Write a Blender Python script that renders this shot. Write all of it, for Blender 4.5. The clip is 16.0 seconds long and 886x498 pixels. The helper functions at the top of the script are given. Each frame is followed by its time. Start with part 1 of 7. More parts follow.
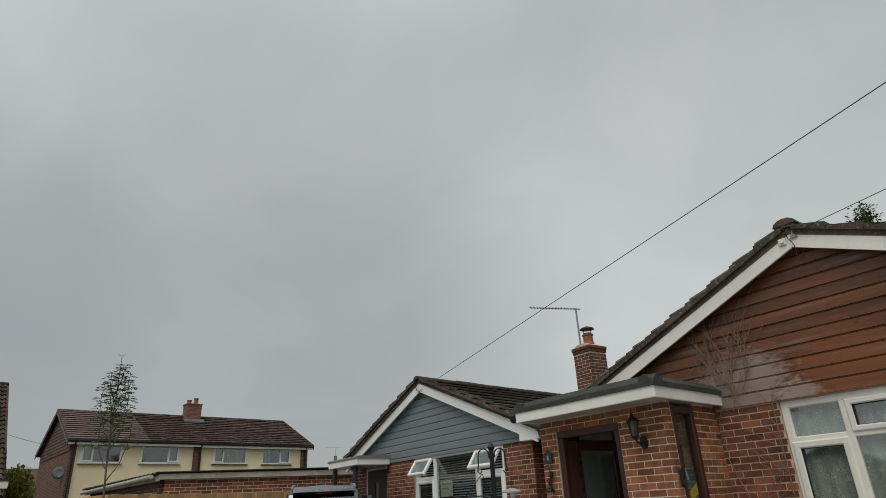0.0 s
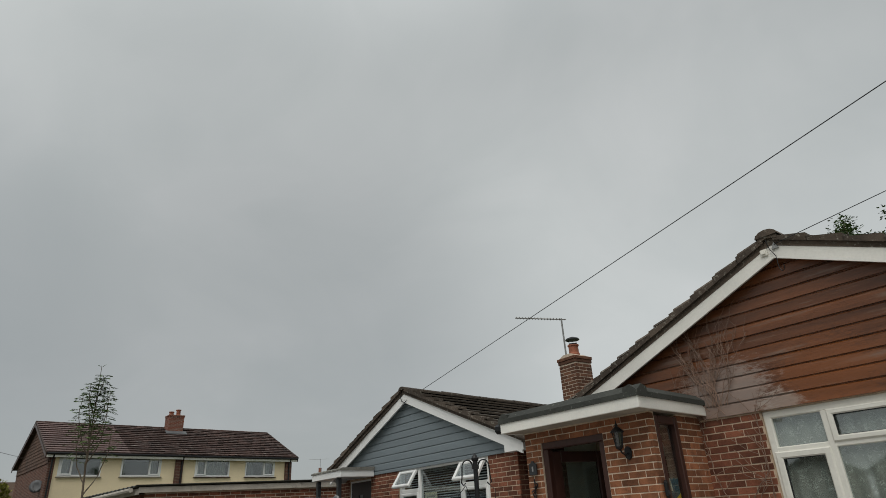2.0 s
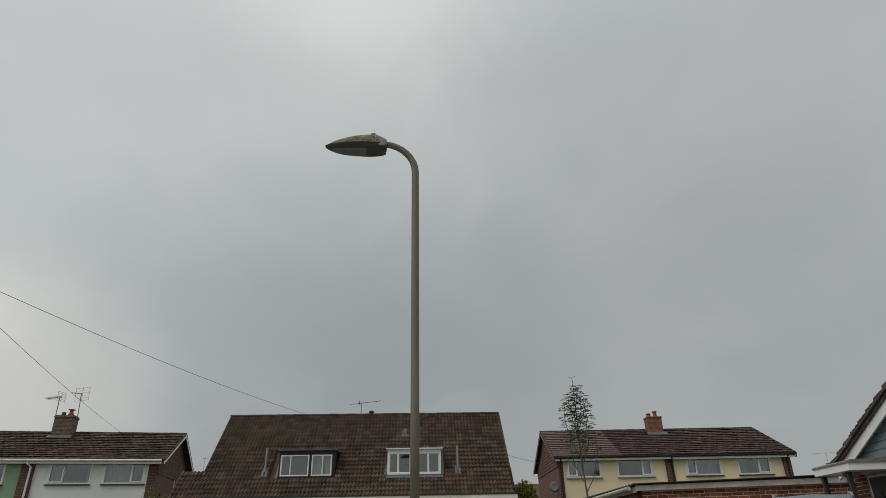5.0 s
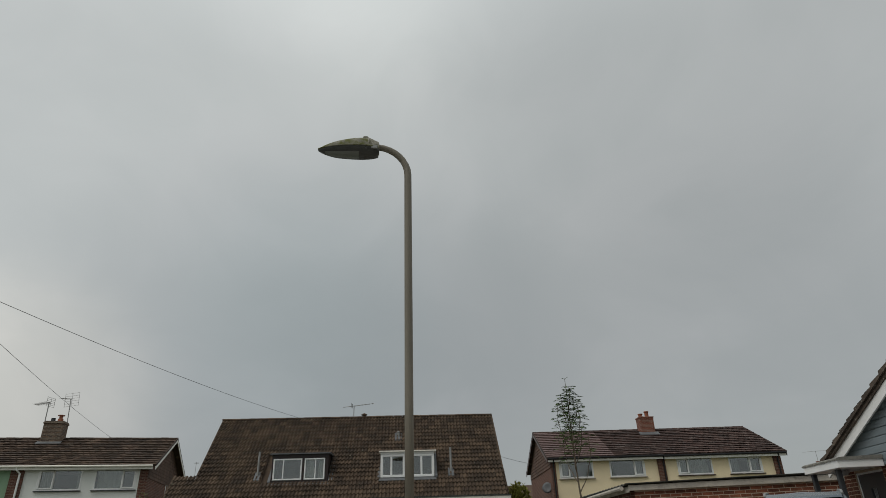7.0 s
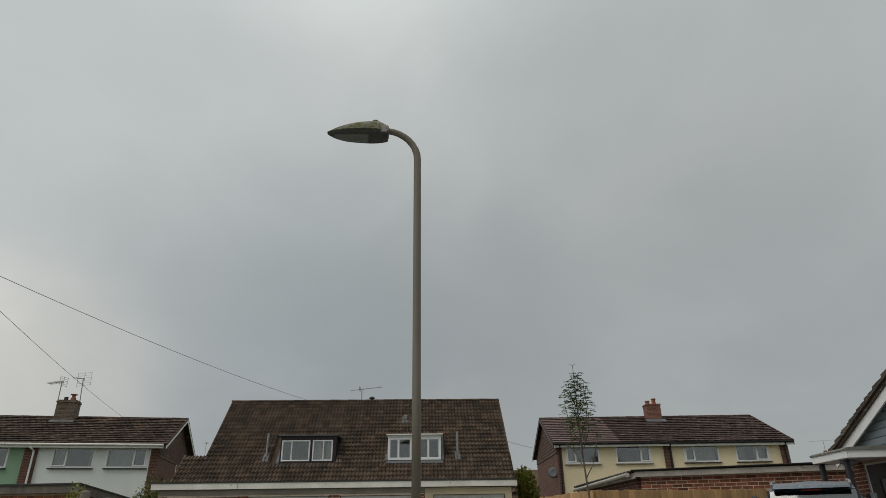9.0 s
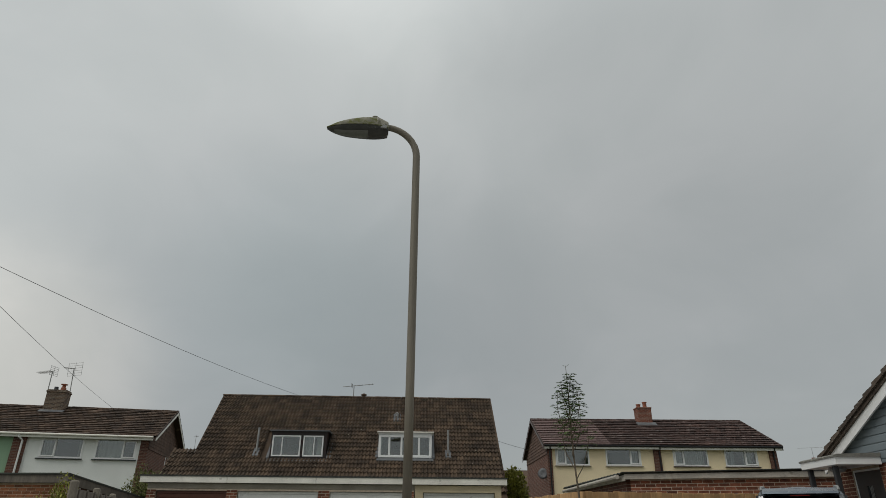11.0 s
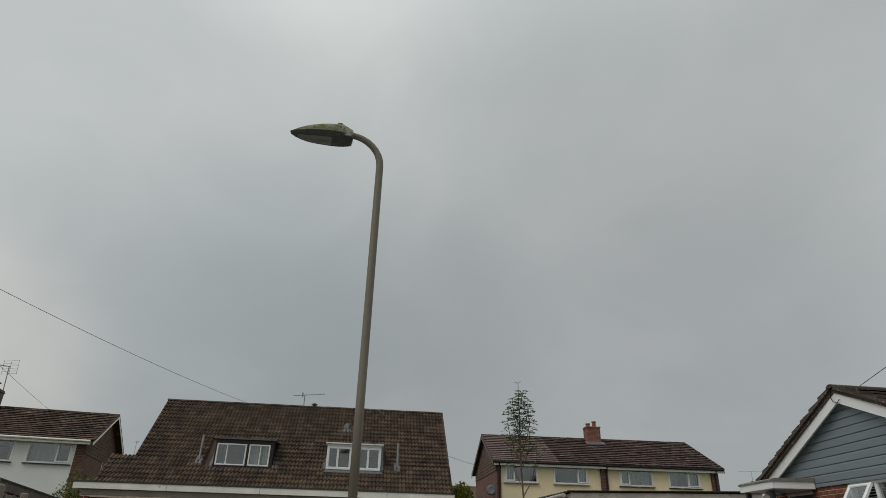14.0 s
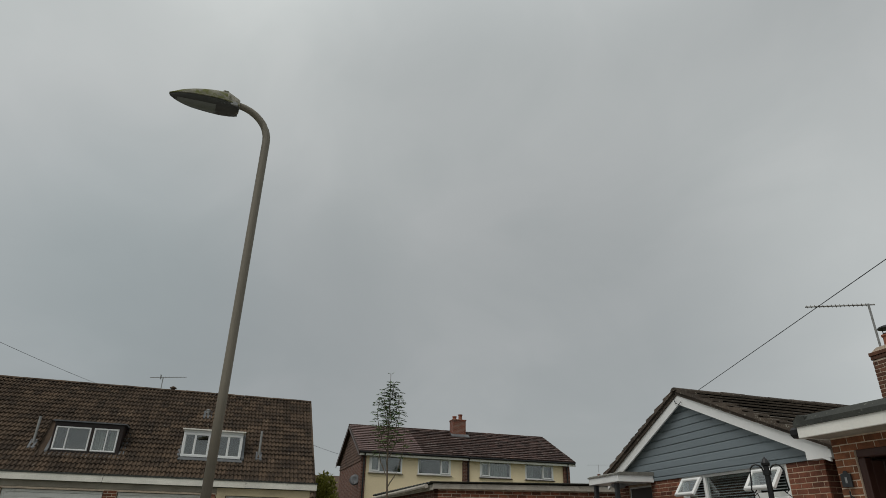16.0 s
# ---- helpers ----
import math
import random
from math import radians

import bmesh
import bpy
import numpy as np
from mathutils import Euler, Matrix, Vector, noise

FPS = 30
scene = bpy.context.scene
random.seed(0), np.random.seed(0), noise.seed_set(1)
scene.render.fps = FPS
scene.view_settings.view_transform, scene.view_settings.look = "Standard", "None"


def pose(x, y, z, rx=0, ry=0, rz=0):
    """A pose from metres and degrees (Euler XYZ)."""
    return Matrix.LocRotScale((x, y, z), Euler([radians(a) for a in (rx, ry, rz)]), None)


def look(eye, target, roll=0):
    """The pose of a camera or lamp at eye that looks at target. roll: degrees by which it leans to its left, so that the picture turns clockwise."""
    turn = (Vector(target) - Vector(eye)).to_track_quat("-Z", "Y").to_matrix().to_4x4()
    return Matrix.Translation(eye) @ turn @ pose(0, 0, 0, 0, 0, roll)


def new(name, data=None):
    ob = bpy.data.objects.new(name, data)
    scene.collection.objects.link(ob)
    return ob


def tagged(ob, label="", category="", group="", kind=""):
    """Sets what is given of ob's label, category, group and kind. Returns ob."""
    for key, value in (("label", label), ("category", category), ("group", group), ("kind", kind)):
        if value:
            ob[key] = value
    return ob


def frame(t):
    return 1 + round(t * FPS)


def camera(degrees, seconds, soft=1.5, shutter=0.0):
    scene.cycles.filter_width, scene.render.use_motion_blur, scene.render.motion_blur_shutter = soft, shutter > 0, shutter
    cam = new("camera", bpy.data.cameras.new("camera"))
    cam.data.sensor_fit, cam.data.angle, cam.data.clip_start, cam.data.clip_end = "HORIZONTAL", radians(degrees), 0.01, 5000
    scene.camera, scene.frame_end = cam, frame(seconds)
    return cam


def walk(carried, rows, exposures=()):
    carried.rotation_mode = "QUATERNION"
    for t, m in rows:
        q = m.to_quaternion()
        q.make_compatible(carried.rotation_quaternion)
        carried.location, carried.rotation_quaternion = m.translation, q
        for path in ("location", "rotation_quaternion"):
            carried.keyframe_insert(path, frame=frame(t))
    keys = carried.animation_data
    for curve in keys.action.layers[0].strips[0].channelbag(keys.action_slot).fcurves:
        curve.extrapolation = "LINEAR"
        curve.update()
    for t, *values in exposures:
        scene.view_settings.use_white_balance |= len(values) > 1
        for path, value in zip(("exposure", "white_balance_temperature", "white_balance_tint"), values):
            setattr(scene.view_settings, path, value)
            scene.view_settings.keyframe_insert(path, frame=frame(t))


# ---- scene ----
cam = camera(72.1, 16.0, soft=0.5)
PATH = [
    (0, (0.000, 0.000, 1.350), (0.000, 9.208, 5.250), -2.81),
    (0.5, (0.009, 0.014, 1.354), (0.065, 9.212, 5.276), -2.81),
    (1, (0.006, -0.012, 1.332), (0.131, 9.134, 5.373), -2.95),
    (1.5, (0.015, 0.001, 1.341), (0.223, 9.144, 5.385), -3.12),
    (2, (0.020, 0.018, 1.350), (0.244, 9.160, 5.395), -3.16),
    (2.5, (0.022, 0.023, 1.347), (0.300, 9.145, 5.436), -2.99),
    (3, (0.034, 0.026, 1.338), (0.294, 9.130, 5.466), -3.31),
    (3.5, (0.035, 0.029, 1.331), (0.093, 9.138, 5.458), -3.29),
    (4, (0.152, 0.169, 1.343), (-1.398, 9.132, 5.497), -1.85),
    (4.5, (0.162, 0.100, 1.341), (-4.335, 8.006, 5.498), -2.29),
    (5, (0.157, -0.006, 1.302), (-5.788, 6.800, 5.584), -1.14),
    (7.5, (0.164, -0.046, 1.291), (-5.647, 6.867, 5.586), -1.92),
    (8, (0.160, -0.048, 1.290), (-5.705, 6.904, 5.446), -1.51),
    (8.5, (0.152, -0.023, 1.302), (-5.817, 6.866, 5.413), -1.22),
    (11, (0.124, -0.035, 1.285), (-5.830, 6.888, 5.362), 0.37),
    (11.5, (0.122, -0.038, 1.287), (-5.713, 6.941, 5.439), 0.46),
    (12, (0.123, -0.027, 1.287), (-5.640, 6.993, 5.472), 0.97),
    (12.5, (0.124, -0.027, 1.289), (-5.510, 7.070, 5.519), 1.53),
    (13, (0.119, -0.035, 1.287), (-5.409, 7.130, 5.543), 1.22),
    (13.5, (0.126, -0.020, 1.298), (-5.322, 7.198, 5.566), 1.27),
    (14, (0.133, -0.012, 1.284), (-5.260, 7.243, 5.560), 1.59),
    (14.5, (0.123, -0.001, 1.296), (-4.966, 7.499, 5.522), 1.69),
    (15, (0.125, 0.004, 1.292), (-4.850, 7.604, 5.475), 1.32),
    (15.5, (0.089, 0.038, 1.299), (-4.357, 8.006, 5.391), 1.19),
    (16, (0.079, 0.048, 1.299), (-3.675, 8.286, 5.475), 1.26),
]
walk(cam, [(t, look(eye, target, roll)) for t, eye, target, roll in PATH], ((0, 0.06), (4, 0.04), (5.0, -0.05), (7.3, -0.08), (11, -0.05), (12.5, -0.08), (15, -0.05), (16, -0.08)))

# ---- light ----
world = bpy.data.worlds.new("overcast_sky")
scene.world = world
world.use_nodes = True

CLOUDS = (
    (13, 9, 30, (0.84, 0.84, 0.845)),
    (54, 11, 30, (0.76, 0.77, 0.785)),
    (-28, 14, 34, (1.25, 1.24, 1.23)),
    (72, 39, 36, (1.28, 1.27, 1.26)),
    (-34, 38, 26, (0.90, 0.90, 0.905)),
    (49, 47, 11, (1.12, 1.12, 1.11)),
    (48, 40, 5, (1.09, 1.09, 1.08)),
    (54, 19, 15, (0.91, 0.95, 0.955)),
    (13, 37, 6, (1.07, 1.07, 1.06)),
    (78, 9, 14, (1.55, 1.44, 1.33)),
)


def build_world():
    nt = world.node_tree
    nt.nodes.clear()
    N, L = nt.nodes.new, nt.links.new
    out = N("ShaderNodeOutputWorld")
    bg = N("ShaderNodeBackground")
    sky = N("ShaderNodeTexSky")
    sky.sky_type = "NISHITA"
    sky.sun_disc = False
    sky.sun_elevation = radians(52)
    sky.sun_rotation = radians(-161)
    dim = N("ShaderNodeMix")
    dim.data_type = "RGBA"
    dim.blend_type = "MULTIPLY"
    dim.inputs["Factor"].default_value = 1.0
    dim.inputs["B"].default_value = (0.1, 0.1, 0.1, 1)
    L(sky.outputs["Color"], dim.inputs["A"])
    # the cloud sheet: soft billows at two scales over a slow rise towards the zenith
    tc = N("ShaderNodeTexCoord")
    sep = N("ShaderNodeSeparateXYZ")
    L(tc.outputs["Generated"], sep.inputs[0])
    # project the direction on a flat cloud base, so that billows flatten to the horizon
    add = N("ShaderNodeMath"); add.operation = "ADD"; add.inputs[1].default_value = 0.32
    clampz = N("ShaderNodeMath"); clampz.operation = "MAXIMUM"; clampz.inputs[1].default_value = 0.0
    L(sep.outputs["Z"], clampz.inputs[0]); L(clampz.outputs[0], add.inputs[0])
    div = N("ShaderNodeVectorMath"); div.operation = "DIVIDE"
    comb = N("ShaderNodeCombineXYZ")
    for k in range(3):
        L(add.outputs[0], comb.inputs[k])
    L(tc.outputs["Generated"], div.inputs[0]); L(comb.outputs[0], div.inputs[1])
    n1 = N("ShaderNodeTexNoise"); n1.inputs["Scale"].default_value = 1.7; n1.inputs["Detail"].default_value = 5; n1.inputs["Roughness"].default_value = 0.5; n1.inputs["Distortion"].default_value = 0.5
    n2 = N("ShaderNodeTexNoise"); n2.inputs["Scale"].default_value = 4.5; n2.inputs["Detail"].default_value = 6; n2.inputs["Roughness"].default_value = 0.52; n2.inputs["Distortion"].default_value = 0.9
    L(div.outputs[0], n1.inputs["Vector"]); L(tc.outputs["Generated"], n2.inputs["Vector"])
    mix = N("ShaderNodeMath"); mix.operation = "MULTIPLY_ADD"; mix.inputs[1].default_value = 0.55
    L(n2.outputs["Fac"], mix.inputs[0]); L(n1.outputs["Fac"], mix.inputs[2])
    ramp = N("ShaderNodeValToRGB")
    els = ramp.color_ramp.elements
    els[0].position, els[0].color = 0.50, (0.410, 0.436, 0.433, 1)
    els[1].position, els[1].color = 1.0, (0.474, 0.494, 0.490, 1)
    mid = els.new(0.76); mid.color = (0.437, 0.461, 0.457, 1)
    L(mix.outputs[0], ramp.inputs["Fac"])
    value = ramp.outputs["Color"]

    # thick and thin places of the cloud sheet: heading (leftwards from +y), height, breadth, and the light they let through
    def thickness(value, heading, height, breadth, tint):
        a, e = radians(heading), radians(height)
        dot = N("ShaderNodeVectorMath"); dot.operation = "DOT_PRODUCT"
        dot.inputs[1].default_value = (-math.sin(a) * math.cos(e), math.cos(a) * math.cos(e), math.sin(e))
        L(tc.outputs["Generated"], dot.inputs[0])
        wob = N("ShaderNodeMath"); wob.operation = "MULTIPLY_ADD"; wob.inputs[1].default_value = 0.10 * (1 - math.cos(radians(breadth))) ** 0.5
        L(n1.outputs["Fac"], wob.inputs[0]); L(dot.outputs["Value"], wob.inputs[2])
        r = N("ShaderNodeMapRange"); r.interpolation_type = "SMOOTHERSTEP"
        r.inputs["From Min"].default_value, r.inputs["From Max"].default_value = math.cos(radians(breadth)), 1.03
        L(wob.outputs[0], r.inputs["Value"])
        m = N("ShaderNodeMix"); m.data_type = "RGBA"; m.blend_type = "MULTIPLY"
        m.inputs["B"].default_value = (*tint, 1)
        L(r.outputs["Result"], m.inputs["Factor"]); L(value, m.inputs["A"])
        return m.outputs["Result"]
    for row in CLOUDS:
        value = thickness(value, *row)
    # brighter overhead, as under any cloud sheet
    rise = N("ShaderNodeMapRange"); rise.interpolation_type = "SMOOTHSTEP"
    rise.inputs["From Min"].default_value = 0.62; rise.inputs["From Max"].default_value = 1.0
    rise.inputs["To Min"].default_value = 1.0; rise.inputs["To Max"].default_value = 1.9
    L(sep.outputs["Z"], rise.inputs["Value"])
    lift = N("ShaderNodeVectorMath"); lift.operation = "SCALE"
    L(value, lift.inputs[0]); L(rise.outputs["Result"], lift.inputs["Scale"])
    blend = N("ShaderNodeMix"); blend.data_type = "RGBA"; blend.inputs["Factor"].default_value = 0.94
    L(dim.outputs["Result"], blend.inputs["A"]); L(lift.outputs[0], blend.inputs["B"])
    L(blend.outputs["Result"], bg.inputs["Color"])
    bg.inputs["Strength"].default_value = 1.0
    L(bg.outputs[0], out.inputs["Surface"])


build_world()
sun_data = bpy.data.lights.new("sun", "SUN")
sun_data.energy, sun_data.angle, sun_data.color = 1.3, radians(40), (1.0, 0.97, 0.92)
sun = new("sun", sun_data)
sun.matrix_world = look((-7.5, -21.8, 30), (0, 0, 0))

# ---- materials ----


def material(name, colour, rough=0.8, metal=0.0, dark=0.75, scale=3.0, fine=40.0, bump=0.15, per_object=0.0, per_island=0.0, stain=None, stain_scale=1.2, stain_at=0.6, stretch=(1, 1, 1), spec=0.4):
    """A surface with broad variation, fine grain, relief and, if given, stains of another colour."""
    mat = bpy.data.materials.new(name)
    mat.use_nodes = True
    nt = mat.node_tree
    N, L = nt.nodes.new, nt.links.new
    p = nt.nodes["Principled BSDF"]
    p.inputs["Metallic"].default_value = metal
    p.inputs["Specular IOR Level"].default_value = spec
    tc = N("ShaderNodeTexCoord")
    mp = N("ShaderNodeMapping")
    mp.inputs["Scale"].default_value = stretch
    L(tc.outputs["Object"], mp.inputs["Vector"])
    info = N("ShaderNodeObjectInfo")
    shift = N("ShaderNodeVectorMath"); shift.operation = "ADD"
    off = N("ShaderNodeVectorMath"); off.operation = "SCALE"; off.inputs["Scale"].default_value = 37.0
    cmb = N("ShaderNodeCombineXYZ")
    for k in range(3):
        L(info.outputs["Random"], cmb.inputs[k])
    L(cmb.outputs[0], off.inputs[0]); L(mp.outputs[0], shift.inputs[0]); L(off.outputs[0], shift.inputs[1])
    n1 = N("ShaderNodeTexNoise"); n1.inputs["Scale"].default_value = scale; n1.inputs["Detail"].default_value = 4
    n2 = N("ShaderNodeTexNoise"); n2.inputs["Scale"].default_value = fine; n2.inputs["Detail"].default_value = 5
    L(shift.outputs[0], n1.inputs["Vector"]); L(shift.outputs[0], n2.inputs["Vector"])
    both = N("ShaderNodeMath"); both.operation = "MULTIPLY_ADD"; both.inputs[1].default_value = 0.5
    L(n2.outputs["Fac"], both.inputs[0]); L(n1.outputs["Fac"], both.inputs[2])
    r = N("ShaderNodeMapRange")
    r.inputs["From Min"].default_value, r.inputs["From Max"].default_value = 0.45, 1.05
    r.inputs["To Min"].default_value, r.inputs["To Max"].default_value = dark, 2 - dark
    L(both.outputs[0], r.inputs["Value"])
    value = r.outputs["Result"]
    for amount, source in ((per_object, info.outputs["Random"]), (per_island, None)):
        if amount:
            if source is None:
                source = N("ShaderNodeNewGeometry").outputs["Random Per Island"]
            v = N("ShaderNodeMapRange")
            v.inputs["To Min"].default_value, v.inputs["To Max"].default_value = 1 - amount, 1 + amount
            L(source, v.inputs["Value"])
            m = N("ShaderNodeMath"); m.operation = "MULTIPLY"
            L(value, m.inputs[0]); L(v.outputs["Result"], m.inputs[1])
            value = m.outputs[0]
    base = N("ShaderNodeVectorMath"); base.operation = "SCALE"
    base.inputs[0].default_value = colour[:3]
    L(value, base.inputs["Scale"])
    col = base.outputs[0]
    if stain:
        n3 = N("ShaderNodeTexNoise"); n3.inputs["Scale"].default_value = stain_scale; n3.inputs["Detail"].default_value = 8; n3.inputs["Roughness"].default_value = 0.65
        L(shift.outputs[0], n3.inputs["Vector"])
        sr = N("ShaderNodeMapRange"); sr.inputs["From Min"].default_value, sr.inputs["From Max"].default_value = stain_at, stain_at + 0.12
        L(n3.outputs["Fac"], sr.inputs["Value"])
        mx = N("ShaderNodeMix"); mx.data_type = "RGBA"; mx.inputs["B"].default_value = (*stain, 1)
        L(sr.outputs["Result"], mx.inputs["Factor"]); L(col, mx.inputs["A"])
        col = mx.outputs["Result"]
    L(col, p.inputs["Base Color"])
    rr = N("ShaderNodeMapRange")
    rr.inputs["To Min"].default_value, rr.inputs["To Max"].default_value = max(0.02, rough - 0.12), min(1, rough + 0.12)
    L(n1.outputs["Fac"], rr.inputs["Value"]); L(rr.outputs["Result"], p.inputs["Roughness"])
    if bump:
        b = N("ShaderNodeBump"); b.inputs["Strength"].default_value = bump; b.inputs["Distance"].default_value = 0.01
        L(both.outputs[0], b.inputs["Height"]); L(b.outputs[0], p.inputs["Normal"])
    return mat


def peel(mat, spot, reach, colour):
    """Bleached, flaking paint about one spot of a boarded wall."""
    nt = mat.node_tree
    N, L = nt.nodes.new, nt.links.new
    p = nt.nodes["Principled BSDF"]
    old = p.inputs["Base Color"].links[0].from_socket
    tc, dist, n = N("ShaderNodeTexCoord"), N("ShaderNodeVectorMath"), N("ShaderNodeTexNoise")
    flat = N("ShaderNodeMapping"); flat.inputs["Scale"].default_value = (1, 0, 1.5)
    L(tc.outputs["Object"], flat.inputs["Vector"])
    dist.operation = "DISTANCE"; dist.inputs[1].default_value = (spot[0], 0, spot[1] * 1.5)
    L(flat.outputs[0], dist.inputs[0])
    stretch = N("ShaderNodeMapping"); stretch.inputs["Scale"].default_value = (2.5, 1, 9)
    L(tc.outputs["Object"], stretch.inputs["Vector"]); L(stretch.outputs[0], n.inputs["Vector"])
    n.inputs["Scale"].default_value, n.inputs["Detail"].default_value, n.inputs["Roughness"].default_value = 4.0, 8, 0.75
    near = N("ShaderNodeMapRange"); near.inputs["From Min"].default_value, near.inputs["From Max"].default_value = reach, 0.0
    near.inputs["To Min"].default_value, near.inputs["To Max"].default_value = -0.25, 0.50
    L(dist.outputs["Value"], near.inputs["Value"])
    s = N("ShaderNodeMath"); s.operation = "ADD"; L(near.outputs["Result"], s.inputs[0]); L(n.outputs["Fac"], s.inputs[1])
    r = N("ShaderNodeMapRange"); r.inputs["From Min"].default_value, r.inputs["From Max"].default_value = 0.54, 0.70; r.inputs["To Max"].default_value = 0.5
    L(s.outputs[0], r.inputs["Value"])
    m = N("ShaderNodeMix"); m.data_type = "RGBA"; m.inputs["B"].default_value = (*colour, 1)
    L(r.outputs["Result"], m.inputs["Factor"]); L(old, m.inputs["A"]); L(m.outputs["Result"], p.inputs["Base Color"])


def brick_pattern(name, c1, c2, mortar):
    """Brickwork too far off to tell its bricks apart, laid by the object's own x (or y) and z."""
    mat = bpy.data.materials.new(name)
    mat.use_nodes = True
    nt = mat.node_tree
    N, L = nt.nodes.new, nt.links.new
    p = nt.nodes["Principled BSDF"]
    p.inputs["Roughness"].default_value = 0.9
    tc = N("ShaderNodeTexCoord"); sp = N("ShaderNodeSeparateXYZ"); cb = N("ShaderNodeCombineXYZ")
    ad = N("ShaderNodeMath"); ad.operation = "ADD"
    L(tc.outputs["Object"], sp.inputs[0]); L(sp.outputs["X"], ad.inputs[0]); L(sp.outputs["Y"], ad.inputs[1])
    L(ad.outputs[0], cb.inputs[0]); L(sp.outputs["Z"], cb.inputs[1])
    bt = N("ShaderNodeTexBrick")
    bt.inputs["Color1"].default_value, bt.inputs["Color2"].default_value, bt.inputs["Mortar"].default_value = (*c1, 1), (*c2, 1), (*mortar, 1)
    bt.inputs["Scale"].default_value = 1.0
    bt.inputs["Brick Width"].default_value, bt.inputs["Row Height"].default_value, bt.inputs["Mortar Size"].default_value = 0.225, 0.075, 0.006
    L(cb.outputs[0], bt.inputs["Vector"])
    n = N("ShaderNodeTexNoise"); n.inputs["Scale"].default_value = 2.5; n.inputs["Detail"].default_value = 6
    L(tc.outputs["Object"], n.inputs["Vector"])
    r = N("ShaderNodeMapRange"); r.inputs["To Min"].default_value, r.inputs["To Max"].default_value = 0.6, 1.4
    L(n.outputs["Fac"], r.inputs["Value"])
    s = N("ShaderNodeVectorMath"); s.operation = "SCALE"
    L(bt.outputs["Color"], s.inputs[0]); L(r.outputs["Result"], s.inputs["Scale"]); L(s.outputs[0], p.inputs["Base Color"])
    b = N("ShaderNodeBump"); b.inputs["Strength"].default_value = 0.4; b.inputs["Distance"].default_value = 0.006; b.invert = True
    L(bt.outputs["Fac"], b.inputs["Height"]); L(b.outputs[0], p.inputs["Normal"])
    return mat


def glass_material(name, tint=(0.75, 0.8, 0.8), gloss=0.03):
    mat = bpy.data.materials.new(name)
    mat.use_nodes = True
    nt = mat.node_tree
    nt.nodes.clear()
    N, L = nt.nodes.new, nt.links.new
    out, mixs, tr, gl, lw = N("ShaderNodeOutputMaterial"), N("ShaderNodeMixShader"), N("ShaderNodeBsdfTransparent"), N("ShaderNodeBsdfGlossy"), N("ShaderNodeLayerWeight")
    tr.inputs["Color"].default_value = (*tint, 1)
    gl.inputs["Roughness"].default_value = gloss
    lw.inputs["Blend"].default_value = 0.5
    pw = N("ShaderNodeMath"); pw.operation = "POWER"; pw.inputs[1].default_value = 4.0
    ma = N("ShaderNodeMath"); ma.operation = "MULTIPLY_ADD"; ma.inputs[1].default_value, ma.inputs[2].default_value = 0.85, 0.15
    L(lw.outputs["Facing"], pw.inputs[0]); L(pw.outputs[0], ma.inputs[0]); L(ma.outputs[0], mixs.inputs[0])
    L(tr.outputs[0], mixs.inputs[1]); L(gl.outputs[0], mixs.inputs[2]); L(mixs.outputs[0], out.inputs["Surface"])
    return mat


def lace_material(name, thread, veil, motif):
    """Net curtain: a thin veil through which the room shows, with curling sprigs of dense thread."""
    mat = bpy.data.materials.new(name)
    mat.use_nodes = True
    nt = mat.node_tree
    nt.nodes.clear()
    N, L = nt.nodes.new, nt.links.new
    out, mixs, tr, df = N("ShaderNodeOutputMaterial"), N("ShaderNodeMixShader"), N("ShaderNodeBsdfTransparent"), N("ShaderNodeBsdfDiffuse")
    df.inputs["Color"].default_value = (*thread, 1)
    tc = N("ShaderNodeTexCoord")
    curl, group = N("ShaderNodeTexNoise"), N("ShaderNodeTexNoise")
    curl.inputs["Scale"].default_value, curl.inputs["Detail"].default_value, curl.inputs["Distortion"].default_value = 26.0, 1.0, 1.6
    group.inputs["Scale"].default_value, group.inputs["Detail"].default_value = 9.0, 2.0
    L(tc.outputs["Object"], curl.inputs["Vector"]); L(tc.outputs["Object"], group.inputs["Vector"])
    mid = N("ShaderNodeMath"); mid.operation = "SUBTRACT"; mid.inputs[1].default_value = 0.5
    mag = N("ShaderNodeMath"); mag.operation = "ABSOLUTE"
    L(curl.outputs["Fac"], mid.inputs[0]); L(mid.outputs[0], mag.inputs[0])
    line = N("ShaderNodeMapRange"); line.inputs["From Min"].default_value, line.inputs["From Max"].default_value = 0.050, 0.018
    L(mag.outputs[0], line.inputs["Value"])
    where = N("ShaderNodeMapRange"); where.inputs["From Min"].default_value, where.inputs["From Max"].default_value = 0.46, 0.56
    L(group.outputs["Fac"], where.inputs["Value"])
    both = N("ShaderNodeMath"); both.operation = "MULTIPLY"
    L(line.outputs["Result"], both.inputs[0]); L(where.outputs["Result"], both.inputs[1])
    alpha = N("ShaderNodeMapRange"); alpha.inputs["To Min"].default_value, alpha.inputs["To Max"].default_value = veil, motif
    L(both.outputs[0], alpha.inputs["Value"])
    L(alpha.outputs["Result"], mixs.inputs[0]); L(tr.outputs[0], mixs.inputs[1]); L(df.outputs[0], mixs.inputs[2]); L(mixs.outputs[0], out.inputs["Surface"])
    return mat


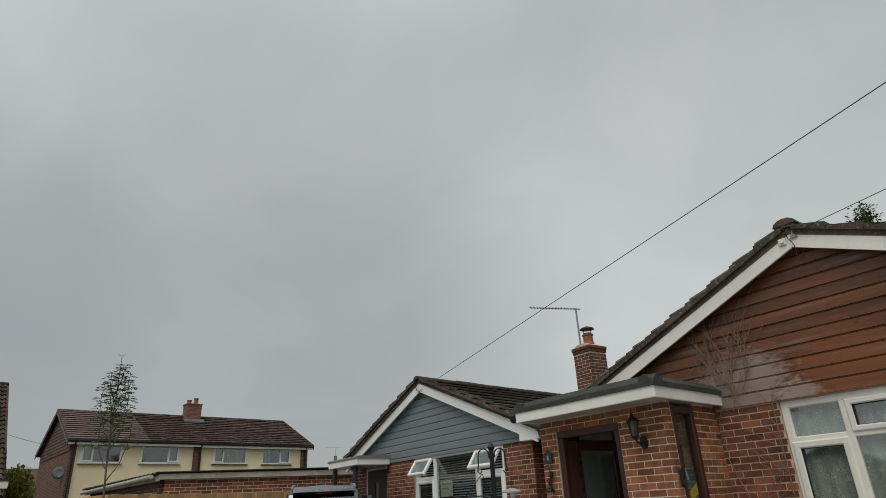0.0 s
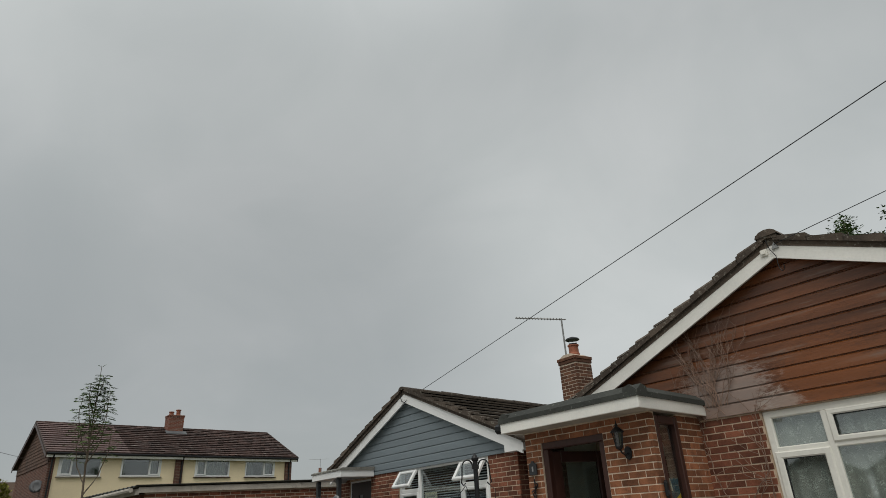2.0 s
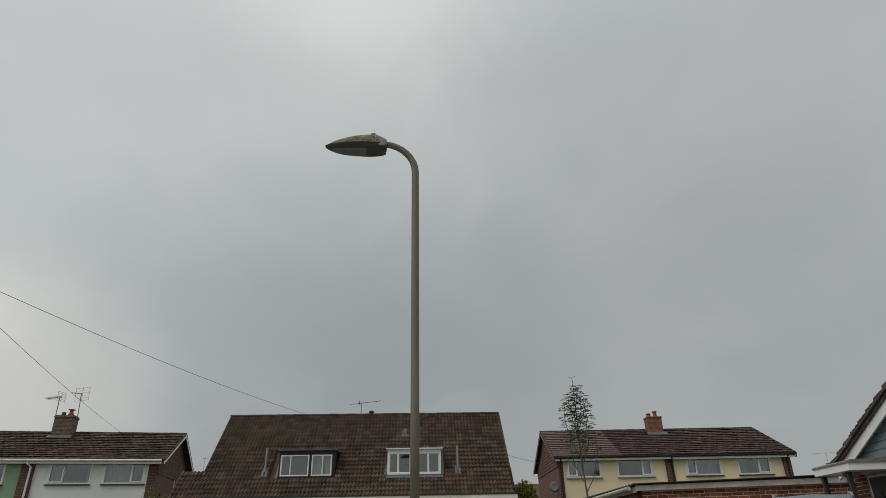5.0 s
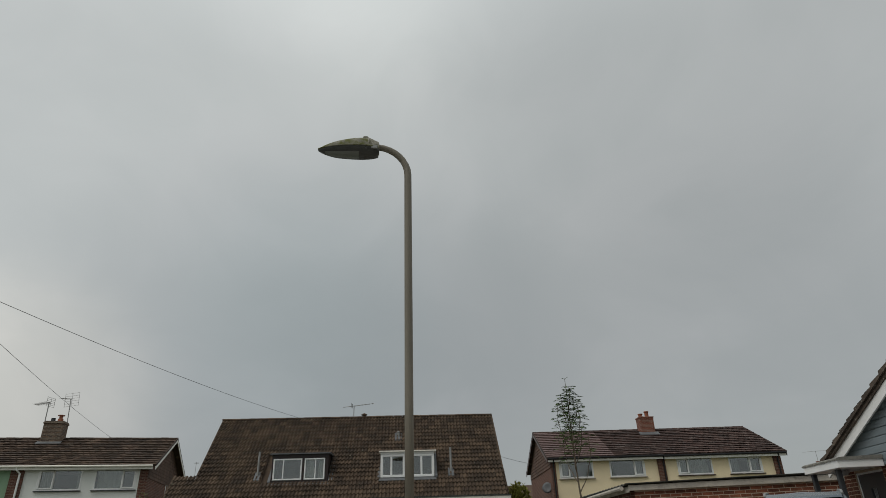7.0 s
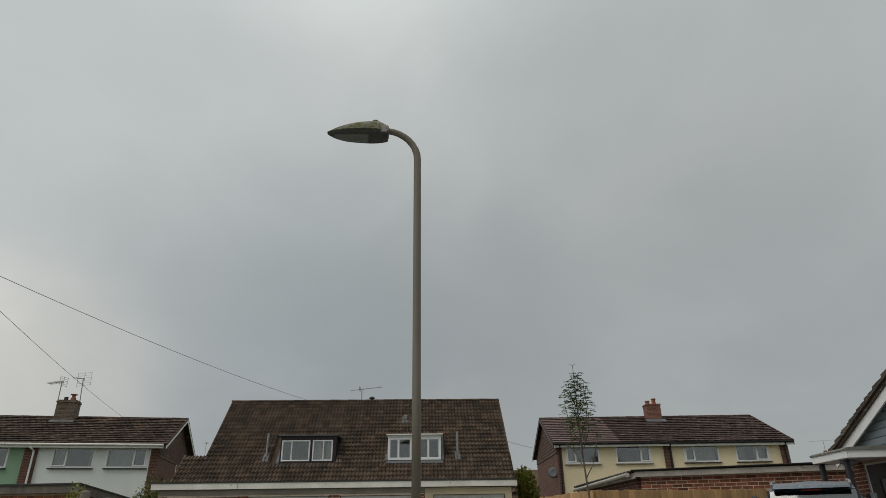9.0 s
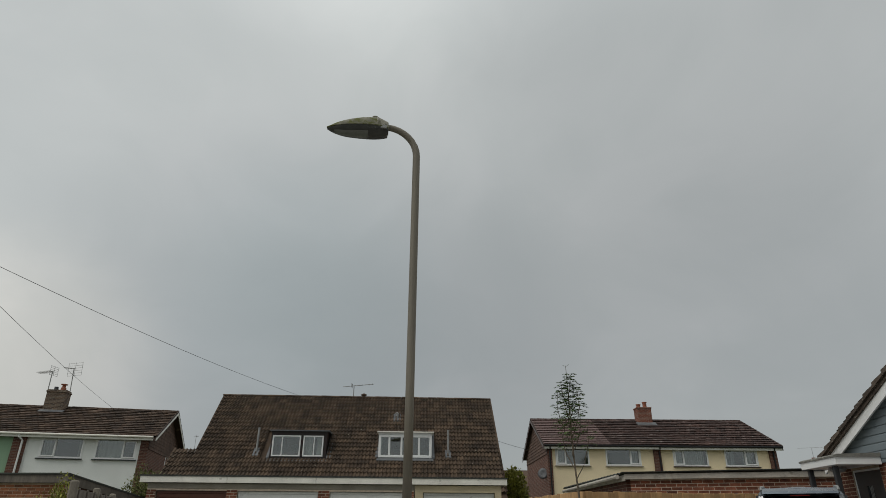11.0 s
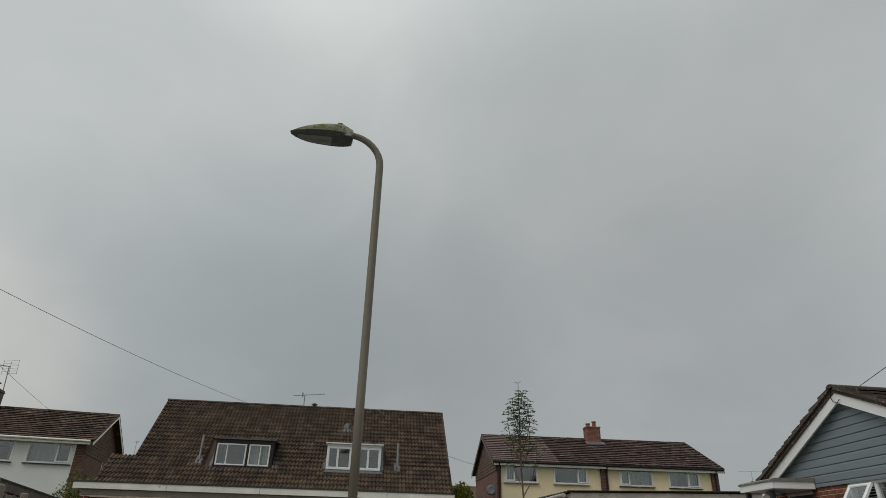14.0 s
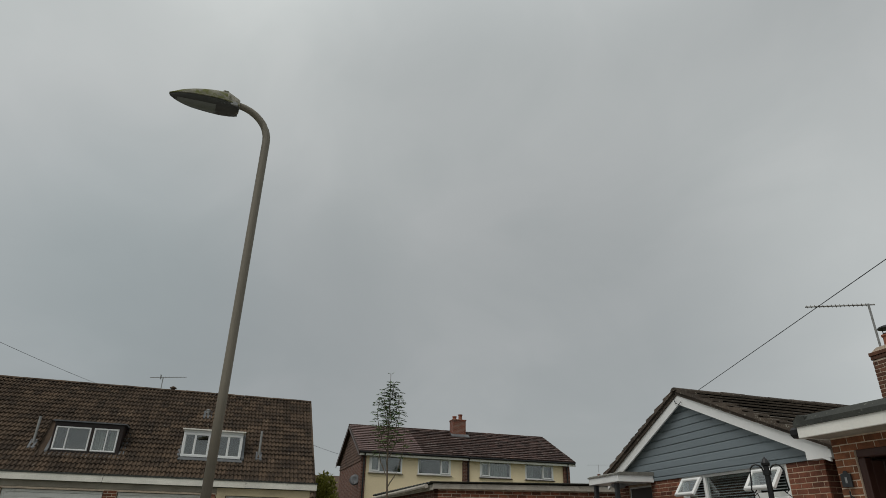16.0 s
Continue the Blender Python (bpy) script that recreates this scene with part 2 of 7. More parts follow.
NET = lace_material("lace_net_curtain", (0.86, 0.85, 0.76), 0.46, 0.90)
BRICK = material("red_brick", (0.170, 0.061, 0.034), 0.9, dark=0.5, scale=6, fine=60, bump=0.4, per_object=0.42, stain=(0.06, 0.04, 0.034), stain_scale=4, stain_at=0.66)
BRICK_PORCH = material("orange_red_brick", (0.235, 0.092, 0.043), 0.9, dark=0.55, scale=9, fine=60, bump=0.5, per_object=0.42, stain=(0.13, 0.07, 0.045), stain_scale=5, stain_at=0.62)
MORTAR_PALE = material("pale_mortar", (0.62, 0.50, 0.38), 0.95, dark=0.75, scale=8, fine=90, bump=0.3)
BRICK_DARK = material("sooty_brick", (0.115, 0.052, 0.030), 0.92, dark=0.6, scale=6, fine=60, bump=0.4, per_object=0.4)
BRICK_FAR = brick_pattern("far_brick", (0.135, 0.050, 0.031), (0.075, 0.030, 0.022), (0.23, 0.18, 0.14))
BRICK_CHIMNEY = brick_pattern("far_chimney_brick", (0.20, 0.062, 0.036), (0.14, 0.045, 0.027), (0.30, 0.25, 0.20))
BRICK_SOOT_FAR = brick_pattern("far_sooty_brick", (0.15, 0.095, 0.06), (0.06, 0.042, 0.034), (0.30, 0.26, 0.20))
MORTAR = material("mortar", (0.50, 0.38, 0.275), 0.95, dark=0.7, scale=8, fine=90, bump=0.3)
MORTAR_DARK = material("dark_mortar", (0.56, 0.46, 0.36), 0.95, dark=0.7, scale=8, fine=90, bump=0.3)
WHITE = material("white_paint", (0.80, 0.78, 0.72), 0.55, dark=0.9, scale=2, fine=50, bump=0.06, stain=(0.46, 0.43, 0.36), stain_scale=5, stain_at=0.70)
PALE_PAINT = material("pale_grey_green_paint", (0.55, 0.60, 0.54), 0.6, dark=0.9, scale=2, fine=20, bump=0.03)
UPVC = material("white_upvc", (0.82, 0.82, 0.80), 0.35, dark=0.95, scale=2, fine=30, bump=0.02)
OLD_UPVC = material("yellowed_white_upvc", (0.74, 0.72, 0.65), 0.4, dark=0.9, scale=2, fine=30, bump=0.03, stain=(0.52, 0.49, 0.40), stain_scale=4, stain_at=0.66)
FASCIA_OLD = material("weathered_white_fascia", (0.80, 0.77, 0.69), 0.7, dark=0.82, scale=2, fine=30, bump=0.1, stain=(0.30, 0.28, 0.24), stain_scale=3, stain_at=0.62)
SOFFIT = material("grubby_soffit_board", (0.40, 0.35, 0.29), 0.8, dark=0.65, scale=2.5, fine=30, bump=0.2, stain=(0.20, 0.17, 0.13), stain_scale=3, stain_at=0.6)
STONE_FASCIA = material("dirty_fascia", (0.40, 0.37, 0.32), 0.8, dark=0.7, scale=3, fine=30, bump=0.2, stain=(0.20, 0.18, 0.15), stain_scale=5, stain_at=0.58)
# pale streaks: bleached grain, plus the boards' glossy sheen put into the colour
CLAD_BROWN = material("stained_timber_cladding", (0.136, 0.047, 0.017), 0.34, dark=0.42, scale=1.3, fine=22, bump=0.35, per_object=0.20, stain=(0.20, 0.125, 0.088), stain_scale=1.5, stain_at=0.57, stretch=(0.5, 1, 7), spec=0.5)
peel(CLAD_BROWN, (0.75, 2.44), 0.95, (0.24, 0.075, 0.018))
peel(CLAD_BROWN, (-0.30, 2.40), 0.95, (0.42, 0.36, 0.32))
peel(CLAD_BROWN, (0.22, 2.21), 0.42, (0.44, 0.38, 0.33))
CLAD_BLUE = material("blue_grey_cladding", (0.190, 0.225, 0.243), 0.5, dark=0.88, scale=1.5, fine=25, bump=0.08, per_object=0.06, stretch=(0.4, 1, 4))
TILE_ROMAN = material("mossy_double_roman_tile", (0.071, 0.047, 0.030), 0.93, dark=0.5, scale=1.6, fine=20, bump=0.7, per_island=0.42, stain=(0.40, 0.36, 0.28), stain_scale=6, stain_at=0.64)
TILE_CLEAN = material("plum_brown_tile", (0.155, 0.100, 0.090), 0.6, dark=0.8, scale=0.8, fine=30, bump=0.2, per_island=0.10)
TILE_COURSED = material("lichened_coursed_tile", (0.105, 0.086, 0.068), 0.93, dark=0.5, scale=3.0, fine=50, bump=0.8, per_island=0.08, stain=(0.30, 0.28, 0.23), stain_scale=22, stain_at=0.60)
EBONY = material("near_black_joinery", (0.022, 0.013, 0.011), 0.45, dark=0.8, scale=3, fine=30, bump=0.1)
TILE_GREY = material("lichened_grey_tile", (0.070, 0.053, 0.040), 0.93, dark=0.45, scale=3.0, fine=60, bump=0.8, per_island=0.3, per_object=0.3, stain=(0.30, 0.28, 0.23), stain_scale=26, stain_at=0.57)
TILE_RED = material("dark_red_tile", (0.064, 0.036, 0.029), 0.8, dark=0.45, scale=0.7, fine=26, bump=0.3, per_island=0.32, stain=(0.36, 0.32, 0.29), stain_scale=2.8, stain_at=0.585, stretch=(0.7, 2.4, 2.4))
TILE_HUNG = material("hung_tile_brown", (0.105, 0.062, 0.045), 0.85, dark=0.6, scale=2, fine=30, bump=0.3, per_island=0.3)
VERGE = material("dark_verge_tile", (0.055, 0.038, 0.031), 0.85, dark=0.6, scale=3, fine=30, bump=0.3)
TILE_MIX = material("weathered_brown_tile", (0.078, 0.050, 0.034), 0.9, dark=0.42, scale=0.7, fine=22, bump=0.3, per_island=0.38, stain=(0.26, 0.21, 0.15), stain_scale=1.6, stain_at=0.60)
CREAM = material("cream_render", (0.88, 0.735, 0.49), 0.9, dark=0.9, scale=0.7, fine=25, bump=0.15)
WHITEWALL = material("white_painted_brick", (0.80, 0.815, 0.78), 0.85, dark=0.92, scale=0.8, fine=20, bump=0.2)
GREENWALL = material("pale_green_render", (0.28, 0.42, 0.28), 0.9, dark=0.9, scale=0.8, fine=20, bump=0.15)
FELT = material("green_grey_roofing_felt", (0.045, 0.047, 0.041), 0.9, dark=0.6, scale=3, fine=50, bump=0.5, stain=(0.20, 0.21, 0.17), stain_scale=22, stain_at=0.60)
CANOPY = material("lichened_canopy_felt", (0.17, 0.165, 0.145), 0.9, dark=0.55, scale=4, fine=40, bump=0.5, stain=(0.34, 0.33, 0.28), stain_scale=9, stain_at=0.56)
LEAD = material("lead_flashing", (0.13, 0.135, 0.14), 0.6, metal=0.3, dark=0.7, scale=5, fine=30, bump=0.3)
DARKWOOD = material("dark_brown_joinery", (0.055, 0.022, 0.016), 0.4, dark=0.75, scale=3, fine=30, bump=0.1, stretch=(4, 4, 0.6))
DARKGREY = material("dark_grey_paint", (0.035, 0.037, 0.04), 0.45, dark=0.85, scale=4, fine=40, bump=0.05)
BLACK = material("black_metal", (0.014, 0.014, 0.015), 0.4, metal=0.3, dark=0.8, scale=9, fine=70, bump=0.1)
GREYPLASTIC = material("grey_plastic", (0.3, 0.3, 0.3), 0.5, dark=0.9, scale=4, fine=40, bump=0.03)
STEEL = material("galvanised_steel", (0.30, 0.30, 0.29), 0.55, metal=0.6, dark=0.8, scale=6, fine=60, bump=0.08)
COLUMN = material("grey_painted_column", (0.180, 0.160, 0.125), 0.6, metal=0.1, dark=0.8, scale=2, fine=30, bump=0.08, stretch=(3, 3, 0.4), stain=(0.13, 0.125, 0.10), stain_scale=2, stain_at=0.62)
LAMPSHELL = material("mossy_grey_lamp_shell", (0.20, 0.19, 0.145), 0.8, dark=0.5, scale=9, fine=50, bump=0.4, stain=(0.105, 0.11, 0.025), stain_scale=7, stain_at=0.44)
LAMPTRAY = material("grimy_grey_plastic", (0.060, 0.060, 0.054), 0.5, dark=0.7, scale=7, fine=40, bump=0.1)
COLLAR = material("grimy_pale_casting", (0.30, 0.28, 0.23), 0.8, dark=0.55, scale=12, fine=50, bump=0.4, stain=(0.12, 0.115, 0.07), stain_scale=9, stain_at=0.52)
TERRACOTTA = material("terracotta_pot", (0.26, 0.095, 0.055), 0.85, dark=0.6, scale=6, fine=40, bump=0.2)
TIMBER = material("golden_fence_timber", (0.40, 0.24, 0.11), 0.85, dark=0.7, scale=2, fine=18, bump=0.3, per_object=0.15, stretch=(4, 4, 0.5))
OLDTIMBER = material("weathered_fence_timber", (0.14, 0.12, 0.10), 0.9, dark=0.6, scale=2, fine=18, bump=0.3, per_object=0.2, stretch=(4, 4, 0.5))
CONCRETE = material("concrete", (0.30, 0.27, 0.22), 0.9, dark=0.75, scale=2, fine=40, bump=0.2, stain=(0.16, 0.14, 0.11), stain_scale=3, stain_at=0.62)
OLDPOST = material("old_concrete_post", (0.17, 0.15, 0.12), 0.95, dark=0.6, scale=4, fine=40, bump=0.4)
ASPHALT = material("asphalt", (0.05, 0.05, 0.052), 0.95, dark=0.7, scale=0.5, fine=60, bump=0.4)
SLAB = material("concrete_paving", (0.25, 0.24, 0.22), 0.9, dark=0.8, scale=0.7, fine=40, bump=0.2, per_object=0.1)
GRASS = material("lawn", (0.075, 0.085, 0.045), 0.95, dark=0.6, scale=0.8, fine=35, bump=0.6)
LEAF = material("green_leaf", (0.075, 0.125, 0.034), 0.6, dark=0.6, scale=1.5, fine=9, bump=0.0, per_island=0.4)
LEAF_BUSH = material("yellow_green_bush_leaf", (0.22, 0.22, 0.04), 0.7, dark=0.5, scale=1.2, fine=9, bump=0.0, per_island=0.5)
BARK = material("bark", (0.11, 0.085, 0.06), 0.9, dark=0.6, scale=5, fine=40, bump=0.4, stretch=(3, 3, 0.7))
LEAF_OLIVE = material("olive_bush_leaf", (0.13, 0.14, 0.04), 0.7, dark=0.5, scale=1.2, fine=9, bump=0.0, per_island=0.5)
TWIG = material("bare_creeper_stem", (0.21, 0.135, 0.098), 0.9, dark=0.5, scale=6, fine=40, bump=0.2)

CURTAIN = material("pale_curtain", (0.55, 0.52, 0.45), 0.95, dark=0.8, scale=3, fine=30, bump=0.1, stretch=(4, 4, 0.3))
BLIND = material("white_blind_slat", (0.55, 0.57, 0.57), 0.6, dark=0.9, scale=3, fine=20, bump=0.02)
ROOM = material("dim_room_wall", (0.16, 0.15, 0.14), 0.9, dark=0.85, scale=1, fine=10, bump=0.02)
GARAGE_BROWN = material("brown_garage_door_paint", (0.10, 0.035, 0.02), 0.45, dark=0.85, scale=2, fine=20, bump=0.05)
GARAGE_WHITE = material("white_garage_door_paint", (0.66, 0.66, 0.63), 0.5, dark=0.85, scale=2, fine=20, bump=0.05, stain=(0.35, 0.34, 0.31), stain_scale=3, stain_at=0.62)
CARPAINT = material("blue_grey_car_paint", (0.080, 0.097, 0.115), 0.25, metal=0.55, dark=0.95, scale=2, fine=50, bump=0.0, spec=0.6)
RUBBER = material("tyre_rubber", (0.02, 0.02, 0.02), 0.85, dark=0.8, scale=6, fine=50, bump=0.2)
REDLENS = material("red_lamp_lens", (0.14, 0.008, 0.008), 0.2, dark=0.9, scale=6, fine=50, bump=0.0)
POSTER = material("teal_poster_paper", (0.02, 0.20, 0.25), 0.6, dark=0.9, scale=5, fine=40, bump=0.0)
YELLOW = material("yellow_print", (0.65, 0.45, 0.03), 0.6, dark=0.9, scale=5, fine=40, bump=0.0)
PAPER = material("cream_paper", (0.72, 0.68, 0.52), 0.8, dark=0.9, scale=5, fine=40, bump=0.0)
GLASS = glass_material("window_glass")
GLASS_DARK = glass_material("dark_window_glass", (0.35, 0.38, 0.39))
LAMPGLASS = material("lamp_lens", (0.135, 0.145, 0.13), 0.22, dark=0.85, scale=8, fine=40, bump=0.0, spec=0.6)

# ---- tools for building ----


class Mesh:
    """Vertices and faces gathered piece by piece."""

    def __init__(self):
        self.v, self.f = [], []

    def add(self, verts, faces):
        n = len(self.v)
        self.v += [tuple(p) for p in verts]
        self.f += [tuple(n + i for i in q) for q in faces]
        return self

    def box(self, x0, x1, y0, y1, z0, z1):
        return self.add([(x, y, z) for z in (z0, z1) for y in (y0, y1) for x in (x0, x1)],
                        [(0, 2, 3, 1), (4, 5, 7, 6), (0, 1, 5, 4), (2, 6, 7, 3), (0, 4, 6, 2), (1, 3, 7, 5)])

    def cbox(self, x0, x1, y0, y1, z0, z1, c=0.006):
        """A box with chamfered edges."""
        lo, hi = (x0, y0, z0), (x1, y1, z1)
        vs, index = [], {}
        for sx in (0, 1):
            for sy in (0, 1):
                for sz in (0, 1):
                    s = (sx, sy, sz)
                    for ax in range(3):
                        p = [(hi[k] if s[k] else lo[k]) if k == ax else (hi[k] - c if s[k] else lo[k] + c) for k in range(3)]
                        index[s, ax] = len(vs)
                        vs.append(p)
        fs = []
        for ax in range(3):
            a, b = (ax + 1) % 3, (ax + 2) % 3
            for side in (0, 1):
                ring = []
                for u, w in ((0, 0), (1, 0), (1, 1), (0, 1)):
                    s = [0, 0, 0]
                    s[ax], s[a], s[b] = side, u, w
                    ring.append(index[tuple(s), ax])
                fs.append(ring if side else ring[::-1])
            for u in (0, 1):
                for w in (0, 1):
                    s0, s1 = [0, 0, 0], [0, 0, 0]
                    s0[ax], s1[ax] = 0, 1
                    s0[a] = s1[a] = u
                    s0[b] = s1[b] = w
                    q = [index[tuple(s0), a], index[tuple(s1), a], index[tuple(s1), b], index[tuple(s0), b]]
                    fs.append(q if u == w else q[::-1])
        for sx in (0, 1):
            for sy in (0, 1):
                for sz in (0, 1):
                    q = [index[(sx, sy, sz), k] for k in range(3)]
                    fs.append(q if (sx + sy + sz) % 2 else q[::-1])
        return self.add(vs, fs)

    def ring(self, x0, x1, z0, z1, y0, y1, t):
        """A rectangular frame standing in x and z, t wide, in one piece."""
        out = [(x0, z0), (x1, z0), (x1, z1), (x0, z1)]
        inn = [(x0 + t, z0 + t), (x1 - t, z0 + t), (x1 - t, z1 - t), (x0 + t, z1 - t)]
        c = min(0.012, t * 0.25)
        mo = [(x0 + c, z0 + c), (x1 - c, z0 + c), (x1 - c, z1 - c), (x0 + c, z1 - c)]
        mi = [(x0 + t - c, z0 + t - c), (x1 - t + c, z0 + t - c), (x1 - t + c, z1 - t + c), (x0 + t - c, z1 - t + c)]
        loops = [[(x, y1, z) for x, z in out], [(x, y0 + c, z) for x, z in out], [(x, y0, z) for x, z in mo], [(x, y0, z) for x, z in mi], [(x, y0 + c, z) for x, z in inn], [(x, y1, z) for x, z in inn]]
        fs = []
        for i in range(6):
            for k in range(4):
                fs.append((i * 4 + k, i * 4 + (k + 1) % 4, ((i + 1) % 6) * 4 + (k + 1) % 4, ((i + 1) % 6) * 4 + k))
        return self.add([p for q in loops for p in q], fs)

    def prism(self, poly, axis, a, b):
        """A polygon given in the two other axes (in xyz order), drawn out along axis from a to b."""
        k = "xyz".index(axis)

        def put(p, d):
            q = list(p)
            q.insert(k, d)
            return q
        n = len(poly)
        area = sum(poly[i][0] * poly[(i + 1) % n][1] - poly[(i + 1) % n][0] * poly[i][1] for i in range(n))
        if (area < 0) != (axis == "y"):
            poly = poly[::-1]
        vs = [put(p, a) for p in poly] + [put(p, b) for p in poly]
        fs = [tuple(range(n))[::-1], tuple(range(n, 2 * n))] + [(i, (i + 1) % n, n + (i + 1) % n, n + i) for i in range(n)]
        return self.add(vs, fs)

    def tube(self, pts, r, sides=8, r1=None):
        """A round bar along points, its radius from r to r1."""
        pts = [Vector(p) for p in pts]
        r1 = r if r1 is None else r1
        n = len(pts)
        rings = []
        for i, p in enumerate(pts):
            d = (pts[min(i + 1, n - 1)] - pts[max(i - 1, 0)]).normalized()
            side = d.cross(Vector((0, 0, 1)) if abs(d.z) < 0.9 else Vector((1, 0, 0))).normalized()
            up = side.cross(d)
            rad = r + (r1 - r) * i / max(1, n - 1)
            rings.append([p + rad * (math.cos(2 * math.pi * k / sides) * side + math.sin(2 * math.pi * k / sides) * up) for k in range(sides)])
        fs = [(i * sides + k, i * sides + (k + 1) % sides, (i + 1) * sides + (k + 1) % sides, (i + 1) * sides + k) for i in range(n - 1) for k in range(sides)]
        fs += [tuple(range(sides))[::-1], tuple(range((n - 1) * sides, n * sides))]
        return self.add([q for ring in rings for q in ring], fs)

    def lathe(self, profile, centre=(0, 0, 0), sides=16):
        """A profile of (radius, z) turned round the z axis."""
        n = len(profile)
        vs = [(centre[0] + r * math.cos(2 * math.pi * k / sides), centre[1] + r * math.sin(2 * math.pi * k / sides), centre[2] + z) for r, z in profile for k in range(sides)]
        fs = [(i * sides + k, i * sides + (k + 1) % sides, (i + 1) * sides + (k + 1) % sides, (i + 1) * sides + k) for i in range(n - 1) for k in range(sides)]
        fs += [tuple(range(sides))[::-1], tuple(range((n - 1) * sides, n * sides))]
        return self.add(vs, fs)

    def data(self, name, mat, smooth=False):
        me = bpy.data.meshes.new(name)
        me.from_pydata(self.v, [], self.f)
        if smooth:
            me.polygons.foreach_set("use_smooth", [True] * len(me.polygons))
        me.materials.append(mat)
        me.update()
        return me


def thing(name, m=None, label="", category="", group="", kind=""):
    ob = new(name)
    ob.empty_display_size = 0.2
    ob.matrix_basis = m if m is not None else Matrix()
    return tagged(ob, label, category, group, kind)


def part(name, mesh, mat, parent, label="", smooth=False, kind=""):
    ob = new(name, mesh.data(name, mat, smooth) if isinstance(mesh, Mesh) else mesh)
    ob.parent = parent
    return tagged(ob, label, kind=kind)


def solid(name, mesh, mat, m=None, label="", category="", group="", kind="", smooth=False):
    """A thing that is one mesh."""
    ob = new(name, mesh.data(name, mat, smooth))
    if m is not None:
        ob.matrix_basis = m
    return tagged(ob, label, category, group, kind)


def slab(x0, x1, z0, z1, y0, y1, holes=()):
    """A wall lying in x and z, from y0 to y1 thick, with rectangular openings (x0, x1, z0, z1) right through it."""
    xs = sorted({x0, x1, *[min(max(v, x0), x1) for h in holes for v in h[:2]]})
    zs = sorted({z0, z1, *[min(max(v, z0), z1) for h in holes for v in h[2:]]})
    nx, nz = len(xs), len(zs)

    def solid_at(i, k):
        if not (0 <= i < nx - 1 and 0 <= k < nz - 1):
            return False
        mx, mz = (xs[i] + xs[i + 1]) / 2, (zs[k] + zs[k + 1]) / 2
        return not any(h[0] < mx < h[1] and h[2] < mz < h[3] for h in holes)
    vs = [(x, y, z) for y in (y0, y1) for z in zs for x in xs]

    def at(i, k, back):
        return back * nx * nz + k * nx + i
    fs = []
    for i in range(nx - 1):
        for k in range(nz - 1):
            if not solid_at(i, k):
                continue
            ring = [(i, k), (i + 1, k), (i + 1, k + 1), (i, k + 1)]
            fs.append(tuple(at(a, b, 0) for a, b in ring))
            fs.append(tuple(at(a, b, 1) for a, b in ring[::-1]))
            for n, (di, dk) in enumerate(((0, -1), (1, 0), (0, 1), (-1, 0))):
                if not solid_at(i + di, k + dk):
                    (a, b), (c, d) = ring[n], ring[(n + 1) % 4]
                    fs.append((at(a, b, 0), at(a, b, 1), at(c, d, 1), at(c, d, 0)))
    used = sorted({q for f in fs for q in f})
    index = {q: n for n, q in enumerate(used)}
    return Mesh().add([vs[q] for q in used], [tuple(index[q] for q in f) for f in fs])


def side_wall(x0, x1, y0, y1, z0, z1):
    return Mesh().box(x0, x1, y0, y1, z0, z1)


def gable(x0, x1, z0, z_eave, xm, z_top, y0, y1):
    return Mesh().prism([(x0, z0), (x1, z0), (x1, z_eave), (xm, z_top), (x0, z_eave)], "y", y0, y1)


BRICK_DATA = {}


def brick_data(mat, length):
    key = (mat.name, round(length, 3))
    if key not in BRICK_DATA:
        BRICK_DATA[key] = Mesh().cbox(0.0, length, -0.004, 0.03, 0.0, 0.063, 0.0025).data("brick", mat)
    return BRICK_DATA[key]


def lay_bricks(parent, origin, along, length, z0, z1, mat, rng, holes=(), limit=300, start=0.0, k=1.0):
    """Stretcher-bond bricks on a wall face: along is the angle of the face in the parent's frame. Past the limit they join into one part."""
    m0 = Matrix.Translation(origin) @ Matrix.Rotation(radians(along), 4, "Z") @ Matrix.Scale(k, 4)
    length, z0, z1 = length / k, z0 / k, z1 / k
    rest, count = Mesh(), 0
    row = 0
    z = z0
    while z + 0.066 <= z1 + 1e-6:
        x = -0.1125 if row % 2 else 0.0
        x += start
        while x < length - 0.02:
            a, b = max(x, 0.0), min(x + 0.213, length)
            spans = [(a, b)]
            for h in holes:
                if h[2] - 0.03 < z + 0.0325 < h[3] + 0.03:
                    spans = [s for p, q in spans for s in ((p, min(q, h[0] - 0.004)), (max(p, h[1] + 0.004), q)) if s[1] - s[0] > 0.03]
            for p, q in spans:
                if q - p < 0.03:
                    continue
                dy = rng.uniform(-0.002, 0.0015)
                if count < limit:
                    ob = new("brick", brick_data(mat, round((q - p) / 0.005) * 0.005))
                    ob.parent = parent
                    ob.matrix_basis = m0 @ pose(p, dy, z + rng.uniform(-0.0015, 0.0015), rng.uniform(-0.4, 0.4), rng.uniform(-0.35, 0.35), 0)
                    count += 1
                else:
                    one = Mesh().cbox(p, q, -0.004 + dy, 0.03, z, z + 0.063, 0.0025)
                    rest.add([m0 @ Vector(v) for v in one.v], one.f)
            x += 0.225
        z += 0.075
        row += 1
    if rest.v:
        part("brickwork", rest, mat, parent, kind="stuff")


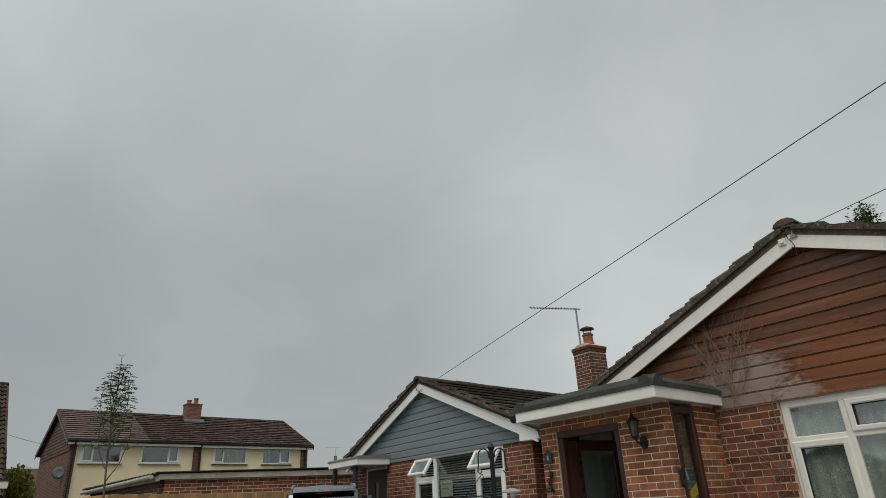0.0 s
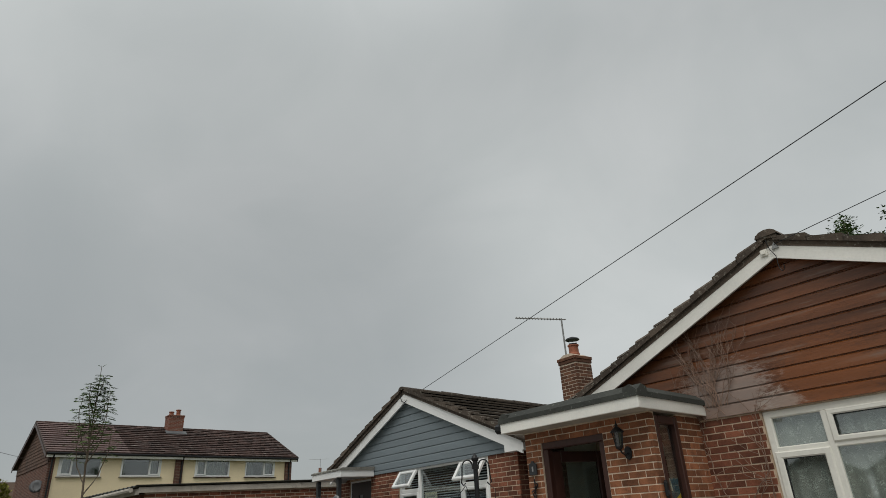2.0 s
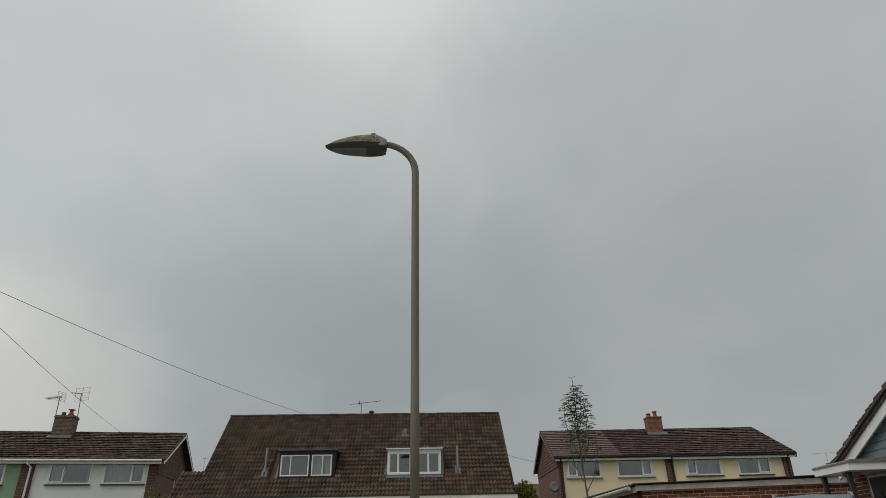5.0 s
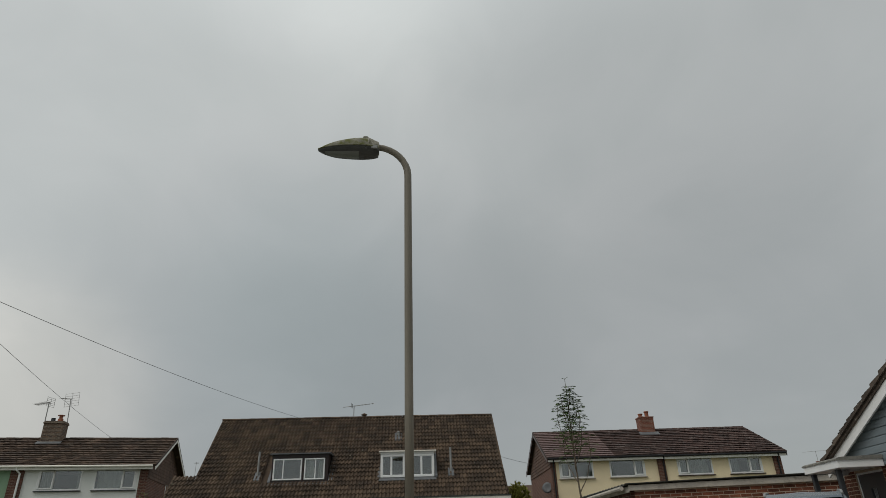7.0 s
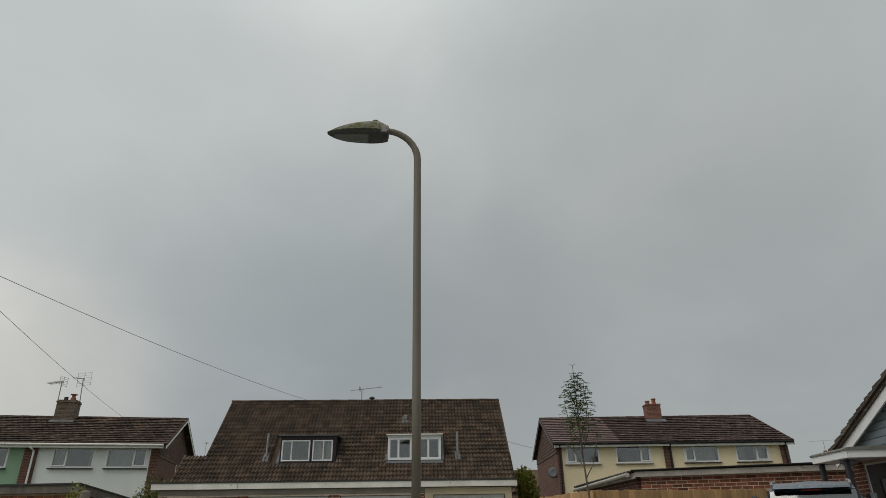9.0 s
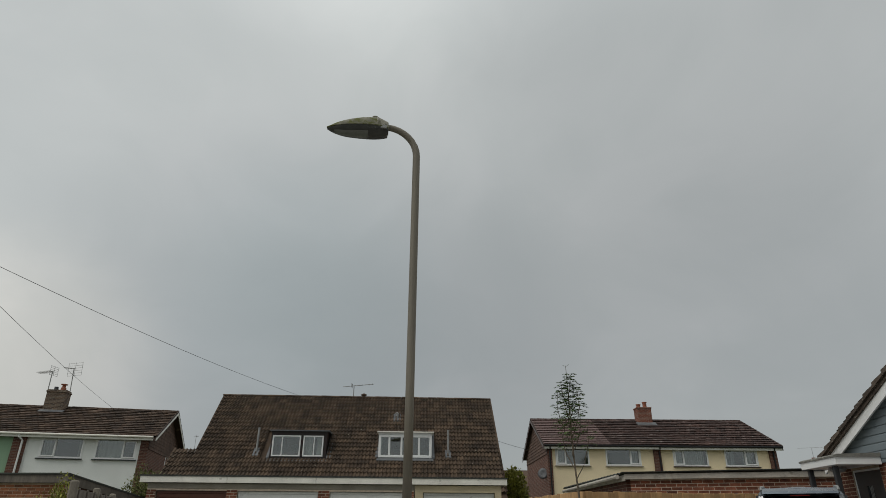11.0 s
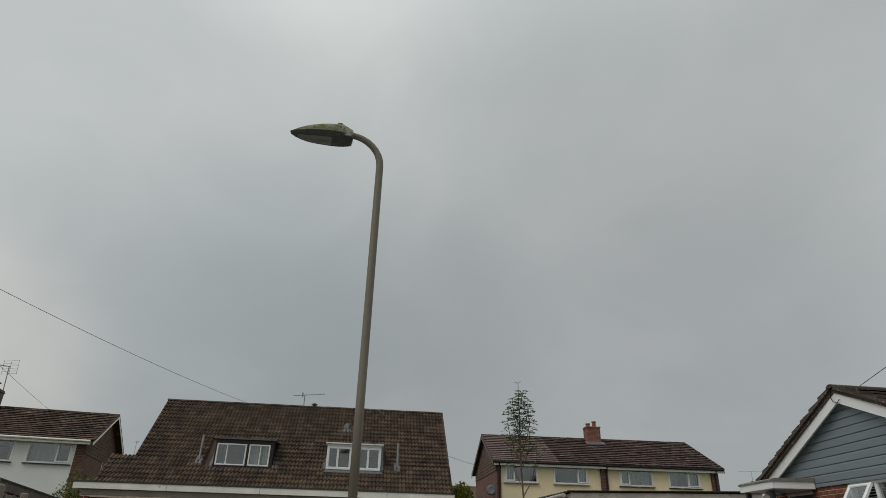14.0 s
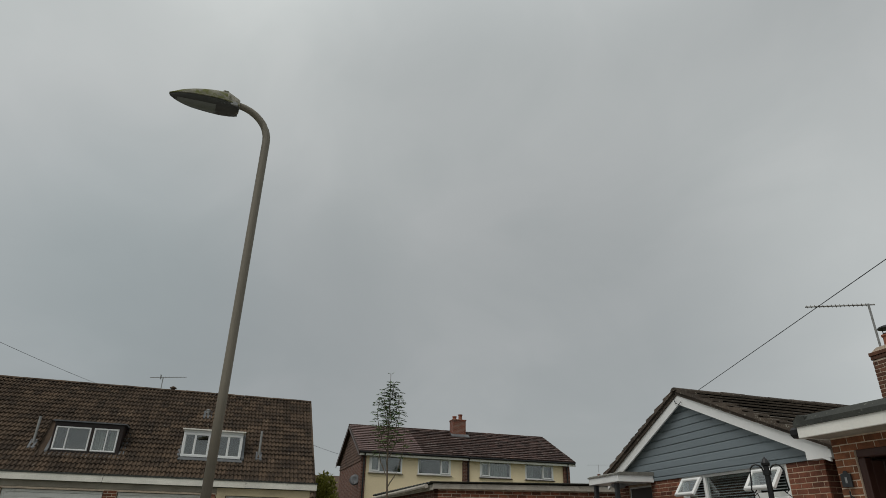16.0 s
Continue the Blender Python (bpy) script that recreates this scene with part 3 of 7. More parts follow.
def tiles(x0, x1, run, z_top, slope, mat, rng, gauge=0.30, width=0.30, style="flat", y_top=0.0, lift=0.028, gaps=(), sign=-1, wild=1.0):
    """The tiles of one roof slope, falling from (y_top, z_top) towards -y (sign -1) or +y: courses lap one another; tile by tile a little uneven."""
    m = Mesh()
    c, s = math.cos(slope), math.sin(slope)
    n = int(math.ceil(run / gauge))
    if style == "roman":
        prof = [(0.0, 0.0), (0.10, 0.0), (0.20, 0.048), (0.30, 0.048), (0.42, 0.0), (0.58, 0.0), (0.70, 0.048), (0.82, 0.048), (0.94, 0.0), (1.0, 0.0)]
    elif style == "roll":
        prof = [(0.0, 0.0), (0.62, 0.0), (0.70, 0.03), (0.86, 0.034), (0.96, 0.012), (1.0, 0.0)]
    elif style == "plain":
        prof = [(0.0, 0.0), (1.0, 0.0)]
    else:
        prof = [(0.0, 0.0), (0.93, 0.0), (0.95, 0.010), (1.0, 0.010)]
    k = len(prof)
    for i in range(n):
        d0, d1 = i * gauge, min((i + 1) * gauge + 0.04, run + 0.03)
        cols = int(math.ceil((x1 - x0) / width))
        shift = 0.5 * width if (style == "flat" and i % 2) else 0.0
        for j in range(-1 if shift else 0, cols):
            a, b = x0 + j * width + shift, x0 + (j + 1) * width + shift - 0.004
            a, b = max(a, x0), min(b, x1)
            if b - a < 0.04:
                continue
            if any(g[0] < (a + b) / 2 < g[1] and g[2] < (d0 + d1) / 2 * c < g[3] for g in gaps):
                continue
            e0, e1, skew = (wild * q for q in (rng.uniform(-0.004, 0.004), rng.uniform(-0.006, 0.007), rng.uniform(-0.006, 0.006)))
            vs = []
            for d, up in ((d0, 0.0 + e0), (d1 + skew, lift + e1), (d1 + skew, lift + e1 - 0.024)):
                for u, h in prof:
                    hh = h + up
                    vs.append((a + (b - a) * u, y_top + sign * (d * c) + sign * hh * s, z_top - d * s + hh * c))
            if sign < 0:
                fs = [(q, q + k, q + k + 1, q + 1) for q in (*range(k - 1), *range(k, 2 * k - 1))]
            else:
                fs = [(q, q + 1, q + k + 1, q + k) for q in (*range(k - 1), *range(k, 2 * k - 1))]
            m.add(vs, fs)
    return m


def turned(mesh, m):
    mesh.v = [tuple(m @ Vector(v)) for v in mesh.v]
    return mesh


def window(parent, name, x0, x1, z0, z1, y, lights, frame_mat=UPVC, glass=GLASS, bar=0.06, depth=0.07, sill=True, sill_mat=WHITE, curtains="", rng=None, label="", sill_name="window_sill", opener=None):
    """A window in a wall's opening: frame with mullions at the given shares, a pane in each light with its own sash, sill, and curtains behind."""
    m = Mesh()
    y0, y1 = y, y + depth
    m.ring(x0, x1, z0, z1, y0, y1, bar)
    edges = [x0 + bar] + [x0 + (x1 - x0) * s for s in lights] + [x1 - bar]
    top = part(name, m, frame_mat, parent, label)
    for e in edges[1:-1]:
        part("mullion", Mesh().cbox(e - bar * 0.4, e + bar * 0.4, y0 + 0.002, y1 - 0.002, z0 + bar - 0.004, z1 - bar + 0.004, 0.008), frame_mat, top)
    for n, (a, b) in enumerate(zip(edges, edges[1:])):
        if n == opener:
            part("sash", Mesh().ring(a - 0.012, b + 0.012, z0 + bar - 0.014, z1 - bar + 0.014, y0 - 0.028, y0 + 0.03, bar * 0.85), frame_mat, top)
        a2, b2 = a + (bar * 0.4 if a > edges[0] else 0), b - (bar * 0.4 if b < edges[-1] else 0)
        p = part("pane", Mesh().box(a2 - 0.01, b2 + 0.01, y0 + 0.035, y0 + 0.041, z0 + bar - 0.01, z1 - bar + 0.01), glass, top)
        p.visible_shadow = False
    if sill:
        part(sill_name, Mesh().cbox(x0 - 0.05, x1 + 0.05, y0 - 0.10, y0 + 0.02, z0 - 0.05, z0 - 0.002, 0.01), sill_mat, top)
    return top


def drape(x0, x1, z0, z1, y, folds, depth=0.03):
    """A hanging curtain: a folded sheet with thickness."""
    n = max(8, int(folds * 8))
    m = Mesh()
    vs = []
    for i in range(n + 1):
        u = i / n
        yy = y + depth * math.sin(2 * math.pi * folds * u) + 0.3 * depth * math.sin(5.1 * folds * u)
        x = x0 + (x1 - x0) * u
        vs += [(x, yy, z0), (x, yy, z1), (x, yy + 0.006, z0), (x, yy + 0.006, z1)]
    fs = []
    for i in range(n):
        q = 4 * i
        fs += [(q, q + 4, q + 5, q + 1), (q + 2, q + 3, q + 7, q + 6)]
    return m.add(vs, fs)

# ---- ground ----
solid("ground", Mesh().box(-600, 600, -600, 600, -0.3, -0.06), GRASS, label="rough green grass stretching out between the houses", category="ground", kind="structure")
M_BROWN = pose(3.315, 6.369, 0, 0, 0, -53)
M_BLUE = pose(0.812, 8.896, 0, 0, 0, -55.27)
M_GARAGES = pose(-19.306, 8.918, 0, 0, 0, 43.7)
M_DORMER = pose(-26.596, 15.418, 0, 0, 0, 43.7)
M_CREAM = pose(-21.128, 33.483, 0, 0, 0, 41.4)
M_WHITE = pose(-37.056, 18.594, 0, 0, 0, 52.6)
M_SIDE = pose(-6.523, 14.248, 0, 0, 0, 22)
solid("road", Mesh().box(-40, 12, -5.2, -1.2, -0.06, 0.0), ASPHALT, pose(-4, 2, 0, 0, 0, 37), "worn grey asphalt of the estate road", "road", kind="structure")
solid("pavement", Mesh().cbox(-9, 9, -9, 10, -0.06, 0.03, 0.02), SLAB, pose(-3, 4, 0, 0, 0, 37), "pale concrete forecourt in front of the bungalows", "pavement", kind="structure")


def barge(parent, x0, x1, xm, z_low, z_top, y, h, thick, mat):
    """The two sloping boards under a gable's verge."""
    for a in (x0, x1):
        m = Mesh().prism([(a, z_low), (a, z_low + h), (xm, z_top + h), (xm, z_top)], "y", y, y + thick)
        part("bargeboard", m, mat, parent)


def clad(parent, x0, x1, z0, xm, z_top, slope, y, step, mat, rng, lean=0.026, first=None):
    """Shiplap boards filling a gable: each has a flat face, a scooped top edge under the next board's lip, and ends at the roof."""
    z, rise = z0, first or step
    while z < z_top - 0.05:
        top = min(z + rise, z_top - 0.02)
        bow = rng.uniform(-0.002, 0.002)
        prof = [(y + 0.014, z + 0.001), (y - lean + bow, z + 0.001), (y - lean + bow, top - 0.024), (y - lean * 0.55, top - 0.014), (y - 0.002, top - 0.008), (y - 0.002, top + 0.010), (y + 0.014, top + 0.010)]

        def half(zz):
            return max(0.02, (z_top - zz) / slope)
        vs = []
        for sg, lim in ((-1, x0), (1, x1)):
            for yy, zz in prof:
                x = xm + sg * half(zz)
                vs.append((max(x, lim) if sg < 0 else min(x, lim), yy, zz))
        n = len(prof)
        fs = [(k, k + n, (k + 1) % n + n, (k + 1) % n) for k in range(n)] + [tuple(range(n)), tuple(range(n, 2 * n))[::-1]]
        part("board", Mesh().add(vs, fs), mat, parent)
        z, rise = z + rise, step


def ridge_tiles(parent, xm, z, y0, y1, mat, rng, along="y", r=0.11, step=0.42):
    """Half-round ridge tiles, bedded end to end."""
    m = Mesh()
    d = y0
    while d < y1 - 0.05:
        e = min(d + step, y1)
        dz, da = rng.uniform(-0.006, 0.006), rng.uniform(-0.004, 0.004)
        ring = [(r * math.cos(math.pi * k / 6), r * 0.62 * math.sin(math.pi * k / 6)) for k in range(7)]
        vs = []
        for q, grow in ((d, 1.06), (e - 0.012, 1.0)):
            for u, w in ring:
                vs.append((xm + da + u * grow, q, z + dz + w * grow) if along == "y" else (q, xm + da + u * grow, z + dz + w * grow))
        fs = [(k, k + 1, k + 8, k + 7) for k in range(6)] + [tuple(range(7))[::-1], tuple(range(7, 14))]
        m.add(vs, fs)
        d = e
    return part("ridge", m, mat, parent, kind="stuff")


def roof_slopes(parent, xm, z_top, half, slope, y0, y1, mat, rng, gauge=0.31, width=0.30, style="roll", lift=0.03, wild=1.0):
    """Both tiled slopes of a roof whose ridge runs along y, on their deck."""
    s = math.atan(slope)
    deck = Mesh().prism([(xm - half, z_top - half * slope - 0.02), (xm, z_top - 0.02), (xm + half, z_top - half * slope - 0.02), (xm + half, z_top - half * slope - 0.07), (xm, z_top - 0.09), (xm - half, z_top - half * slope - 0.07)], "y", y0 + 0.03, y1 - 0.03)
    deck_ob = part("roof", deck, TILE_GREY, parent)
    for turn in (90, -90):
        # the slope is laid as if falling towards -y, then turned round the ridge
        t = tiles(-(y1 - y0), 0.0, half / math.cos(s), z_top, s, mat, rng, gauge, width, style, lift=lift, wild=wild) if turn == 90 else tiles(0.0, y1 - y0, half / math.cos(s), z_top, s, mat, rng, gauge, width, style, lift=lift, wild=wild)
        turned(t, Matrix.Translation((xm, y0, 0)) @ Matrix.Rotation(radians(-turn), 4, "Z"))
        part("tiling", t, mat, deck_ob, kind="stuff")
    return deck_ob


def chimney(parent, x0, x1, y0, y1, z0, z1, rng, mat=BRICK_DARK):
    """A brick stack, with two oversailing courses at its head."""
    core = part("chimney", Mesh().box(x0 + 0.008, x1 - 0.008, y0 + 0.008, y1 - 0.008, z0, z1 - 0.002), MORTAR_DARK, parent, "sooty brick chimney stack")
    w, d = x1 - x0, y1 - y0
    top = z1 - 0.15
    for org, ang, ln in (((x0, y0 + 0.008, 0), 0, w), ((x1 - 0.008, y0, 0), 90, d), ((x1, y1 - 0.008, 0), 180, w), ((x0 + 0.008, y1, 0), 270, d)):
        lay_bricks(core, org, ang, ln, z0, top, mat, rng, start=0.0 if ang % 180 else -0.11)
    for k, o in enumerate((0.012, 0.026)):
        part("cap_course", Mesh().cbox(x0 - o, x1 + o, y0 - o, y1 + o, top + 0.075 * k, top + 0.075 * k + 0.07, 0.006), mat, core)
    part("flaunching", Mesh().prism([(x0, z1), (x1, z1), (x1 - 0.15, z1 + 0.07), (x0 + 0.15, z1 + 0.07)], "y", y0 + 0.02, y1 - 0.02), MORTAR_DARK, core)
    return core


def aerial(m, mast, boom, tilt=0.0, rods=9, rod=0.28, label="", cage=0.0, back=0.1, thick=1.0):
    """A television aerial: mast, boom with rods, and a reflector at its end."""
    top = thing("television_aerial", m, label or "thin grey metal television aerial on a mast", "aerial")
    part("mast", Mesh().tube([(0, 0, 0), (0, 0, mast)], 0.016 * thick, 6), STEEL, top)
    end = Vector((boom, 0, boom * tilt))
    part("boom", Mesh().tube([(-back * boom, 0, mast - 0.02 - back * boom * tilt), (boom, 0, mast - 0.02 + boom * tilt)], 0.011 * thick, 6), STEEL, top)
    for i in range(rods):
        u = (i + 0.5) / rods
        x, z = boom * u, mast - 0.02 + boom * tilt * u
        part("rod", Mesh().tube([(x, -rod / 2, z), (x, rod / 2, z)], 0.005 * thick, 5), STEEL, top)
    if cage:
        g = Mesh()
        for i in range(6):
            z = mast + cage * (-0.22 + 0.08 * i)
            g.tube([(-0.12, -0.25 * cage, z), (-0.08, 0.25 * cage, z)], 0.005 * thick, 5)
        for y in (-0.25, 0.0, 0.25):
            g.tube([(-0.10 + 0.08 * y, y * cage, mast - 0.24 * cage), (-0.10 + 0.08 * y, y * cage, mast + 0.2 * cage)], 0.006 * thick, 5)
        part("reflector", g, STEEL, top)
    return top


# ---- the bungalow with the brown gable ----
def brown_bungalow():
    rng = random.Random(3)
    xm, slope = 0.62, 0.417
    house = thing("bungalow", M_BROWN, "red brick bungalow with weathered brown timber gable and flat-roofed porch", "house")
    hole = (0.0, 2.5, 0.92, 2.182)
    wall = part("wall", slab(-2.3, 3.7, -0.06, 2.2, 0.008, 0.26, [hole]), MORTAR, house, "red brick front wall")
    lay_bricks(wall, (-0.75, 0.008, 0), 0, 0.75, 0.94, 2.2, BRICK, rng, start=0.02, k=0.92)
    lay_bricks(wall, (-2.3, 0.008, 0), 0, 6.0, 0.0, 0.9, BRICK, rng, limit=0)
    lay_bricks(wall, (2.52, 0.008, 0), 0, 1.18, 0.94, 2.2, BRICK, rng, k=0.92)
    part("side_wall", side_wall(-2.3, -2.05, 0.26, 8.7, -0.06, 2.2), BRICK_FAR, house)
    part("side_wall", side_wall(3.45, 3.7, 0.26, 8.7, -0.06, 2.2), BRICK_FAR, house)
    part("back_wall", gable(-2.3, 3.7, -0.06, 2.2, xm, 3.55, 8.7, 8.9), BRICK_FAR, house)
    part("room_floor", Mesh().box(-2.05, 3.45, 0.26, 8.7, -0.06, 0.15), ROOM, house)
    part("room_ceiling", Mesh().box(-2.05, 3.45, 0.26, 8.7, 2.22, 2.26), ROOM, house)
    part("partition", Mesh().box(-2.05, 3.45, 3.2, 3.3, 0.15, 2.22), ROOM, house)
    gw = part("gable_wall", Mesh().prism([(-2.3, 2.2), (3.7, 2.2), (xm, 3.66)], "y", 0.02, 0.12), CLAD_BROWN, house, "peeling brown timber gable boards")
    clad(gw, -2.6, 4.0, 2.19, xm, 3.72, slope, 0.0, 0.1284, CLAD_BROWN, rng, 0.022)
    part("cover_strip", Mesh().cbox(-0.635, -0.60, -0.03, 0.0, 2.2, 2.98, 0.004), CLAD_BROWN, gw)
    barge(house, -2.68, 3.92, xm, 3.63 - 3.3 * slope, 3.63, -0.165, 0.165, 0.025, WHITE)
    for a in (-2.61, 3.85):
        part("soffit", Mesh().prism([(a, 3.68 - 3.23 * slope), (a, 3.71 - 3.23 * slope), (xm, 3.71), (xm, 3.68)], "y", -0.14, 0.02), DARKWOOD, house)
    roof = roof_slopes(house, xm, 3.86, 3.42, slope, -0.20, 9.0, TILE_GREY, rng, gauge=0.315, lift=0.045)
    ridge_tiles(roof, xm, 3.86, -0.22, 9.0, TILE_GREY, rng)
    part("ridge_bedding", Mesh().prism([(xm - 0.10, 3.815), (xm, 3.845), (xm + 0.10, 3.815), (xm + 0.095, 3.87), (xm + 0.05, 3.905), (xm - 0.05, 3.905), (xm - 0.095, 3.87)], "y", -0.208, 0.05), TILE_GREY, roof)
    # the undercloak and mortar bed that shows along the verge
    for sgn in (-1, 1):
        d = 0.05
        while d < 3.4:
            e = min(d + 0.315, 3.45)
            x0, x1 = xm + sgn * d, xm + sgn * e
            za, zb = 3.86 - d * slope, 3.86 - e * slope
            m = Mesh().prism([(x0, za - 0.03), (x0, za + 0.012), (x1, zb + 0.055), (x1, zb - 0.03)], "y", -0.205, 0.0)
            part("verge_tile", m, TILE_GREY, roof)
            d += 0.305
    part("bracket", Mesh().cbox(0.505, 0.58, -0.185, -0.166, 3.672, 3.747, 0.006).cbox(0.522, 0.562, -0.20, -0.185, 3.69, 3.73, 0.004), FASCIA_OLD, house)
    part("wire_bracket", Mesh().prism([(0.63, 3.715), (0.70, 3.715), (0.665, 3.79)], "y", -0.185, -0.166), STEEL, house, "small triangular wire bracket")
    part("gutter", Mesh().tube([(-2.72, -0.1, 2.18), (-2.72, 8.9, 2.18)], 0.055, 8), BLACK, house)
    # the large window
    win = part("window", Mesh().ring(0.0, 2.5, 0.92, 2.184, 0.03, 0.10, 0.08), OLD_UPVC, house, "white framed window with patterned net curtains")
    part("transom", Mesh().cbox(0.066, 2.434, 0.032, 0.098, 1.775, 1.83, 0.008), OLD_UPVC, win)
    for a, b in ((0.545, 0.61), (1.62, 1.69)):
        part("mullion", Mesh().cbox(a, b, 0.028, 0.096, 0.985, 2.11, 0.008), OLD_UPVC, win)
    for k, (a, b) in enumerate(((0.07, 0.545), (0.61, 1.62), (1.69, 2.43))):
        for c, d in ((0.99, 1.775), (1.83, 2.105)):
            if (k, c) in ((0, 0.99), (1, 1.83)):
                sash = Mesh().ring(a - 0.035 * (k == 0) - 0.01 * k, b + 0.012, c - 0.012, d + 0.010, 0.012, 0.05, 0.067 if k == 0 else 0.055)
                part("sash", sash, OLD_UPVC, win)
                part("seal", Mesh().ring(a - 0.035 * (k == 0) - 0.01 * k + 0.058 - 0.012 * k, b - 0.046 + 0.012 * k, c + 0.046 - 0.012 * k, d - 0.048 + 0.012 * k, 0.026, 0.052, 0.014), RUBBER, win)
            p = part("pane", Mesh().box(a, b, 0.055, 0.061, c, d), GLASS, win)
            p.visible_shadow = False
    part("window_sill", Mesh().cbox(-0.06, 2.56, -0.06, 0.12, 0.86, 0.918, 0.012), WHITE, win)
    solid("net_curtain", drape(0.05, 2.45, 0.95, 2.14, 0.114, 17, 0.008), NET, M_BROWN @ pose(0, 0.0, 0), "pale patterned net curtain hanging behind the large window", "curtain")
    # porch
    ph = (-2.11, -1.2, 0.02, 2.10)
    pw = part("porch_wall", slab(-2.36, -0.603, -0.06, 2.24, -1.042, -0.955, [ph]), MORTAR_PALE, house, "orange-red brick porch wall")
    lay_bricks(pw, (-2.36, -1.042, 0), 0, 1.76, 0.0, 2.23, BRICK_PORCH, rng, k=0.9, holes=[(0.25 / 0.9, 1.16 / 0.9, 0.0, 2.08 / 0.9)])
    skew = Matrix.Identity(4)
    skew[0][1], skew[0][3] = -0.078, -0.078 - 0.082
    flank = 90 + math.degrees(math.atan(0.078))
    sw = part("porch_side_wall", turned(Mesh().box(-0.73, -0.528, -0.50, 0.008, -0.06, 2.24), skew), MORTAR_PALE, house)
    lay_bricks(sw, skew @ Vector((-0.528, -0.50, 0)), flank, 0.508, 0.0, 2.23, BRICK_PORCH, rng, k=0.9)
    lay_bricks(sw, skew @ Vector((-0.52, -1.046, 0)), flank, 0.085, 0.0, 2.23, BRICK_PORCH, rng, k=0.9)
    part("porch_side_wall", Mesh().box(-2.36, -2.16, -0.955, 0.008, -0.06, 2.24), BRICK_FAR, house)
    f = Mesh()
    for a, b in ((-0.953, -0.885), (-0.575, -0.505)):
        f.cbox(-0.60, -0.512, a, b, 0.0, 2.2, 0.008)
    f.cbox(-0.60, -0.514, -0.885, -0.575, 2.12, 2.2, 0.008).cbox(-0.60, -0.514, -0.885, -0.575, 0.0, 0.3, 0.008)
    sidew = part("side_window", turned(f, skew), DARKWOOD, house, "dark brown framed side window")
    part("pane", turned(Mesh().box(-0.565, -0.559, -0.90, -0.56, 0.3, 2.13), skew), GLASS, sidew).visible_shadow = False
    part("window_catch", turned(Mesh().tube([(-0.585, -0.66, 2.10), (-0.585, -0.63, 2.12), (-0.585, -0.60, 2.08), (-0.585, -0.61, 1.98)], 0.008, 6), skew), STEEL, sidew)
    part("porch_lining", Mesh().box(-2.155, -2.148, -0.60, 0.0, 0.02, 2.2), PALE_PAINT, house, "pale grey-green inner porch wall")
    d = Mesh()
    d.cbox(-2.11, -1.2, -1.03, -0.93, 2.02, 2.10, 0.01).cbox(-2.11, -2.03, -1.029, -0.931, 0.02, 2.02, 0.01).cbox(-1.28, -1.2, -1.029, -0.931, 0.02, 2.02, 0.01)
    part("door_frame", d, DARKWOOD, house, "dark brown wooden door frame")
    part("porch_floor", Mesh().box(-2.16, -0.6, -0.93, 0.0, -0.06, 0.02), CONCRETE, house)
    # flat roof of the porch
    fa = Mesh()
    fa.cbox(-2.42, -0.46, -1.37, -1.35, 2.225, 2.36, 0.005).cbox(-2.42, -2.40, -1.349, 0.0, 2.225, 2.36, 0.005)
    eave_skew = Matrix.Identity(4)
    eave_skew[0][1], eave_skew[0][3] = -0.083, -0.083 * 1.37
    end = turned(Mesh().cbox(-0.48, -0.46, -1.349, 0.0, 2.225, 2.36, 0.005), eave_skew)
    fa.add(end.v, end.f)
    proof = part("porch_fascia", fa, WHITE, house, "white painted porch fascia boards")
    part("porch_soffit", Mesh().prism([(-2.40, -1.35), (-0.482, -1.35), (-0.594, 0.0), (-2.40, 0.0)], "z", 2.232, 2.25), SOFFIT, proof)
    felt = Mesh()
    felt.prism([(-1.385, 2.335), (-1.385, 2.385), (-1.30, 2.455), (-1.22, 2.43), (-1.22, 2.335)], "x", -2.44, -0.445)
    edge = turned(Mesh().prism([(-0.445, 2.337), (-0.445, 2.387), (-0.53, 2.453), (-0.61, 2.43), (-0.61, 2.337)], "y", -1.384, 0.0), eave_skew)
    felt.add(edge.v, edge.f)
    felt.prism([(-2.441, 2.337), (-2.441, 2.387), (-2.36, 2.453), (-2.28, 2.43), (-2.28, 2.337)], "y", -1.384, 0.0)
    felt.box(-2.30, -0.68, -1.23, 0.0, 2.36, 2.425)
    part("porch_roof", felt, FELT, house, "dark felt flat porch roof")
    part("gutter_outlet", Mesh().cbox(-2.56, -2.44, -1.36, -1.24, 2.24, 2.35, 0.03), BLACK, house)
    return house


brown_bungalow()


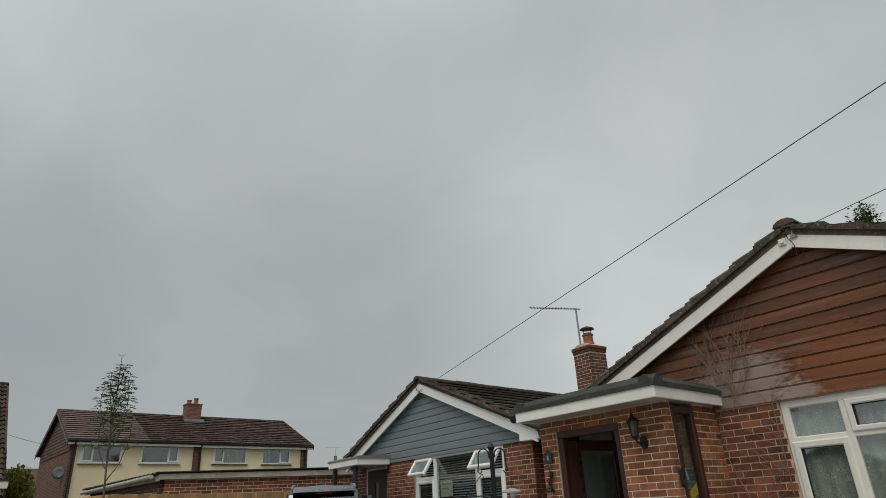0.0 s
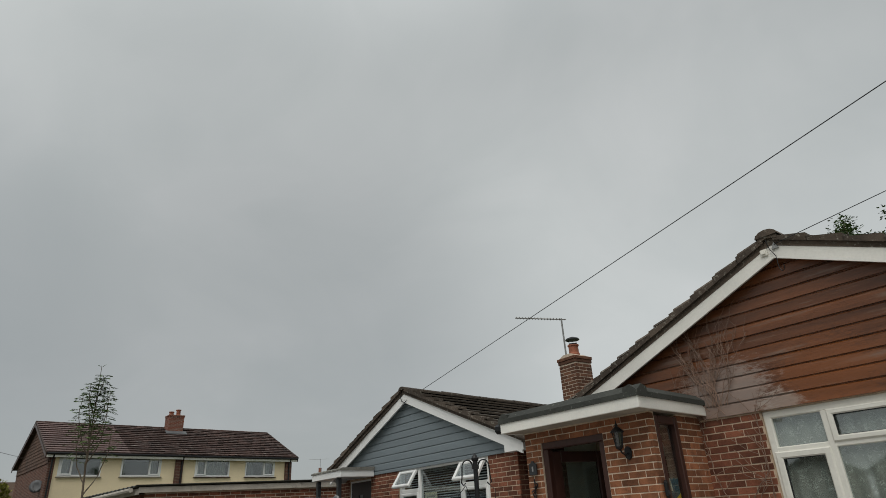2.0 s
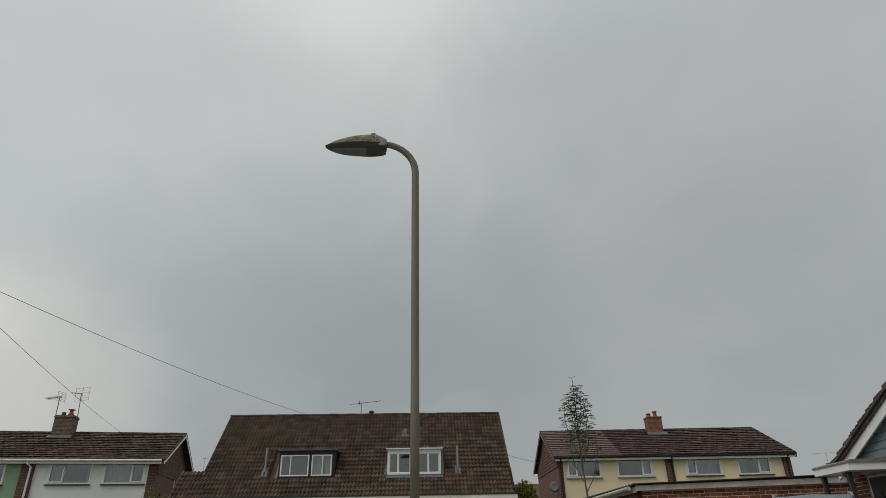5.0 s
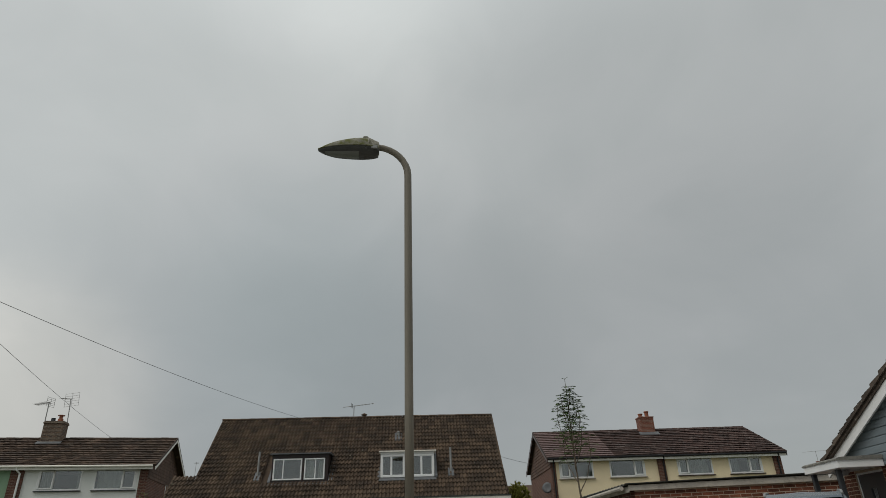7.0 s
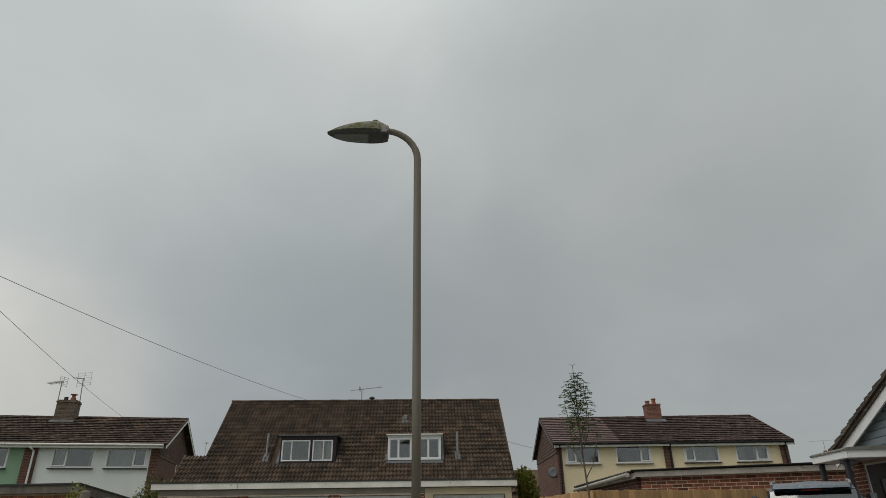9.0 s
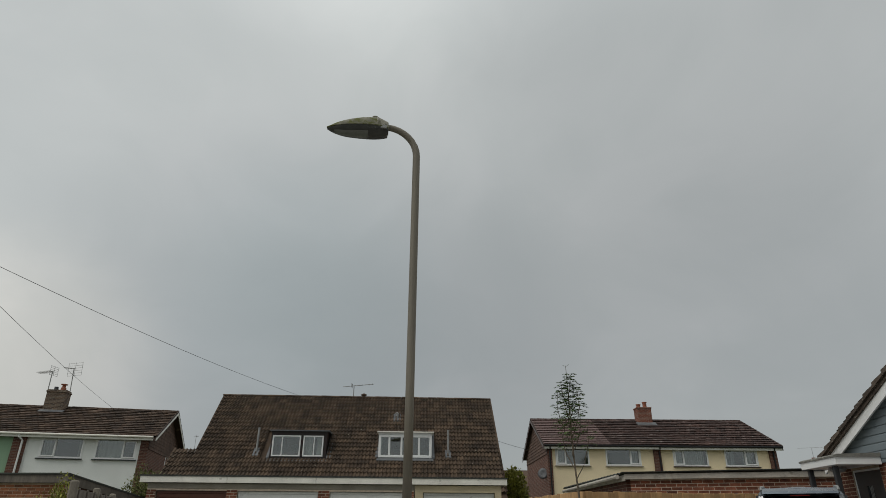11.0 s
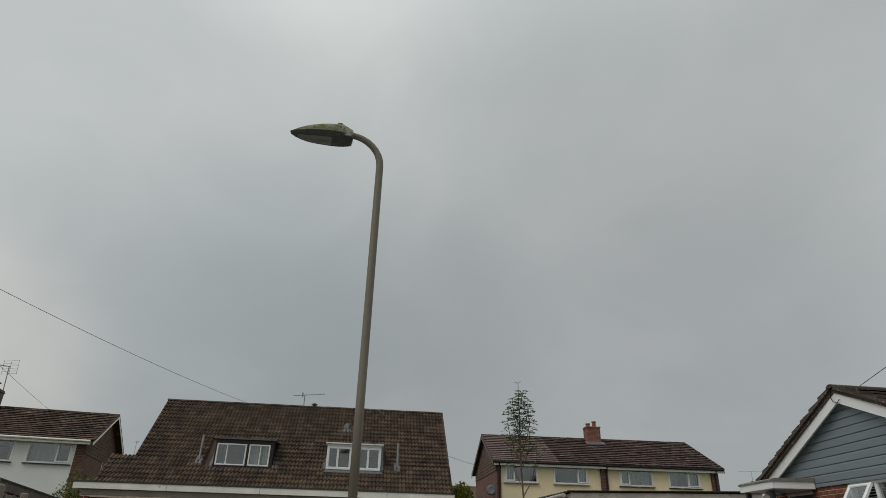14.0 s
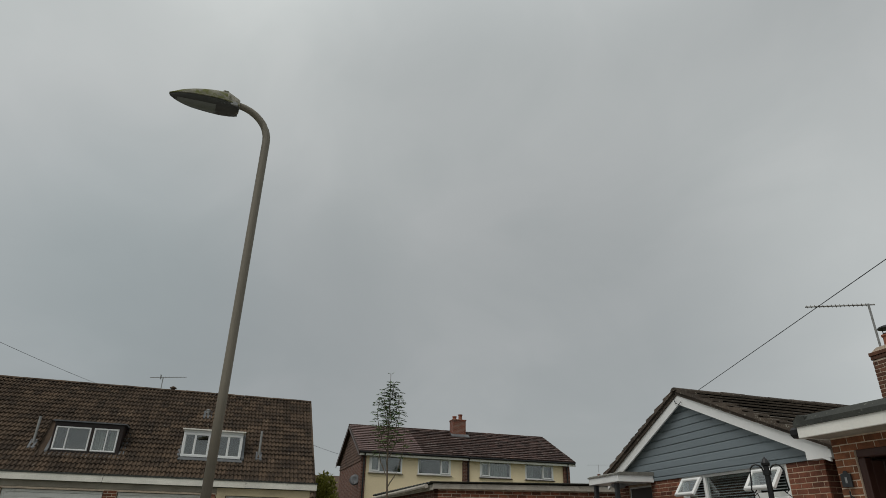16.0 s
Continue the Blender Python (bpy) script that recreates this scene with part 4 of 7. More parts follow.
def brown_things():
    rng = random.Random(5)
    M = M_BROWN
    # open front door, leaf swung inwards
    door = thing("front_door", M @ pose(-2.03, -0.95, 0.02, 0, 0, 78), "dark brown front door standing open into the porch", "door")
    m = Mesh().cbox(0, 0.12, 0, 0.045, 0, 1.98, 0.006).cbox(0.64, 0.76, 0, 0.045, 0, 1.98, 0.006).cbox(0.12, 0.64, 0.001, 0.044, 1.86, 1.98, 0.006).cbox(0.12, 0.64, 0.001, 0.044, 0.0, 0.25, 0.006).cbox(0.12, 0.64, 0.001, 0.044, 0.9, 1.05, 0.006)
    part("leaf", m, DARKWOOD, door)
    part("pane", Mesh().box(0.11, 0.65, 0.018, 0.024, 1.04, 1.87), GLASS, door).visible_shadow = False
    part("door_handle", Mesh().tube([(0.70, -0.01, 1.0), (0.70, -0.05, 1.0), (0.60, -0.055, 1.0)], 0.009, 6), STEEL, door)
    # pale inner door at the back of the porch
    inner = thing("inner_door", M @ pose(-1.75, -0.03, 0.02), "pale grey-green inner door behind the porch", "door")
    part("leaf", Mesh().cbox(0, 0.8, -0.03, 0.01, 0, 2.0, 0.005), PALE_PAINT, inner)
    part("panel", Mesh().cbox(0.12, 0.68, -0.045, -0.028, 1.1, 1.85, 0.012), DARKWOOD, inner, "dark glazed panel")
    # carriage lantern
    lan = thing("wall_lantern", M @ pose(-0.90, -1.05, 1.86) @ Matrix.Scale(0.78, 4), "black metal carriage lantern fixed to the porch brickwork", "lantern")
    part("backplate", Mesh().prism([(0.055 * math.cos(2 * math.pi * k / 8), 0.085 * math.sin(2 * math.pi * k / 8)) for k in range(8)], "y", -0.02, 0.004), BLACK, lan)
    part("arm", Mesh().tube([(0, -0.02, 0), (0, -0.07, -0.03), (-0.005, -0.13, 0.0), (-0.01, -0.16, 0.05)], 0.011, 8), BLACK, lan)
    c = (-0.01, -0.16, 0.0)
    part("base", Mesh().lathe([(0.008, 0.03), (0.04, 0.05), (0.05, 0.075), (0.045, 0.085)], c, 8), BLACK, lan)
    part("glass", Mesh().lathe([(0.043, 0.085), (0.066, 0.25)], c, 8), GLASS_DARK, lan)
    for k in range(8):
        a = 2 * math.pi * k / 8
        part("bar", Mesh().tube([(c[0] + 0.045 * math.cos(a), c[1] + 0.045 * math.sin(a), 0.08), (c[0] + 0.069 * math.cos(a), c[1] + 0.069 * math.sin(a), 0.255)], 0.004, 4), BLACK, lan)
    part("hood", Mesh().lathe([(0.085, 0.25), (0.088, 0.262), (0.05, 0.30), (0.018, 0.325), (0.022, 0.345), (0.006, 0.37), (0.004, 0.42)], c, 12), BLACK, lan, smooth=False)
    # number plaque, with a plain bar for its figure
    pl = thing("number_plaque", M @ pose(-2.25, -1.062, 1.83), "small dark slate plaque beside the front door", "plaque")
    part("plate", Mesh().prism([(-0.06, -0.07), (0.06, -0.07), (0.06, 0.05), (0.03, 0.055), (0.015, 0.08), (-0.015, 0.08), (-0.03, 0.055), (-0.06, 0.05)], "y", -0.012, 0.0), DARKGREY, pl)
    part("figure_bar", Mesh().cbox(-0.012, 0.012, -0.015, -0.011, -0.035, 0.02, 0.001), GREYPLASTIC, pl)
    # ironwork ornament
    orn = Mesh()
    for k in range(5):
        pts = [(0.05 * math.sin(k * 1.3 + u * 3.0) * (1 - 0.1 * k), -0.015 - 0.012 * math.sin(u * 5 + k), 0.10 - 0.045 * k - 0.05 * u) for u in np.linspace(0, 1.2, 9)]
        orn.tube(pts, 0.008, 6)
    orn.tube([(0.0, -0.012, 0.14), (0.01, -0.02, -0.12)], 0.007, 6)
    orn.lathe([(0.015, 0.0), (0.05, -0.015), (0.058, -0.04), (0.045, -0.05), (0.01, -0.05)], (0.02, -0.06, -0.08), 10)
    solid("iron_wall_ornament", orn, BLACK, M @ pose(-2.24, -1.062, 1.58), "curled dark iron ornament hung on the porch brickwork", "ornament")
    bell = thing("doorbell", M @ pose(-0.596, -0.985, 1.50, 0, 0, 94), "small black doorbell on the porch corner", "doorbell")
    part("case", Mesh().cbox(-0.035, 0.035, -0.03, 0.0, -0.08, 0.08, 0.018), BLACK, bell)
    part("button", Mesh().prism([(0.018 * math.cos(2 * math.pi * k / 12), -0.03 + 0.018 * math.sin(2 * math.pi * k / 12)) for k in range(12)], "y", -0.035, -0.028), DARKGREY, bell)
    # poster inside the side window
    po = thing("poster", M @ pose(-0.675, -0.74, 0.98, 0, 0, 94), "teal printed poster with yellow band behind glass", "poster")
    part("sheet", Mesh().box(-0.11, 0.11, -0.004, 0.0, 0.0, 0.62), POSTER, po)
    part("band", Mesh().prism([(-0.11, 0.27), (0.11, 0.38), (0.11, 0.48), (-0.11, 0.37)], "y", -0.008, -0.004), YELLOW, po)
    part("photo", Mesh().prism([(-0.11, 0.52), (-0.02, 0.5), (-0.04, 0.62), (-0.11, 0.62)], "y", -0.008, -0.004), PAPER, po)
    # bare creeper up the corner of the wall and gable
    cr = Mesh()

    def shoot(p, d, n, r):
        pts = [p]
        for i in range(n):
            d = (d + Vector((rng.uniform(-0.35, 0.35), 0, rng.uniform(-0.15, 0.25)))).normalized()
            q = pts[-1] + d * 0.055
            if q.z < 2.2:
                q.x = min(q.x, -0.03)
            q.y = -0.035 - 0.012 * rng.random() + (-0.012 if q.z > 2.2 else 0)
            pts.append(q)
        cr.tube(pts, r, 4, r * 0.45)
        return pts
    for k in range(7):
        base = Vector((-0.52 + rng.uniform(-0.12, 0.12), -0.03, rng.uniform(0.0, 0.7)))
        p = shoot(base, Vector((rng.uniform(-0.05, 0.12), 0, 1)), rng.randint(28, 44), 0.006)
        for q in p[12::3]:
            shoot(q, Vector((rng.uniform(-1, 1), 0, rng.uniform(0.1, 0.9))), rng.randint(4, 8), 0.0032)
    for k in range(13):
        base = Vector((-0.46 + rng.uniform(-0.12, 0.14), -0.05, rng.uniform(2.1, 2.5)))
        side = -1 if k % 3 == 0 else 0.28
        p = shoot(base, Vector((side, 0, 1.1)), rng.randint(8, 15), 0.005)
        for q in p[3::2]:
            shoot(q, Vector((rng.uniform(-0.8, 0.8), 0, 1)), rng.randint(3, 6), 0.0032)
    for k in range(7):
        p = shoot(Vector((-0.50 + 0.035 * k, -0.05, 2.3)), Vector((0.10, 0, 1)), rng.randint(11, 16), 0.0052)
        for q in p[4::2]:
            shoot(q, Vector((rng.uniform(-0.9, 0.9), 0, 1)), rng.randint(3, 6), 0.0032)
    for k in range(4):
        shoot(Vector((-0.35, -0.03, 1.95 - 0.1 * k)), Vector((1, 0, -1.0)), rng.randint(6, 10), 0.004)
    solid("bare_creeper", cr, TWIG, M, "leafless brown creeper clinging to wall and gable boards", "climber")
    # cable clipped at the gable's head
    cb = [(0.60, -0.20, 3.83), (0.607, -0.195, 3.77), (0.613, -0.19, 3.725), (0.64, -0.19, 3.67), (0.656, -0.19, 3.63), (0.654, -0.19, 3.53), (0.658, -0.188, 3.49), (0.672, -0.188, 3.464), (0.692, -0.188, 3.466), (0.704, -0.188, 3.49), (0.702, -0.186, 3.525)]
    solid("looped_cable", Mesh().tube(cb, 0.0045, 5), BLACK, M, "loose black cable looped below the gable's head", "cable")


brown_things()


# ---- the bungalow with the blue-grey gable ----
def blue_bungalow():
    rng = random.Random(7)
    xm, slope = -2.18, 0.393
    house = thing("bungalow", M_BLUE, "brick bungalow with blue-grey boarded gable and white bargeboards", "house")
    hole = (-2.62, -0.19, 0.95, 2.16)
    dh = (-4.42, -3.59, 0.02, 2.08)
    wall = part("wall", slab(-4.8, 0.43, -0.06, 2.2, 0.008, 0.26, [hole, dh]), MORTAR, house, "red brick front wall")
    lay_bricks(wall, (-3.58, 0.008, 0), 0, 0.95, 0.97, 2.19, BRICK, rng, limit=240, k=0.82)
    lay_bricks(wall, (-0.18, 0.008, 0), 0, 0.62, 0.97, 2.19, BRICK, rng, limit=150, k=0.82)
    lay_bricks(wall, (-4.8, 0.008, 0), 0, 0.37, 0.97, 2.19, BRICK, rng, limit=0, k=0.82)
    sw = part("side_wall", side_wall(0.20, 0.432, 0.26, 9.0, -0.06, 2.2), MORTAR, house)
    lay_bricks(sw, (0.432, 0.008, 0), 90, 2.2, 0.97, 2.19, BRICK, rng, limit=100, k=0.82)
    part("side_wall", side_wall(-4.8, -4.55, 0.26, 9.0, -0.06, 2.2), BRICK_FAR, house)
    part("back_wall", gable(-4.8, 0.44, -0.06, 2.2, xm, 3.0, 9.0, 9.2), BRICK_FAR, house)
    part("room_floor", Mesh().box(-4.55, 0.2, 0.26, 9.0, -0.06, 0.15), ROOM, house)
    part("room_ceiling", Mesh().box(-4.55, 0.2, 0.26, 9.0, 2.22, 2.26), ROOM, house)
    part("partition", Mesh().box(-4.55, 0.2, 3.2, 3.3, 0.15, 2.22), ROOM, house)
    gw = part("gable_wall", Mesh().prism([(-4.85, 2.205), (0.5, 2.205), (xm, 3.24)], "y", 0.02, 0.12), CLAD_BLUE, house, "blue-grey gable boards")
    clad(gw, -4.95, 0.42, 2.128, xm, 3.30, slope, 0.0, 0.1163, CLAD_BLUE, rng, 0.017, first=0.062)
    barge(house, -5.05, 0.69, xm, 3.198 - 2.87 * slope, 3.198, -0.125, 0.215, 0.025, UPVC)
    for a in (0.48,):
        part("box_end", Mesh().prism([(0.34, 2.115), (0.72, 2.115), (0.72, 2.20), (0.34, 2.32)], "y", -0.128, -0.004), UPVC, house)
    for a in (-5.0, 0.62):
        part("soffit", Mesh().prism([(a, 3.278 - abs(a - xm) * slope), (a, 3.308 - abs(a - xm) * slope), (xm, 3.308), (xm, 3.278)], "y", -0.10, 0.02), UPVC, house)
    roof = roof_slopes(house, xm, 3.437, 3.02, slope, -0.165, 9.3, TILE_COURSED, rng, gauge=0.30, style="plain", lift=0.046, wild=0.4)
    ridge_tiles(roof, xm, 3.412, -0.18, 9.3, TILE_GREY, rng, r=0.085)
    # the old ridge has sunk towards the back
    roof.matrix_basis = Matrix.Translation((0, -0.165, 3.437)) @ Matrix.Rotation(radians(-2.0), 4, "X") @ Matrix.Translation((0, 0.165, -3.437))
    for sgn in (-1, 1):
        d = 0.05
        while d < 2.98:
            e = min(d + 0.32, 3.03)
            x0, x1 = xm + sgn * d, xm + sgn * e
            za, zb = 3.437 - d * slope, 3.437 - e * slope
            part("verge_tile", Mesh().prism([(x0, za - 0.03), (x0, za + 0.012), (x1, zb + 0.055), (x1, zb - 0.03)], "y", -0.17, 0.0), TILE_GREY, roof)
            d += 0.31
    st = chimney(house, -3.044, -2.524, 4.66, 5.18, 2.7, 4.60, rng)
    pot = part("chimney_pot", Mesh().lathe([(0.13, 0.0), (0.13, 0.05), (0.115, 0.07), (0.11, 0.22), (0.13, 0.23), (0.13, 0.26), (0.09, 0.26)], (-2.764, 4.921, 4.65), 16), TERRACOTTA, st, "terracotta chimney pot")
    part("cowl", Mesh().lathe([(0.10, 0.26), (0.10, 0.29), (0.01, 0.29)], (-2.764, 4.921, 4.65), 12).lathe([(0.17, 0.38), (0.15, 0.41), (0.05, 0.45), (0.005, 0.455)], (-2.764, 4.921, 4.65), 14).tube([(-2.664, 4.921, 4.91), (-2.644, 4.921, 5.04)], 0.008, 5).tube([(-2.864, 4.921, 4.91), (-2.884, 4.921, 5.04)], 0.008, 5), BLACK, pot)
    # window, its small top sashes tilted open
    win = part("window", Mesh().ring(-2.62, -0.19, 0.95, 2.16, 0.02, 0.09, 0.065), UPVC, house, "white framed window with small sashes tilted open")
    for a, b in ((-2.04, -1.98), (-0.90, -0.84)):
        part("mullion", Mesh().cbox(a, b, 0.018, 0.088, 1.012, 2.098, 0.008), UPVC, win)
    part("pane", Mesh().box(-1.98, -0.90, 0.05, 0.056, 1.01, 2.10), GLASS, win).visible_shadow = False
    for a, b in ((-2.56, -2.04), (-0.84, -0.25)):
        part("transom", Mesh().cbox(a, b, 0.022, 0.086, 1.76, 1.82, 0.008), UPVC, win)
        t = 0.05
        part("sash", Mesh().ring(a, b, 1.015, 1.76, 0.01, 0.055, t), UPVC, win)
        part("pane", Mesh().box(a + t, b - t, 0.03, 0.036, 1.02 + t, 1.76 - t), GLASS, win).visible_shadow = False
        h = 0.30
        s = Mesh().ring(a, b, -h, 0.0, -0.022, 0.022, t)
        o = part("sash", s, UPVC, win, "small top sash tilted open")
        o.matrix_basis = pose(0, 0.0, 2.10, -34, 0, 0)
        part("pane", Mesh().box(a + t, b - t, -0.003, 0.003, -h + t, -t), GLASS, o).visible_shadow = False
        part("stay", Mesh().tube([(a + 0.03, 0.0, -h + 0.03), (a + 0.03, 0.17, -h + 0.12)], 0.006, 4), STEEL, o)
    # flat canopy over the door
    cano = Mesh()
    cano.cbox(-4.64, -3.43, -0.685, -0.66, 2.105, 2.225, 0.005).cbox(-3.455, -3.43, -0.659, -0.02, 2.105, 2.225, 0.005).cbox(-4.64, -4.615, -0.659, -0.02, 2.105, 2.225, 0.005)
    cf = part("canopy_fascia", cano, UPVC, house, "white fascia of the door canopy")
    part("canopy_soffit", Mesh().box(-4.615, -3.455, -0.66, -0.02, 2.112, 2.13), UPVC, cf)
    part("canopy_roof", Mesh().prism([(-0.70, 2.215), (-0.70, 2.238), (-0.65, 2.26), (-0.02, 2.275), (-0.02, 2.215)], "x", -4.66, -3.41), CANOPY, house, "mossy grey flat canopy roof")
    for x, y in ((-4.54, -0.59), (-3.68, -0.59)):
        part("canopy_post", Mesh().cbox(x - 0.037, x + 0.037, y - 0.037, y + 0.037, 0.0, 2.10, 0.008), DARKGREY, house)
    part("canopy_light", Mesh().lathe([(0.13, 0.0), (0.13, -0.02), (0.09, -0.06), (0.02, -0.075)], (-4.05, -0.38, 2.10), 16), GREYPLASTIC, house)
    d = Mesh().cbox(-4.42, -3.59, 0.02, 0.09, 2.05, 2.08, 0.006).cbox(-4.42, -4.39, 0.021, 0.089, 0.02, 2.05, 0.006).cbox(-3.62, -3.59, 0.021, 0.089, 0.02, 2.05, 0.006)
    part("door_frame", d, UPVC, house, "narrow white door frame")
    return house


blue_bungalow()


def blue_things():
    rng = random.Random(11)
    M = M_BLUE
    door = thing("front_door", M @ pose(-4.39, 0.03, 0.03), "dark grey front door with a narrow leaded pane", "door")
    part("leaf", slab(0, 0.77, 0, 2.02, 0, 0.045, [(0.28, 0.46, 1.0, 1.8)]), DARKGREY, door)
    part("pane", Mesh().box(0.27, 0.47, 0.018, 0.026, 0.99, 1.81), GLASS, door)
    for dx in (0.33, 0.37, 0.41):
        part("lead_strip", Mesh().tube([(dx, 0.012, 1.0), (0.37 + 0.6 * (dx - 0.37), 0.012, 1.4), (dx, 0.012, 1.8)], 0.006, 4), STEEL, door)
    # venetian blind across the middle of the window
    bl = thing("venetian_blind", M @ pose(0, 0.12, 0), "pale horizontal venetian blind lowered behind the window", "blind")
    part("head_rail", Mesh().cbox(-2.56, -0.25, -0.02, 0.03, 2.06, 2.10, 0.004), BLIND, bl)
    z = 2.04
    data = Mesh().prism([(-0.012, -0.008), (0.012, 0.006), (0.012, 0.008), (-0.012, -0.006)], "x", -2.56, -0.25).data("slat", BLIND)
    while z > 1.0:
        o = part("slat", data, BLIND, bl)
        o.matrix_basis = pose(0, 0, z, rng.uniform(-4, 4))
        z -= 0.036
    no = thing("paper_notice", M @ pose(-1.76, 0.075, 1.50), "cream paper notice stuck inside the window", "notice")
    part("sheet", Mesh().box(-0.17, 0.17, 0.0, 0.003, 0.0, 0.24), PAPER, no)
    part("print_bar", Mesh().box(-0.12, 0.12, -0.003, 0.0, 0.17, 0.19).box(-0.10, 0.06, -0.003, 0.0, 0.11, 0.125), GREYPLASTIC, no)
    pl = thing("number_plaque", M @ pose(-3.10, -0.004, 1.47), "small black plaque on the brick wall", "plaque")
    part("plate", Mesh().cbox(-0.06, 0.06, -0.012, 0.0, -0.07, 0.07, 0.004), BLACK, pl)
    part("figure_bar", Mesh().box(0.005, 0.035, -0.015, -0.011, -0.04, 0.04), WHITE, pl)
    part("print_bar", Mesh().box(-0.045, -0.01, -0.015, -0.011, -0.035, -0.02), WHITE, pl)
    # aerial on the stack
    aerial(M @ pose(-3.175, 5.088, 4.1, 0, 0, 222.3), 1.60, 1.12, 0.15, 15, 0.20, "thin grey television aerial on the brick chimney", thick=1.5)
    solid("looped_cable", Mesh().tube([(-2.22, -0.14, 3.386), (-2.26, -0.15, 3.306), (-2.22, -0.15, 3.226), (-2.12, -0.15, 3.186), (-2.07, -0.14, 3.226)], 0.006, 5), BLACK, M, "thin black cable looped below the gable's head", "cable")


blue_things()


# ---- the garages and the houses across the way ----
def garage_door(parent, x0, x1, z1, y, mat, label=""):
    """An up-and-over door: a flat leaf with horizontal boards between two stiles."""
    door = part("garage_door", Mesh().box(x0, x1, y + 0.01, y + 0.04, 0.02, z1), mat, parent, label)
    for a, b in ((x0, x0 + 0.07), (x1 - 0.07, x1)):
        part("stile", Mesh().cbox(a, b, y - 0.012, y + 0.009, 0.02, z1 - 0.072, 0.005), mat, door)
    part("top_rail", Mesh().cbox(x0, x1, y - 0.012, y + 0.009, z1 - 0.07, z1 - 0.005, 0.005), mat, door)
    z = z1 - 0.075
    while z > 0.16:
        part("panel", Mesh().cbox(x0 + 0.072, x1 - 0.072, y - 0.005, y + 0.009, z - 0.118, z - 0.006, 0.005), mat, door)
        z -= 0.12
    return door


def garage_row():
    rng = random.Random(13)
    g = thing("garage_block", M_GARAGES, "row of four flat-roofed garages with white fascia", "garage")
    bays = ((0.36, 2.45), (2.76, 5.18), (5.52, 7.74), (8.35, 10.55))
    wall = part("wall", slab(0.1, 8.08, -0.06, 2.12, 0.10, 0.33, [(a, b, 0.0, 2.07) for a, b in bays[:3]]), MORTAR_DARK, g)
    for a, b in ((0.1, 0.36), (2.45, 2.76), (5.18, 5.52), (7.74, 8.08)):
        lay_bricks(wall, (a, 0.10, 0), 0, b - a, 0.0, 2.1, BRICK, rng, limit=80)
    part("wall", slab(8.10, 10.75, -0.06, 2.27, 0.08, 0.33, [(8.35, 10.55, 0.0, 2.07)]), material("cream_painted_block", (0.56, 0.47, 0.31), 0.9, dark=0.8, scale=2, fine=30, bump=0.2, stain=(0.38, 0.33, 0.24), stain_scale=2, stain_at=0.6), g, "cream painted end bay")
    part("lintel", Mesh().cbox(0.1, 8.10, 0.09, 0.30, 2.125, 2.285, 0.006), CONCRETE, g, "stained concrete lintel")
    for (a, b), mat, lab in zip(bays, (GARAGE_BROWN, GARAGE_WHITE, GARAGE_WHITE, GARAGE_WHITE), ("dark brown garage door", "white garage door", "white garage door", "worn white garage door")):
        garage_door(g, a + 0.02, b - 0.02, 2.06, 0.17, mat, label=lab)
    xs = (-0.12, 2.45, 5.1, 7.9, 10.92)
    for a, b in zip(xs, xs[1:]):
        part("fascia_board", Mesh().cbox(a + 0.004, b - 0.004, -0.03, 0.0, 2.285, 2.485, 0.006), FASCIA_OLD, g)
    part("flat_roof", Mesh().prism([(-0.045, 2.46), (-0.045, 2.505), (6.0, 2.56), (6.0, 2.44)], "x", -0.14, 10.94), FELT, g)
    part("side_wall", Mesh().box(0.1, 0.33, 0.33, 6.0, -0.06, 2.44), BRICK_FAR, g)
    part("side_wall", Mesh().box(10.52, 10.75, 0.33, 6.0, -0.06, 2.44), BRICK_FAR, g)
    part("back_wall", Mesh().box(0.33, 10.52, 5.8, 6.0, -0.06, 2.44), BRICK_FAR, g)
    for x in (-0.125, 10.9):
        part("fascia_board", Mesh().cbox(x, x + 0.03, 0.0, 6.0, 2.285, 2.485, 0.006), FASCIA_OLD, g)


garage_row()


